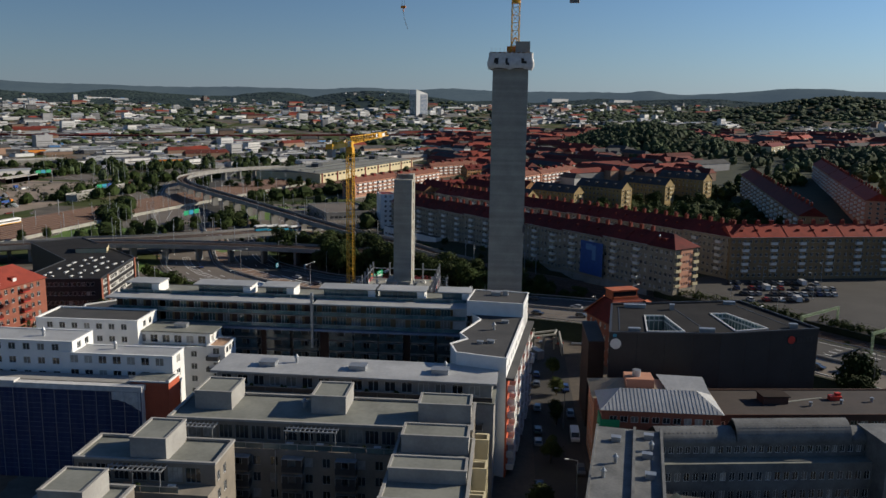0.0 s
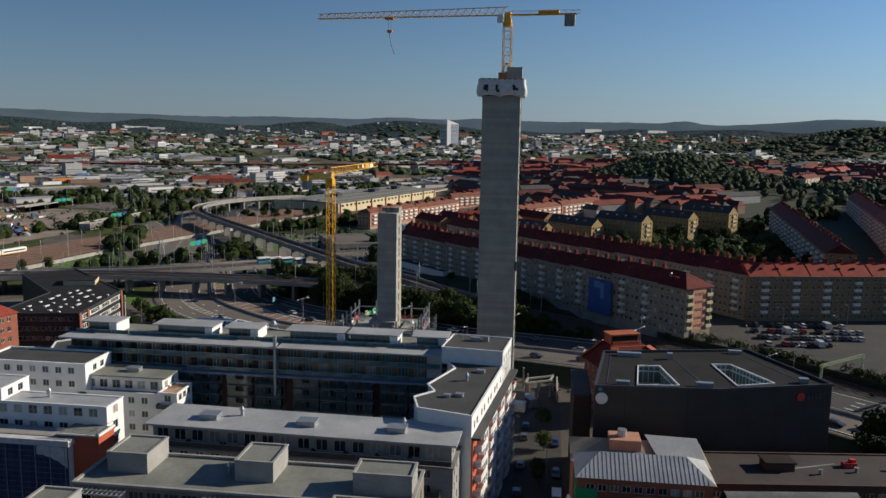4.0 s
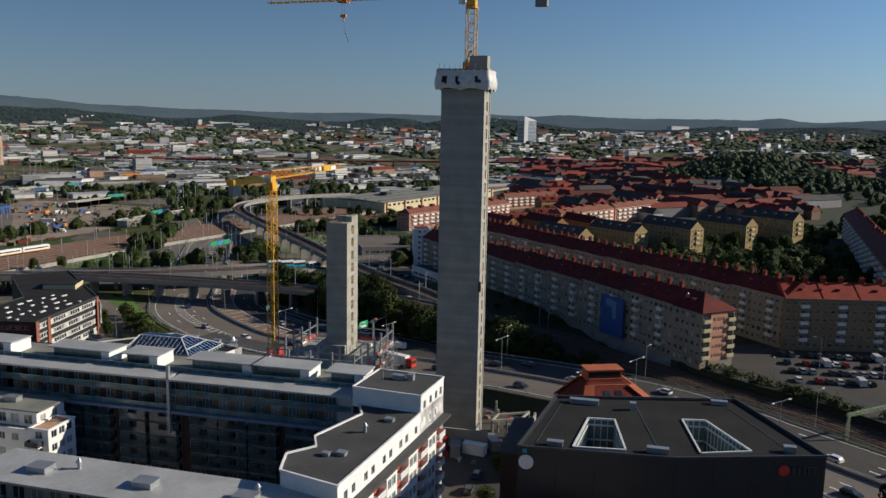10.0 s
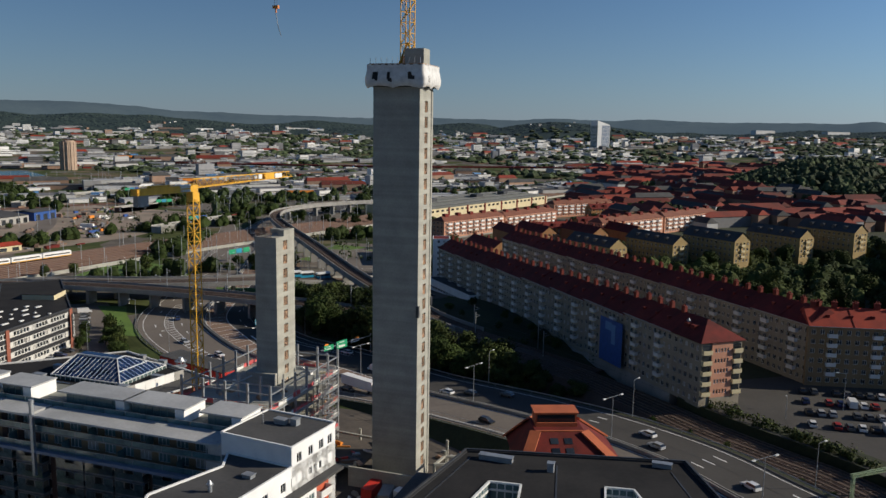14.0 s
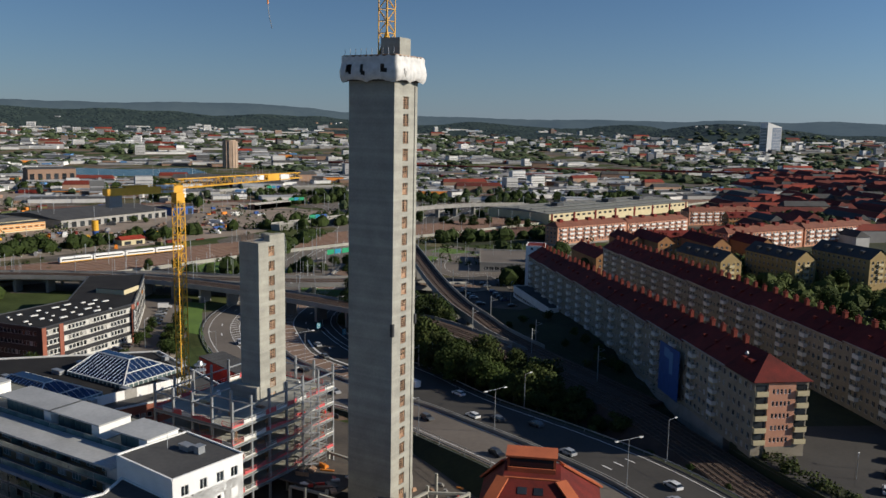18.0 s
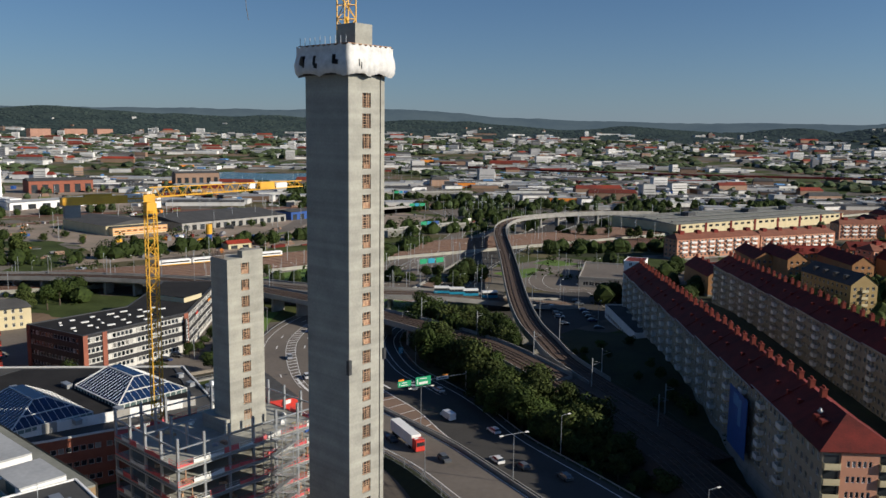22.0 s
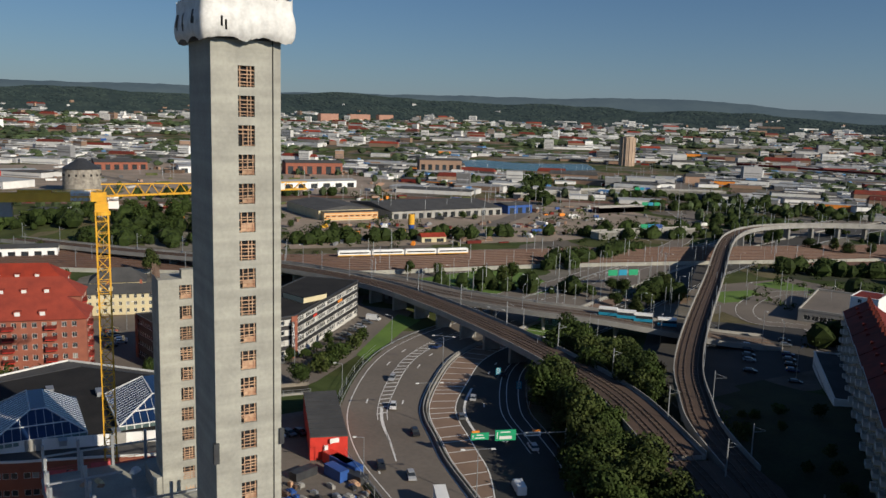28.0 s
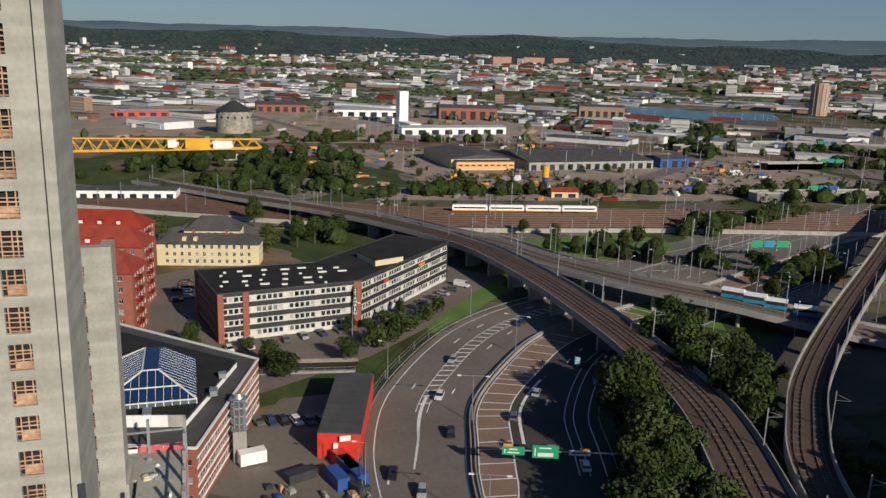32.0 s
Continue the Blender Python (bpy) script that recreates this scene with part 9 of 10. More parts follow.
# ---- office with window bands ----
def build_office():
    t = thing("office_building", label="dark brick office with white window bands and felt roof", category="office building")
    poly = [(-176, 18), (-148.5, 23.4), (-154.7, 63.3), (-198.3, 104.4), (-213, 88), (-178.5, 54)]
    m = Mesh()
    wm = Mesh()
    for i, (a, b) in enumerate(zip(poly, poly[1:] + poly[:1])):
        d = Vector((b[0] - a[0], b[1] - a[1], 0))
        ln = d.length
        if i < 3:
            n = int((ln - 2.4) / 1.55)
            pl = facade(m, (*a, 0), d, ln, 14, [1.4 + k * 1.55 for k in range(n)], [1.3 + k * 3.35 for k in range(4)], 1.25, 1.45)
            put_windows(t, pl, 1.25, 1.45, bars=0, glass="glass")
            u = d.normalized()
            nr = Vector((u.y, -u.x, 0))
            for z in (0.7, 4.05, 7.4, 10.75) if i else ():
                piers = Mesh()
                for k in range(n + 1):
                    c0 = Vector((*a, z + 0.6)) + nr * 0.05 + u * (1.1 + k * 1.55)
                    wide = 1.45 if (k * 7 + i) % 6 == 0 and 0 < k < n else 0.3
                    piers.quad(c0, c0 + u * wide, c0 + u * wide + Vector((0, 0, 1.46)), c0 + Vector((0, 0, 1.46)))
                part("white_panel", piers, M["pale_panel"], t, "white panels between the windows")
                for h0, h1 in ((0.36, 0.6), (2.06, 2.26)):
                    p0, p1 = Vector((*a, z + h0)) + nr * 0.05 + u * 1.0, Vector((*b, z + h0)) + nr * 0.05 - u * 1.0
                    part("white_band", Mesh().quad(p0, p1, p1 + Vector((0, 0, h1 - h0)), p0 + Vector((0, 0, h1 - h0))), M["pale_panel"], t, "white panel band under the windows")
            if i:
                p0, p1 = Vector((*a, 0.2)) + nr * 0.06 + u * 2.6, Vector((*b, 0.2)) + nr * 0.06 - u * 1.0
                part("white_base", Mesh().quad(p0, p1, p1 + Vector((0, 0, 1.0)), p0 + Vector((0, 0, 1.0))), M["pale_panel"], t, "white rendered base")
            for f in ((0.0, 0.17, 0.97) if i == 1 else (0.0,)):
                p = Vector((*a, 0)) + d * f
                part("brick_pier", Mesh().mbox(Matrix.Translation(p + nr * 0.1 + u * 0.8) @ Matrix.Rotation(math.atan2(u.y, u.x), 4, "Z"), 1.6, 0.5, 14.0), M["brick"], t, "red brick pier")
        else:
            m.quad((*a, 0), (*b, 0), (*b, 14), (*a, 14))
    part("wall", m, M["black"], t)
    part("roof", Mesh().quad(*[(x, y, 13.9) for x, y in poly[:3] + poly[5:]]).quad(*[(x, y, 13.9) for x, y in poly[2:]]), M["hall_felt"], t)
    e = Mesh()
    for a, b in zip(poly, poly[1:] + poly[:1]):
        e.bar((*a, 14.05), (*b, 14.05), 0.4)
    part("roof_edge", e, M["steel_d"], t)
    up = [(-182, 68.5), (-170.5, 72), (-174.5, 82), (-186, 78.5)]
    part("plant_room", Mesh().prism(up, 13.9, 15.7), M["cream"], t, "cream-walled plant room")
    part("plant_roof", Mesh().prism([(x * 0.999 - 0.1, y) for x, y in up], 15.7, 15.9), M["hall_felt"], t)
    rnd = random.Random(2)
    for i in range(26):
        x, y = -172 + (i % 4) * 5.2 + rnd.uniform(-1, 1), 25 + (i // 4) * 5.6 + rnd.uniform(-1, 1)
        part("roof_dome", Mesh().box(x, y, 13.9, x + 0.8, y + rnd.choice((0.8, 1.6, 2.6)), 14.25), M["frame"], t, "white roof dome")
    part("vertical_sign", Mesh().mbox(Matrix.Translation((-153.05, 62.2, 4)) @ Matrix.Rotation(radians(98), 4, "Z"), 1.0, 0.3, 8.5), M["steel_d"], t, "dark vertical sign with white letters")
    cu = bpy.data.curves.new("sign_letters", "FONT")
    cu.body, cu.size, cu.space_line, cu.align_x = "\n".join("STAMPEN"), 1.35, 0.86, "CENTER"
    cu.extrude = 0.03
    cu.materials.append(M["white"])
    tx = new("sign_letters", cu)
    tx.parent = t
    tx.matrix_local = Matrix(((-0.153, 0, 0.988, -152.62), (0.988, 0, 0.153, 62.2), (0, 1, 0, 11.4), (0, 0, 0, 1)))
    part("wall_sign", Mesh().mbox(Matrix.Translation((-166, 74.5, 10.2)) @ Matrix.Rotation(radians(137), 4, "Z"), 3.0, 0.2, 0.8), M["red"], t, "red sign board")
    part("wall_sign", Mesh().mbox(Matrix.Translation((-183, 90.6, 10.2)) @ Matrix.Rotation(radians(137), 4, "Z"), 4.0, 0.2, 0.8), M["orange"], t, "orange sign board")


build_office()


# ---- red brick flats and the yellow house ----
def flats(x, y, w, d, h, rz, material, roof, label, cols=3.0, floors=5):
    t = block("brick_flats", label, 0, 0, w, d, h, material, "felt", floors, sides="SEW", parapet=0, win=(1.3, 1.5), pitch=cols, group="red brick flats")
    t.matrix_basis = pose(x, y, 0, 0, 0, rz)
    hip_roof(t, w, d, h, 5.2, 6, roof)
    bal = WIN.setdefault("flat_balcony", balcony_data(3.0, 1.3, slab="red", glass="redmetal"))
    for k in range(1, floors):
        for i in range(max(1, int(w / 12))):
            place("balcony", bal, t, Matrix.Translation((4.2 + i * 11, 0, 0.7 + k * h / floors)))
        for i in range(max(1, int(d / 9))):
            place("balcony", bal, t, Matrix.Translation((w, 2.5 + i * 8.5, 0.7 + k * h / floors)) @ Matrix.Rotation(math.pi / 2, 4, "Z"))
    for i in range(max(2, int(w / 7))):
        dm = part("dormer", Mesh().box(3 + i * 6.5, 1.0, h + 0.6, 5 + i * 6.5, 4.5, h + 2.4), M[roof], t)
        part("dormer_window", Mesh().box(3.3 + i * 6.5, 0.95, h + 0.9, 4.7 + i * 6.5, 0.99, h + 2.1), M["frame"], dm)
    return t


flats(-166.6, -45.3, 48, 14, 19, 77, "brick", "flatroof", "long red brick flats with red tiled roof and small balconies", 2.6, 6)
flats(-193, -36, 40, 13, 19.5, 77, "brick", "flatroof", "red brick flats with red tiles and balconies", 2.6, 6)
flats(-232, -30, 32, 13, 17, 74, "brick", "redtile", "red brick flats with dark red tiles and balconies", 2.6, 6)
yh = block("yellow_house", "long pale yellow house with dark hipped roof", 0, 0, 37, 11, 8.2, "cream", "felt", 3, sides="SEW", parapet=0, win=(1.1, 1.5), pitch=2.7, category="house")
yh.matrix_basis = pose(-237, 4.5, 0, 0, 0, 78)
hip_roof(yh, 37, 11, 8.2, 3.0, 4, "felt")
for x in (12, 24):
    part("chimney", Mesh().box(x, 5, 10, x + 0.9, 6, 12.4), M["brick"], yh)
for x in (9, 13):
    part("dormer", Mesh().box(x, 1.2, 8.8, x + 1.4, 3.4, 10.4), M["cream"], yh)
dh = block("dark_roof_house", "low house with steep dark roof", 0, 0, 22, 14, 6, "cream", "felt", 2, sides="SE", parapet=0, category="house")
dh.matrix_basis = pose(-268, 14, 0, 0, 0, 80)
hip_roof(dh, 22, 14, 6, 5, 6, "felt")

# ---- house with the orange tiled mansard ----
oh = block("mansard_house", "brick house with dark red mansard and orange tiled hips", 5, 0, 25, 20.5, 13.5, "brick", "felt", 4, sides="SWE", parapet=0, category="house")
oh.matrix_basis = pose(23.8 + 5 * math.cos(radians(22)), -18.7 + 5 * math.sin(radians(22)), 0, 0, 0, 22)
mr_ = Mesh()
q0 = [(-0.8, -0.8, 13.5), (20.8, -0.8, 13.5), (20.8, 21.3, 13.5), (-0.8, 21.3, 13.5)]
q1 = [(3.5, 9, 19.0), (13.5, 9, 19.0), (13.5, 17, 19.0), (3.5, 17, 19.0)]
for i in range(4):
    mr_.quad(q0[i], q0[(i + 1) % 4], q1[(i + 1) % 4], q1[i])
mr_.quad(*q1)
part("mansard", mr_, M["redmetal"], oh, "dark red tiled slopes")
part("lantern", Mesh().box(4.0, 12.5, 19.0, 12.6, 16.5, 21.6).box(3.7, 12.0, 21.6, 12.9, 17, 21.9), M["orangetile"], oh)
part("lantern_glazing", Mesh().box(4.4, 12.4, 19.6, 12.2, 12.5, 21.3), M["glass"], oh)
for x in (7.0, 9.8):
    for y in (4.0, 6.2):
        part("roof_window", Mesh().bar((x, y, 13.9 + 0.561 * (y + 0.2)), (x, y + 1.3, 13.9 + 0.561 * (y + 1.5)), 1.6, 0.1), M["glass"], oh)
part("apron", Mesh().bar((3.7, 9.2, 19.05), (13.3, 9.2, 19.05), 0.5, 0.25).bar((4.2, 11.9, 19.05), (12.6, 11.9, 19.05), 0.3, 1.6), M["orangetile"], oh, "orange tiled apron below the lantern")
for a, b in zip(q0, q1):
    part("hip_ridge", Mesh().bar(Vector(a) + Vector((0, 0, 0.1)), Vector(b) + Vector((0, 0, 0.1)), 2.2, 0.35), M["orangetile"], oh, "broad orange tiled hip")
for x0_, x1_ in ((-0.8, 2.8), (17.2, 20.8)):
    part("corner_slope", Mesh().quad((x0_, -0.8, 13.62), (x1_, -0.8, 13.62), (x1_ * 0.6 + 10.0 * 0.4, 3.4, 16.0), (x0_ * 0.62 + 10.0 * 0.38, 3.4, 16.0)), M["orangetile"], oh, "orange tiled corner slope")


# ---- vehicles ----
def car_master(material, kind="car"):
    t = thing("car", label={"car": "parked hatchback car with dark windows", "van": "delivery van with dark windscreen"}[kind], category=kind)
    L, W = (4.3, 1.78) if kind == "car" else (5.6, 2.0)
    b = Mesh()
    prof = [(-L / 2, 0.35), (L / 2, 0.35), (L / 2, 0.75), (L / 2 - 0.9, 0.95), (-L / 2, 0.98)] if kind == "car" else [(-L / 2, 0.4), (L / 2, 0.4), (L / 2, 1.0), (L / 2 - 0.7, 1.15), (L / 2 - 1.3, 2.2), (-L / 2, 2.25)]
    n = len(prof)
    for y in (-W / 2, W / 2):
        b.v += [(x, y, z) for x, z in prof]
    b.f += [tuple(range(n)), tuple(range(2 * n - 1, n - 1, -1))] + [(i, i + n, (i + 1) % n + n, (i + 1) % n) for i in range(n)]
    part("body", b, material, t)
    if kind == "car":
        c = Mesh()
        top, bot = [(-L / 2 + 0.55, 1.45), (0.35, 1.45)], [(-L / 2 + 0.1, 0.96), (L / 2 - 1.0, 0.94)]
        for y, yt in ((-W / 2 + 0.06, -W / 2 + 0.24), (W / 2 - 0.06, W / 2 - 0.24)):
            c.v += [(bot[0][0], y, bot[0][1]), (bot[1][0], y, bot[1][1]), (top[1][0], yt, top[1][1]), (top[0][0], yt, top[0][1])]
        c.f += [(0, 1, 2, 3), (7, 6, 5, 4), (1, 5, 6, 2), (4, 0, 3, 7)]
        part("glazing", c, M["glass"], t)
        part("roof", Mesh().box(top[0][0] - 0.02, -W / 2 + 0.22, 1.44, top[1][0] + 0.02, W / 2 - 0.22, 1.5), material, t)
    else:
        part("windscreen", Mesh().quad((L / 2 - 0.68, -0.9, 1.2), (L / 2 - 0.68, 0.9, 1.2), (L / 2 - 1.26, 0.85, 2.15), (L / 2 - 1.26, -0.85, 2.15)), M["glass"], t)
    for x in (-L * 0.3, L * 0.31):
        for y in (-W / 2 - 0.02, W / 2 - 0.18):
            w = Mesh()
            k = 12
            for yy in (y, y + 0.2):
                w.v += [(x + 0.33 * math.cos(i * 2 * math.pi / k), yy, 0.33 + 0.33 * math.sin(i * 2 * math.pi / k)) for i in range(k)]
            w.f += [tuple(range(k)), tuple(range(2 * k - 1, k - 1, -1))] + [(i, i + k, (i + 1) % k + k, (i + 1) % k) for i in range(k)]
            part("wheel", w, M["tyre"], t)
    return t


def park_cars():
    rnd = random.Random(17)
    spots = []
    # car park by the cross range
    for r in range(4):
        for i in range(14):
            if rnd.random() < 0.85:
                x, y = 86 + i * 2.9, 56 + r * 9.5 + i * 0.25
                if (r == 0 and i > 8):
                    continue
                spots.append((x, y, 6.03, 92 + rnd.uniform(-3, 3)))
    for r in range(4):                                      # below the viaduct
        for i in range(9):
            if rnd.random() < 0.6:
                a = radians(-48)
                u, v = i * 6.5 - 5, r * 14
                x, y = -128 + u * math.cos(a) * 1.0 + v * 0.7, 205 + u * math.sin(a) + v * 0.62
                if not near_line(x, y, VIA, 9):
                    spots.append((x, y, 0.03, 42 + rnd.uniform(-4, 4)))
    for i in range(7):
        spots.append((-142 + i * -1.5, 26 + i * 5.2, 0.03, 10 + rnd.uniform(-8, 8)))
    for i in range(6):
        spots.append((-96 + i * 0.6, 30 + i * 2.7, 0.03, 15))
    for i in range(6):
        spots.append((-168 - i * 4.2, 84 + i * 4.6, 0.03, 40 + rnd.uniform(-6, 6)))
    for i in range(8):
        spots.append((-190 - i * 3, 14 + rnd.uniform(-2, 2), 0.03, 90 + rnd.uniform(-5, 5)))
    for y in (-104, -92, -70, -63, -48, -30, -22):
        spots.append((4.2 - (y + 42) * -0.02, y, 0.04, 90))
    for y in (-84, -66, -52, -33):
        spots.append((12.3, y, 0.04, -90))
    # on the motorway, in their lanes
    for f, off in ((52, -17), (58, -12.5), (64, -21), (70, -9), (76, -17), (83, -12), (88, -21), (92, -14), (55, 4), (60, 8), (68, 12), (74, 4), (80, 8), (86, 16.5), (90, 8), (95, 18), (100, 5), (104, 9), (110, 17), (46, -10), (42, 7), (38, -14), (34, 10), (98, -9), (107, -16), (115, -12), (30, -9), (36, 5), (40, 12), (44, -16), (48, 8), (50, -10), (57, -21), (62, -14), (66, 6), (72, -13), (78, 14), (82, 4), (94, -20), (97, 12), (102, -13)):
        k = int(f * 1.35)
        if k >= len(HW[0]) - 2:
            continue
        p, s = HW[0][k], HW[1][k]
        off = off if p.x < -45 else (off * 0.62 if off < 0 else off * 0.8)
        q = p + s * off
        ang = math.degrees(math.atan2(s.x, -s.y))
        spots.append((q.x, q.y, p.z + HWZ + 0.03, ang + (180 if off < 0 else 0)))
    masters = [car_master(c) for c in CAR]
    van = car_master(CAR[0], "van")
    tagged(van, "white delivery van with dark windscreen", "van")
    used = set()
    for i, (x, y, z, a) in enumerate(spots):
        k = rnd.choice((0, 0, 1, 1, 1, 2, 2, 3, 3, 3, 0, 4, 5))
        if i % 17 == 5:
            k = 6
        m = (masters + [van])[k]
        lab = ("white", "black", "silver", "dark grey", "red", "navy blue", "white")[k]
        if k not in used:
            used.add(k)
            o = m
            o.matrix_basis = pose(x, y, z, 0, 0, a)
        else:
            o = copy_thing(m, pose(x, y, z, 0, 0, a))
        tagged(o, f"{lab} " + ("delivery van with dark windscreen" if k == 6 else "hatchback car with dark windows on asphalt"), "van" if k == 6 else "car", "cars")
    for k in range(7):
        if k not in used:
            (masters + [van])[k].matrix_basis = pose(-130 - 4 * k, 34, 0.03, 0, 0, 20)


park_cars()


def build_truck():
    best = min(range(len(HW[0])), key=lambda i: (HW[0][i] - Vector((-32, 64, 0))).length)
    p, s = HW[0][best], HW[1][best]
    q = p + s * -10
    t = thing("articulated_lorry", q.x, q.y, p.z + HWZ + 0.02, math.degrees(math.atan2(s.x, -s.y)) + 180, "white box lorry with a red cab on the motorway", "lorry")
    part("trailer", Mesh().box(-8, -1.25, 1.1, 5, 1.25, 3.9), M["white"], t)
    cab = part("cab", Mesh().box(5.4, -1.2, 0.7, 7.6, 1.2, 3.4), M["red"], t, "red cab")
    part("windscreen", Mesh().box(7.6, -1.05, 1.9, 7.64, 1.05, 2.9), M["glass"], cab)
    wd = Mesh().cyl(0, 0, -0.15, 0.15, 0.5, k=14).data("wheel", M["tyre"])
    for x in (-6.5, -5.2, -3.9, 3.6, 6.6):
        for y in (-1.1, 1.1):
            place("wheel", wd, t, Matrix.Translation((x, y, 0.5)) @ Matrix.Rotation(math.pi / 2, 4, "X"))
    part("chassis", Mesh().box(-8, -0.5, 0.7, 6, 0.5, 1.1), M["steel_d"], t)


build_truck()


# ---- lamps, signs, masts ----
def lamp_double():
    t = thing("street_lamp", label="tall grey street lamp with two arms", category="street lamp", group="motorway lamps")
    part("pole", Mesh().cyl(0, 0, 0, 11, 0.12, 0.07, k=8), M["steel"], t)
    part("arm", Mesh().bar((0, -3.0, 11.2), (0, 3.0, 11.2), 0.09), M["steel"], t)
    for y in (-3.2, 3.2):
        part("lamp_head", Mesh().box(-0.18, y - 0.45, 11.05, 0.18, y + 0.45, 11.28), M["frame"], t)
    return t


def lamp_single():
    t = thing("street_lamp", label="grey street lamp with one arm", category="street lamp", group="roadside lamps")
    part("pole", Mesh().cyl(0, 0, 0, 10, 0.11, 0.06, k=8), M["steel"], t)
    part("arm", Mesh().bar((0, 0, 10), (0, 1.9, 10.2), 0.08), M["steel"], t)
    part("lamp_head", Mesh().box(-0.16, 1.7, 10.1, 0.16, 2.5, 10.3), M["frame"], t)
    return t


def along(line, i, off):
    p, s = line[0][i], line[1][i]
    q = p + s * off
    return q, math.degrees(math.atan2(s.x, -s.y))


def build_lamps():
    d, s = lamp_double(), lamp_single()
    first = True
    n = len(HW[0])
    for i in range(8, n, 14):
        q, a = along(HW, i, median(HW[0][i].x))
        if first:
            d.matrix_basis, first = pose(q.x, q.y, q.z, 0, 0, a), False
        else:
            copy_thing(d, pose(q.x, q.y, q.z, 0, 0, a))
    first = True
    for i in range(4, n, 15):
        for off, r in ((outer(HW[0][i].x) - 1.3, 0), (inner(HW[0][i].x) + 1.2, 180)):
            q, a = along(HW, i, off)
            m = pose(q.x, q.y, q.z, 0, 0, a + r)
            if first:
                s.matrix_basis, first = m, False
            else:
                copy_thing(s, m)
    for x, y, a in ((80, 60, 0), (95, 72, 90), (110, 60, 30), (120, 80, 0), (-120, 190, 40), (-100, 220, 80), (-70, 200, 10), (-145, 60, 20), (-160, 30, 90), (-210, 20, 0), (10, -60, 90), (10, -100, 90), (-150, 270, 0), (-170, 300, 40), (-130, 300, 0)):
        copy_thing(s, pose(x, y, terrain(x, y), 0, 0, a))
    for i in range(6, len(TRAM[0]), 14):
        for off, r in ((-8.4, 180), (8.4, 0)):
            q, a = along(TRAM, i, off)
            copy_thing(s, pose(q.x, q.y, q.z, 0, 0, a + r))


build_lamps()


def build_sign_gantry():
    t = thing("sign_gantry", -60.3, 73.0, 0, 72, "motorway gantry with green direction signs", "road sign")
    part("post", Mesh().cyl(23.2, 0, 0, 7.4, 0.2, k=10), M["steel"], t)
    part("beam", Mesh().bar((0, 0, 6.6), (23.2, 0, 6.6), 0.22), M["steel"], t)
    for x, w, h, c, lab in ((0.0, 4.3, 1.7, "signgreen", "green direction sign"), (5.8, 5.0, 2.6, "signgreen", "large green direction sign"), (12.8, 4.1, 1.0, "frame", "white lane sign")):
        s = part("sign_board", Mesh().box(x, -0.35, 6.6 - h / 2, x + w, -0.2, 6.6 + h / 2), M[c], t, lab)
        z0 = 6.6 - h / 2
        if h < 1.2:
            part("text_bar", Mesh().box(x + 0.5, -0.38, z0 + 0.35, x + w - 0.6, -0.36, z0 + 0.65), M["steel_d"], s)
        else:
            part("text_bar", Mesh().box(x + 1.0, -0.38, z0 + 0.35, x + w - 1.0, -0.36, z0 + (0.6 if h < 2 else 1.1)), M["frame"], s)
            part("text_bar", Mesh().box(x + 1.3, -0.38, z0 + h - 0.65, x + w - 1.4, -0.36, z0 + h - 0.4), M["frame"], s)
            part("arrow_bar", Mesh().box(x + 0.4, -0.38, z0 + 0.4, x + 0.6, -0.36, z0 + h - 0.5), M["frame"], s)
    part("sign_board", Mesh().box(0.2, -0.35, 7.5, 2.0, -0.2, 8.0), M["orange"], t, "small orange sign")
    part("sign_board", Mesh().box(14.8, -0.35, 7.15, 16.8, -0.2, 7.6), M["orange"], t, "small orange sign")
    for x, y in ((-110.5, 113.5), (-97, 112)):               # blue chevron boards in the gores
        g = thing("chevron_sign", x, y, 0, 60, "blue road sign with white chevrons", "road sign")
        part("post", Mesh().cyl(0, 0, 0, 1.2, 0.06, k=8), M["steel"], g)
        bd = part("board", Mesh().box(-0.75, -0.1, 0.9, 0.75, 0, 3.1), M["teal"], g)
        for z in (1.2, 1.9, 2.5):
            part("chevron", Mesh().bar((-0.55, -0.12, z), (0, -0.12, z + 0.45), 0.06, 0.2).bar((0, -0.12, z + 0.45), (0.55, -0.12, z), 0.06, 0.2), M["frame"], bd)


build_sign_gantry()


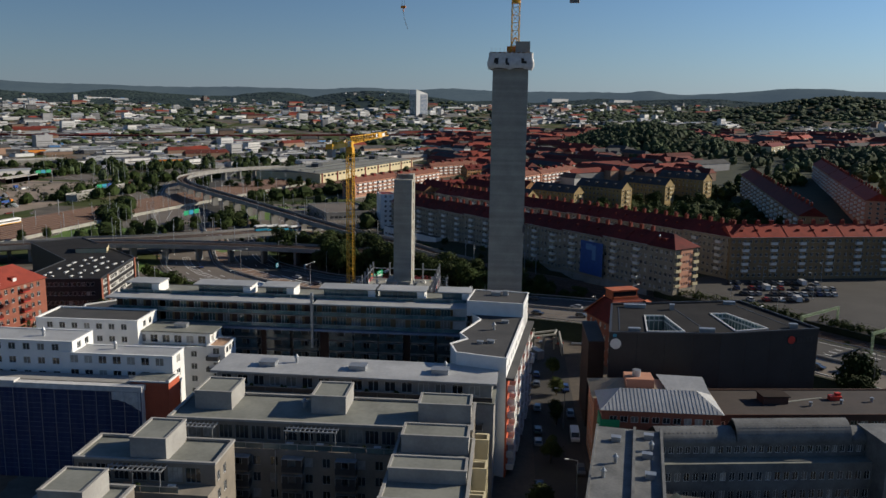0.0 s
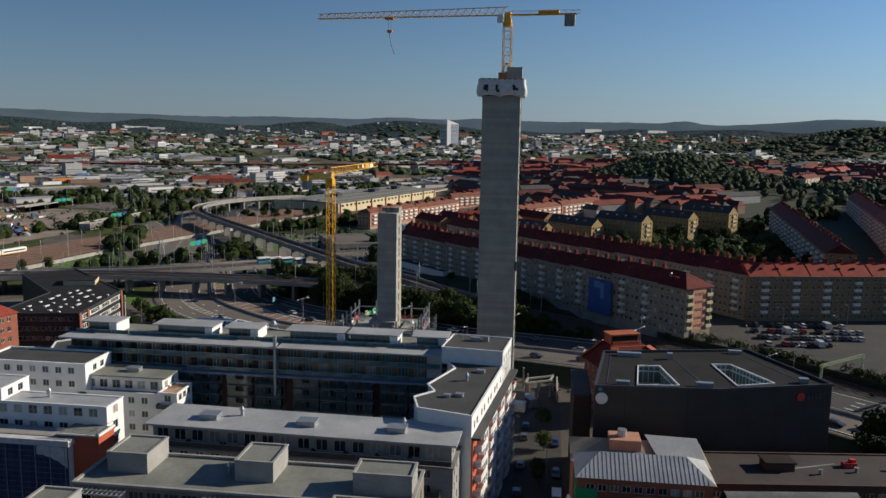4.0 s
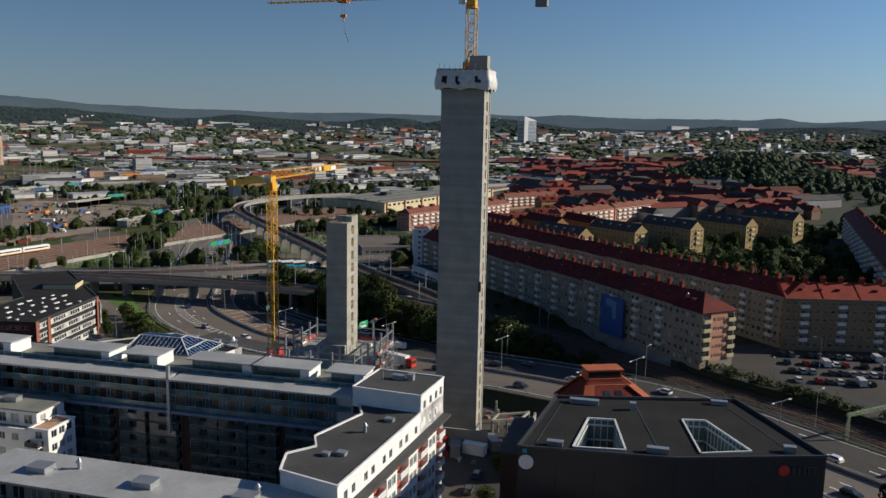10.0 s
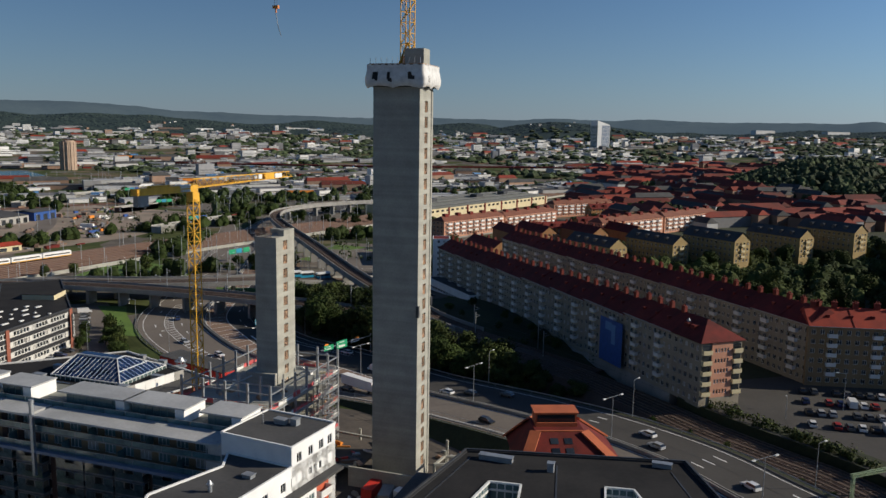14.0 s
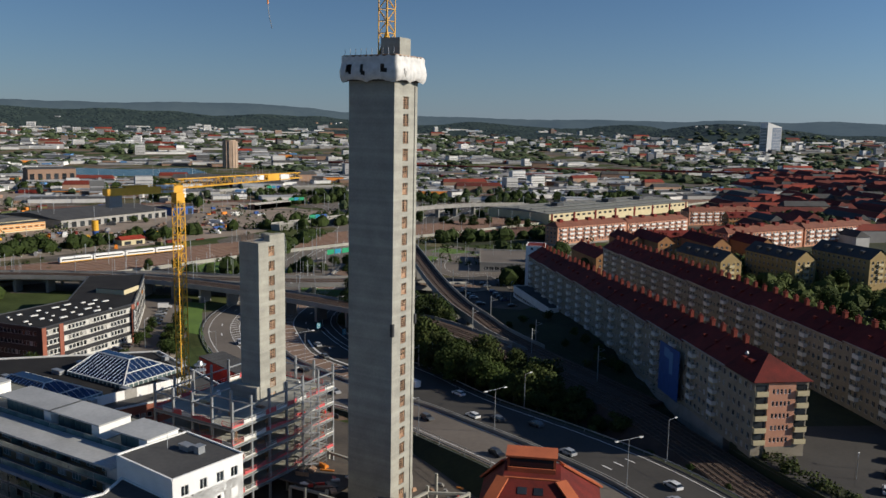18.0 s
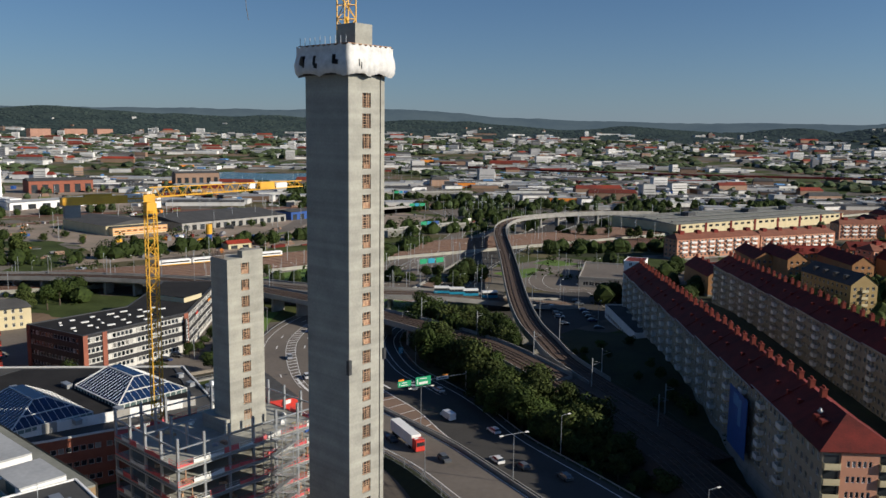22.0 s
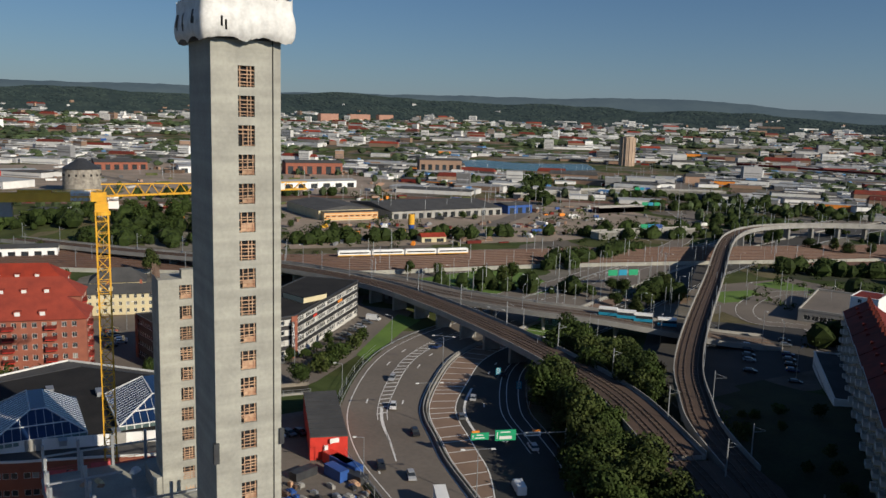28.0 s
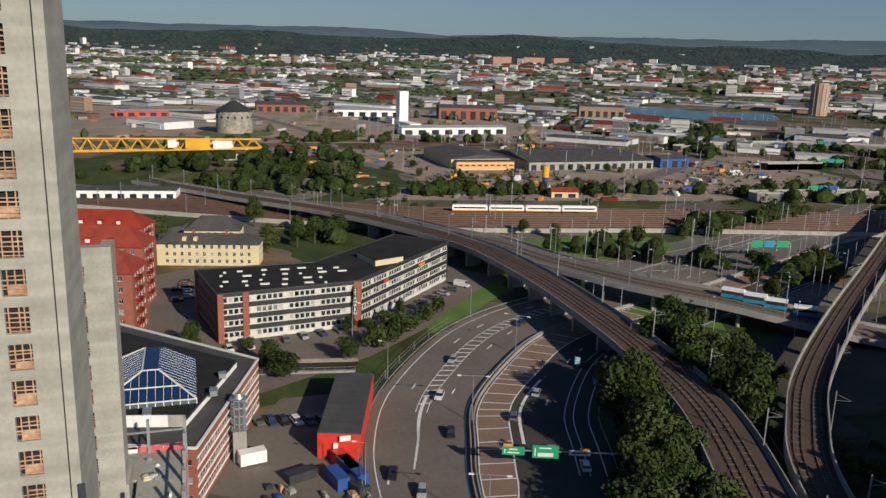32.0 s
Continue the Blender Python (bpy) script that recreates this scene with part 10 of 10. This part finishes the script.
def build_masts():
    m = thing("catenary_mast", label="slim railway mast with bracket arm", category="railway mast", group="railway masts")
    part("pole", Mesh().bar((0, 0, 0), (0, 0, 8.5), 0.22), M["steel"], m)
    part("bracket", Mesh().bar((0, 0, 6.5), (0, 2.8, 6.8), 0.08).bar((0, 0, 7.8), (0, 2.8, 6.9), 0.06), M["steel"], m)
    spots = []
    for i in range(3, len(RB[0]), 13):
        q, a = along(RB, i, 5.9)
        if q.x < 25:
            spots.append((q.x, q.y, q.z, a + 180))
    for i in range(12, len(VIA[0]), 13):
        for off in (4.4,):
            q, a = along(VIA, i, off)
            spots.append((q.x, q.y, q.z, a + (0 if off < 0 else 180)))
    main = curve([(-430, -120, 2), (-340, 40, 2), (-300, 130, 2), (-280, 240, 2), (-255, 340, 2), (-220, 470, 2), (-190, 600, 2)], 4.0)
    for i in range(4, len(main[0]), 12):
        for off in (-23, -11.5, 3.5, 22.5):
            q, a = along(main, i, off)
            spots.append((q.x, q.y, q.z, a))
    for k, (x, y, z, a) in enumerate(spots):
        if k == 0:
            m.matrix_basis = pose(x, y, z, 0, 0, a)
        else:
            copy_thing(m, pose(x, y, z, 0, 0, a))
    g = thing("rail_portal", label="pale green lattice portal over the tracks", category="railway portal", group="rail portals")
    lat = Mesh()
    lattice(lat, (0, 0, 0), (0, 0, 8.2), 0.5, 0.7, 0.09)
    lattice(lat, (0, 22, 0), (0, 22, 8.2), 0.5, 0.7, 0.09)
    green = mat("pale_green_steel", (0.28, 0.36, 0.22), (0.22, 0.29, 0.17), 0.6)
    part("leg", lattice(Mesh(), (0, 0, 0), (0, 0, 8.2), 0.5, 0.7, 0.09), green, g)
    part("leg", lattice(Mesh(), (0, 22, 0), (0, 22, 8.2), 0.5, 0.7, 0.09), green, g)
    part("girder", lattice(Mesh(), (0, -0.5, 8.0), (0, 22.5, 8.0), 0.6, 0.8, 0.1), green, g)
    for k, i in enumerate((14, 30, 44, 58, 70, 80)):
        q, a = along(RB, i, -10.5)
        mm = pose(q.x, q.y, q.z - 0.1, 0, 0, a + 180)
        if k == 0:
            g.matrix_basis = mm
        else:
            copy_thing(g, mm)
    w = Mesh()
    for off in (-9, -2, 4):
        for i in range(0, len(RB[0]) - 13, 13):
            a_, b_ = along(RB, i, off)[0], along(RB, i + 13, off)[0]
            w.bar(a_ + Vector((0, 0, 6.6)), b_ + Vector((0, 0, 6.6)), 0.035)
    solo("contact_wires", w, M["steel_d"], "thin contact wires above the tracks", "wires", "stuff")


build_masts()


def build_yard():
    rnd = random.Random(12)
    # red workshop shed with containers in front
    t = thing("red_workshop", label="long low workshop with red front and dark roof", category="workshop")
    a = [(-77.4, 40.2), (-74.6, 48.4), (-104.3, 57.4), (-106.3, 49.0)]
    part("wall", Mesh().prism(a, 0, 5.6), M["red"], t)
    part("roof", Mesh().prism([(x * 1.0 + (0.2 if x > -90 else -0.2), y) for x, y in a], 5.6, 5.85), M["felt"], t, "dark ribbed roof")
    for i in range(10):
        f = (i + 0.5) / 10
        part("roof_rib", Mesh().bar((-77.4 + (-28.9) * f, 40.2 + 8.8 * f, 5.92), (-74.6 - 29.7 * f, 48.4 + 9.0 * f, 5.92), 0.12), M["steel_d"], t)
    part("door", Mesh().bar((-76.2, 43.6, 0), (-76.2, 43.6, 3.6), 0.9, 0.9), M["frame"], t)
    part("sign_board", Mesh().bar((-75.3, 45.4, 4.2), (-75.3, 45.4, 5.3), 0.2, 2.2), M["frame"], t, "white sign board with unreadable bar")
    for x, y, r, c, z in ((-73.0, 44.6, 108, "red", 0), (-70.2, 45.2, 108, "blue", 0), (-67.2, 46.0, 108, "blue", 0), (-66.6, 42.4, 104, "blue", 0), (-63.4, 45.4, 112, "steel_d", 0), (-70, 36, 20, "steel_d", 0)):
        o = solo("container", Mesh().box(-1.22, -3.0, z, 1.22, 3.0, z + 1.9 + 0.65 * (c in ("red", "blue"))).box(-1.25, -3.03, z + 0.02, -1.1, -2.9, z + 1.92).box(1.1, -3.03, z + 0.02, 1.25, -2.9, z + 1.92), M[c], "small coloured container standing in the yard", "container")
        o.matrix_basis = pose(x, y, 0, 0, 0, r)
    fence = thing("yard_fence", label="tall grey mesh fence along the motorway", category="fence")
    for i in range(70, 150, 3):
        if i + 3 >= len(HW[0]):
            break
        p, q = along(HW, i, outer(HW[0][i].x) - 1.9)[0], along(HW, i + 3, outer(HW[0][i + 3].x) - 1.9)[0]
        if p.x < -170 or p.x > 60:
            continue
        part("post", Mesh().bar(p, p + Vector((0, 0, 2.6)), 0.1), M["steel"], fence)
        part("rail", Mesh().bar(p + Vector((0, 0, 2.5)), q + Vector((0, 0, 2.5)), 0.06).bar(p + Vector((0, 0, 0.3)), q + Vector((0, 0, 0.3)), 0.06).bar(p + Vector((0, 0, 1.4)), q + Vector((0, 0, 1.4)), 0.05), M["steel"], fence)
    o = solo("flatbed_trailer", Mesh().box(-1.2, -2.6, 0.5, 1.2, 2.6, 3.0), M["white"], "white box trailer parked in the yard", "trailer")
    o.matrix_basis = pose(-78, 27.5, 0, 0, 0, 12)
    c = Mesh()
    c.prism([(-131.5, 28), (-124.5, 28), (-120.5, 56), (-127, 58)], -0.04, 0.03)
    solo("canal", c, M["canalwater"], "narrow dark canal beside the yard", "canal", "structure")
    part("canal_wall", Mesh().bar((-132, 28, 0.5), (-127.4, 58.2, 0.5), 0.5, 1.0), M["greystone"])["kind"] = "structure"
    part("canal_wall", Mesh().bar((-124.2, 28, 0.3), (-120.2, 56, 0.3), 0.4, 0.6), M["concrete_d"])["kind"] = "structure"
    rl = thing("canal_railing", label="pale steel railing along the canal", category="railing")
    for i in range(12):
        p = Vector((-123.8 + 4 * i / 11, 28 + 28 * i / 11, 0))
        part("post", Mesh().bar(p, p + Vector((0, 0, 1.7)), 0.08), M["steel"], rl)
    for z in (1.0, 1.65):
        part("rail", Mesh().bar((-123.8, 28, z), (-119.8, 56, z), 0.07), M["steel"], rl)
    kinds = (("blue", 1.0), ("steel", 0.7), ("greige", 0.8), ("steel_d", 0.5), ("wood", 0.5), ("steel_d", 0.9), ("red", 0.6), ("blue", 0.8), ("rail", 0.5), ("concrete_d", 0.4))
    for i in range(34):
        c_, q = kinds[i % 10]
        x, y = rnd.uniform(-62, -44), rnd.uniform(37, 49)
        if near_line(x, y, HW, 24):
            x, y = rnd.uniform(-68, -56), rnd.uniform(26, 40)
        w, d, h = rnd.uniform(0.3, 0.8), rnd.uniform(0.5, 1.3), rnd.uniform(0.5, 1.5) * (0.5 + q * 0.5)
        o = solo("yard_pallet", Mesh().box(-w, -d, 0.14, w, d, h).box(-w, -d, 0, -w + 0.2, d, 0.14).box(w - 0.2, -d, 0, w, d, 0.14).box(-w * 0.6, -d * 0.7, h, w * 0.7, d * 0.5, h + 0.25), M[c_], "loaded pallet or site box standing in the yard", "pallet", )
        o["group"] = "loaded pallets"
        o.matrix_basis = pose(x, y, 0.03, 0, 0, rnd.uniform(95, 125))


build_yard()


def build_trains():
    t = thing("commuter_train", label="white and yellow commuter train on the main line", category="train")
    a, b = Vector((-311, 141, 2.3)), Vector((-296.5, 214, 2.3))
    d = (b - a) / 4
    for i in range(4):
        p = a + d * (i + 0.5)
        mm = Matrix.Translation(p) @ Matrix.Rotation(math.atan2(d.y, d.x), 4, "Z")
        ln = d.length - 0.8
        c = part("car_body", Mesh().box(-ln / 2, -1.4, 0.7, ln / 2, 1.4, 3.1).box(-ln / 2 + 0.5, -1.1, 3.1, ln / 2 - 0.5, 1.1, 3.4), M["white"], t)
        c.matrix_local = mm
        w = part("window_band", Mesh().box(-ln / 2 + 1, -1.43, 1.7, ln / 2 - 1, -1.4, 2.4).box(-ln / 2 + 1, 1.4, 1.7, ln / 2 - 1, 1.43, 2.4), M["glass"], t)
        part("skirt", Mesh().box(-ln / 2 + 0.1, -1.42, 0.5, ln / 2 - 0.1, 1.42, 0.95), M["yellow"], t, "yellow band along the sill").matrix_local = mm
        w.matrix_local = mm
    t = thing("tram", label="pale blue and white articulated tram on the bridge", category="tram")
    i0 = min(range(len(TRAM[0])), key=lambda i: (TRAM[0][i] - Vector((-128, 187, 7))).length)
    for k in range(4):
        p, ang = along(TRAM, max(0, i0 - 4 + k * 2 + k // 3), -2.4)
        mm = Matrix.Translation(p) @ Matrix.Rotation(radians(ang), 4, "Z")
        for nm, me, c in (("lower_body", Mesh().box(-3.4, -1.3, 0.4, 3.4, 1.3, 1.5), "teal"), ("window_band", Mesh().box(-3.35, -1.28, 1.5, 3.35, 1.28, 2.6), "glass"), ("roof", Mesh().box(-3.4, -1.3, 2.6, 3.4, 1.3, 3.3), "white")):
            o = part(nm, me, M[c], t)
            o.matrix_local = mm


build_trains()


# ---- buildings in the middle and far distance ----
def hall(name, label, x, y, rz, w, d, h, wall, roof, rise=2.0, bays=0, category="hall"):
    t = thing(name, x, y, terrain(x, y), rz, label, category)
    m = Mesh().box(0, 0, 0, w, d, h)
    part("wall", m, M[wall], t)
    hip_roof(t, w, d, h, rise, 0.01, roof)
    for i in range(bays):
        u = (i + 0.5) * w / bays
        part("door", Mesh().box(u - w / bays * 0.28, -0.06, 0.2, u + w / bays * 0.28, 0.0, h * 0.7), M["glass"], t)
    return t


hall("freight_shed", "long grey freight shed with a dark low roof", -455, 243, 92, 100, 74, 6, "greige", "felt", 3.5, 14)
hall("cream_shed", "cream shed with a dark roof", -468, 190, 92, 44, 64, 7, "cream", "felt", 3, 4)
ss = hall("striped_shed", "low office with orange and white bands", -462, 192, 88, 42, 10, 6, "cream", "felt", 0.6, 0)
for z in (0.9, 2.3, 3.7, 5.0):
    part("band", Mesh().box(0, -0.06, z, 42, -0.01, z + 0.5), M["orange"], ss, "orange panel band")
for i in range(9):
    part("window", Mesh().box(1.4 + i * 4.6, -0.09, 2.85, 4.4 + i * 4.6, -0.02, 3.65), M["glass"], ss)
hall("blue_shed", "bright blue sheet-metal hall in the yard", -460, 350, 96, 26, 20, 7, "blue", "felt", 1.5, 3)
hall("red_hut", "small hut with a red roof", -352, 214, 80, 16, 9, 3.5, "cream", "redtile", 2.0, 2)
hall("white_shed", "long low white shed with pale roof", -690, 210, 95, 110, 22, 7, "white", "whiteroof", 1.5, 8)
dp = hall("depot", "long low cream railway depot with wine-red piers and a grey roof", -180, 500, 73.5, 217, 70, 9, "cream", "feltgrey", 2.0, 0)
for i in range(8):
    part("pier", Mesh().box(2 + i * 30, -0.35, 0, 4.4 + i * 30, 0, 9.1), M["redmetal"], dp, "wine-red pier")
for i in range(27):
    part("window", Mesh().box(6 + i * 7.7, -0.06, 5.6, 10.2 + i * 7.7, 0, 7.4), M["glass"], dp)
for x, w in ((42, 9), (118, 12), (170, 7)):
    part("roof_box", Mesh().box(x, 26, 10, x + w, 34, 14.2), M["steel_d"], dp, "dark box on the roof")
for i in range(4):
    part("skylight_strip", Mesh().box(4, 8 + i * 15, 9.6 + (0.5 + i * 0.86 if i < 2 else 1.6 - (i - 2) * 0.86), 213, 9.2 + i * 15, 10.3 + (0.5 + i * 0.86 if i < 2 else 1.6 - (i - 2) * 0.86)), M["works"], dp, "grey roof light along the roof")
hall("blue_train_shed", "white shed with blue doors beside the tracks", -372, -44, 82, 54, 14, 6, "white", "felt", 1, 9)
hall("brick_hall", "long red brick factory hall", -960, 95, 88, 60, 40, 9, "brick", "felt", 3, 6)
hall("brick_hall", "red brick warehouse with grey roof", -870, 300, 80, 70, 30, 14, "brick", "felt", 3, 6)
hall("brick_hall", "tall brown warehouse beside the lake", -845, 470, 70, 55, 26, 19, "farbrown", "felt", 2, 6)
hall("white_hall", "white industrial hall with pale roof", -900, 180, 85, 80, 30, 8, "white", "whiteroof", 1, 6)
hall("red_hall", "long low red hall", -880, -60, 95, 90, 24, 6, "red", "whiteroof", 1, 8)


def build_landmarks():
    t = thing("round_stone_tower", -705, 56, 0, 0, "round stone fortress tower with a conical roof", "tower")
    part("drum", Mesh().cyl(0, 0, 0, 21, 16.5, 15.8, k=40), mat("rubble_stone", (0.36, 0.33, 0.28), (0.16, 0.14, 0.12), 0.95, scale=0.35, fine=1.2, bump=0.8), t)
    part("roof", Mesh().cyl(0, 0, 21, 30, 17, 2.0, k=40), M["steel_d"], t, "grey conical roof")
    # near-black blocks on the drum stand in for shaded openings
    for i in range(16):
        a = i * math.pi / 8
        part("opening", Mesh().mbox(Matrix.Translation((15.9 * math.cos(a), 15.9 * math.sin(a), 14.5)) @ Matrix.Rotation(a, 4, "Z"), 0.8, 1.6, 2.0), M["dark"], t)
    mound = Mesh().cyl(-705, 56, -0.5, 1.5, 40, 22, k=30)
    solo("mound", mound, M["rough"], "grassy mound under the stone tower", "mound", "structure")
    t = thing("white_silo_tower", -795, 236, 0, 10, "plain white concrete silo tower", "tower")
    part("shaft", Mesh().box(-5, -5, 0, 5, 5, 36), M["white"], t)
    part("annex", Mesh().box(-22, -9, 0, -5, 6, 7).box(5, -8, 0, 40, 4, 5), M["white"], t)
    t = thing("brown_silo", -970, 930, 0, 0, "tall brown cylindrical silo", "silo")
    part("drum", Mesh().cyl(0, 0, 0, 47, 12.5, k=28).cyl(0, 0, 47, 49, 10, k=28), M["silo"], t)
    for i in range(14):
        a = i * 2 * math.pi / 14
        part("rib", Mesh().cyl(12.5 * math.cos(a), 12.5 * math.sin(a), 0, 47, 0.8, k=6), M["silo"], t)
    t = thing("white_tower_block", -280, 2185, 14, 45, "tall white office tower with a glass front", "tower block")
    sh = Mesh()
    lo_, hi_ = [(-18, -16), (24, -16), (24, 16), (-18, 16)], (92, 80, 80, 92)
    for k in range(4):
        (ax, ay), (bx, by) = lo_[k], lo_[(k + 1) % 4]
        sh.quad((ax, ay, 0), (bx, by, 0), (bx, by, hi_[(k + 1) % 4]), (ax, ay, hi_[k]))
    sh.quad(*[(x, y, z) for (x, y), z in zip(lo_, hi_)])
    part("shaft", sh, M["white"], t)
    for k in range(20):
        part("window_band", Mesh().box(-18.3, -15, 3 + k * 3.8, -18.02, 15, 5.4 + k * 3.8), M["blueglass"], t)
        part("window_band", Mesh().box(-4, -16.3, 3 + k * 3.8, 23, -16.02, 5.8 + k * 3.8), M["slate_blue"], t)
    for x, y, w, h in ((195, 3410, 95, 42), (450, 3300, 110, 40), (560, 3340, 50, 30)):
        t = thing("distant_block", x, y, 46, 40, "large white slab block far away", "building")
        part("slab", Mesh().box(-w / 2, -15, 0, w / 2, 15, h), M["farwhite"], t)
        part("window_band", Mesh().box(-w / 2 + 2, -15.3, h * 0.25, w / 2 - 2, -15.05, h * 0.35).box(-w / 2 + 2, -15.3, h * 0.55, w / 2 - 2, -15.05, h * 0.65), M["fargrey"], t)
    for i, (a, w) in enumerate(((0, 85), (150, 105), (310, 80))):
        t = thing("orange_slab", -2392 + a * -0.42, 925 + a * 0.85, 40, 117, "long orange brick slab block on the hillside", "apartment building", "orange slabs")
        part("slab", Mesh().box(0, 0, -14, w, 14, 24), M["faded_brick"], t)
        part("window_band", Mesh().box(2, 14.02, 3, w - 2, 14.3, 4.6).box(2, 14.02, 9, w - 2, 14.3, 10.6).box(2, 14.02, 15, w - 2, 14.3, 16.6), M["fargrey"], t)
    t = thing("red_road_bridge", label="long red-brown road bridge across the plain", category="bridge")
    ln = curve([(-900, 1120, 8), (-569, 1214, 8), (-300, 1337, 9), (-40, 1420, 9), (200, 1500, 8), (500, 1560, 8)], 25)
    part("deck", ribbon(Mesh(), ln, -6, 6, 1.0, 3.0), M["redmetal"], t)
    for p in ln[0][::3]:
        part("pier", Mesh().box(p.x - 1.2, p.y - 1.2, 0, p.x + 1.2, p.y + 1.2, 7), M["concrete_d"], t)
    rnd = random.Random(31)
    for i in range(44):                                     # freight yard stock
        x, y = rnd.uniform(-450, -345), rnd.uniform(170, 400)
        c = rnd.choice(("orange", "yellow", "blue", "farbrown", "rail", "concrete_d", "rail", "rail", "rail", "fargrey", "steel_d", "white", "farbrown", "steel_d"))
        s = rnd.uniform(0.5, 1.2)
        o = solo("yard_stock", Mesh().box(-3 * s, -1.2 * s, 0, 3 * s, 1.2 * s, 1.6 * s).box(-1.2 * s, -1 * s, 1.6 * s, 2.0 * s, 1 * s, 2.6 * s), M[c], "pile or machine standing in the freight yard", "yard stock")
        o.matrix_basis = pose(x, y, 0, 0, 0, rnd.uniform(0, 180))
        o["group"] = "freight yard stock"
    clutter = {k: Mesh() for k in ("farwhite", "orange", "blue", "farbrown", "fargrey", "redmetal", "rough")}
    for i in range(1500):                                   # small stuff all over the yards
        x, y = (rnd.uniform(-600, -335), rnd.uniform(60, 470)) if i % 3 else (rnd.uniform(-1000, -620), rnd.uniform(-260, 420))
        if noise.noise(Vector((x / 45, y / 45, 3.0))) < 0.08 or -560 < x < -440 and 180 < y < 360 or (x + 705) ** 2 + (y - 56) ** 2 < 2500:
            continue
        k = rnd.choice(("farwhite", "farwhite", "orange", "blue", "farbrown", "farbrown", "farbrown", "fargrey", "fargrey", "fargrey", "redmetal", "rough", "rough", "rough"))
        s = rnd.uniform(0.6, 1.0) * (1.5 if x < -620 else 1)
        clutter[k].mbox(Matrix.Translation((x, y, 0)) @ Matrix.Rotation(rnd.choice((1.45, 1.5, 0.2, 2.4)) + rnd.uniform(-.1, .1), 4, "Z"), rnd.uniform(2, 12) * s, rnd.uniform(1.5, 3) * s, rnd.uniform(0.8, 3) * s)
    for k, lab in (("farwhite", "pale"), ("orange", "orange"), ("blue", "blue"), ("farbrown", "brown"), ("fargrey", "grey"), ("redmetal", "red"), ("rough", "earthen")):
        solo(lab + "_yard_clutter", clutter[k], M[k], lab + " containers, piles and vehicles strewn over the yards", "yard clutter", "stuff")
    t = thing("yellow_silo", -402, 232, 0, 0, "yellow and blue cement silo", "silo")
    part("drum", Mesh().cyl(0, 0, 4, 11, 2.2), M["yellow"], t)
    part("base", Mesh().cyl(0, 0, 0, 4, 1.6, 2.2), M["blue"], t)
    m = Mesh()
    for i in range(240):                                     # lamp and line masts of the plain
        x, y = rnd.uniform(-900, -200), rnd.uniform(130, 900)
        m.bar((x, y, 0), (x, y, rnd.uniform(8, 17)), 0.22)
    for i in range(60):
        x, y = rnd.uniform(-260, -120), rnd.uniform(135, 330)
        m.bar((x, y, 0), (x, y, rnd.uniform(9, 15)), 0.16)
    solo("line_masts", m, M["steel"], "many thin masts and lamp posts across the plain", "masts", "stuff")
    # roads of the interchange
    for k, (nm, pts, w) in enumerate((("ramp", [(-300, 140), (-262, 148), (-222, 163), (-200, 188), (-206, 216), (-223, 244), (-236, 280), (-246, 313), (-262, 380)], 9),
                                      ("ramp", [(-180, 150), (-205, 180), (-222, 225), (-240, 262), (-266, 310), (-300, 380), (-380, 470), (-520, 560), (-700, 680)], 12),
                                      ("ramp", [(-282, 168), (-268, 176), (-262, 190), (-270, 204), (-290, 215), (-325, 214)], 6),
                                      ("ramp", [(-84, 236), (-110, 262), (-128, 250), (-150, 270), (-162, 305), (-150, 330), (-110, 345)], 8))):
        z = 0.07 + k * 0.012
        ln = curve(pts, 5)
        solo("road_ramp", ribbon(Mesh(), ln, -w / 2, w / 2, z), M["asphalt_l"], "asphalt ramp road of the interchange", "road", "structure")
        solo("ramp_marking", ribbon(ribbon(Mesh(), ln, -w / 2 + 0.3, -w / 2 + 0.5, z + 0.008), ln, w / 2 - 0.5, w / 2 - 0.3, z + 0.008), M["paint"], "white edge lines of the ramp", "road marking", "structure")


build_landmarks()


# ---- overpasses and signs of the interchange ----
def overpass(pts, width, material, label):
    t = thing("overpass", label=label, category="bridge", group="interchange overpasses")
    ln = curve([(x, y, 0) for x, y in pts], 6)
    part("deck", ribbon(Mesh(), ln, -width / 2, width / 2, 4.6, 5.6), M[material], t)
    for o in (-width / 2, width / 2 - 0.3):
        part("parapet", ribbon(Mesh(), ln, o, o + 0.3, 5.6, 6.6), M["greige"], t, "pale concrete parapet")
    for p in ln[0][2::4]:
        part("pier", Mesh().box(p.x - 0.7, p.y - 0.7, 0, p.x + 0.7, p.y + 0.7, 4.6), M["concrete_d"], t)


overpass([(-329, 332), (-323, 414)], 9, "concrete", "pale concrete road overpass across the ramps")
overpass([(-446, 430), (-446, 480)], 8, "brickd", "rust-brown railway overpass across the road")
overpass([(-557, 425), (-583, 562), (-531, 678)], 10, "concrete", "long pale road bridge across the plain")


def sign_portal(x, y, rz, panels):
    t = thing("sign_portal", x, y, terrain(x, y), rz, "steel portal with blank green and blue road signs", "road sign", "sign portals")
    for u in (-9, 9):
        part("post", Mesh().box(u - 0.15, -0.15, 0, u + 0.15, 0.15, 7.4), M["steel"], t)
    part("beam", Mesh().box(-9, -0.15, 6.9, 9, 0.15, 7.3), M["steel"], t)
    for u, w, c in panels:
        part("sign_panel", Mesh().box(u, -0.3, 5.4, u + w, -0.16, 8.2), M[c], t)


for k, (x, y) in enumerate([(-561, 588), (-441, 487), (-328, 381), (-203, 245)]):
    sign_portal(x, y, 62 + 5 * k, ((-8, 5, "signgreen"), (-2.4, 4.4, "teal"), (3, 5, "signgreen" if k % 2 else "blue")))
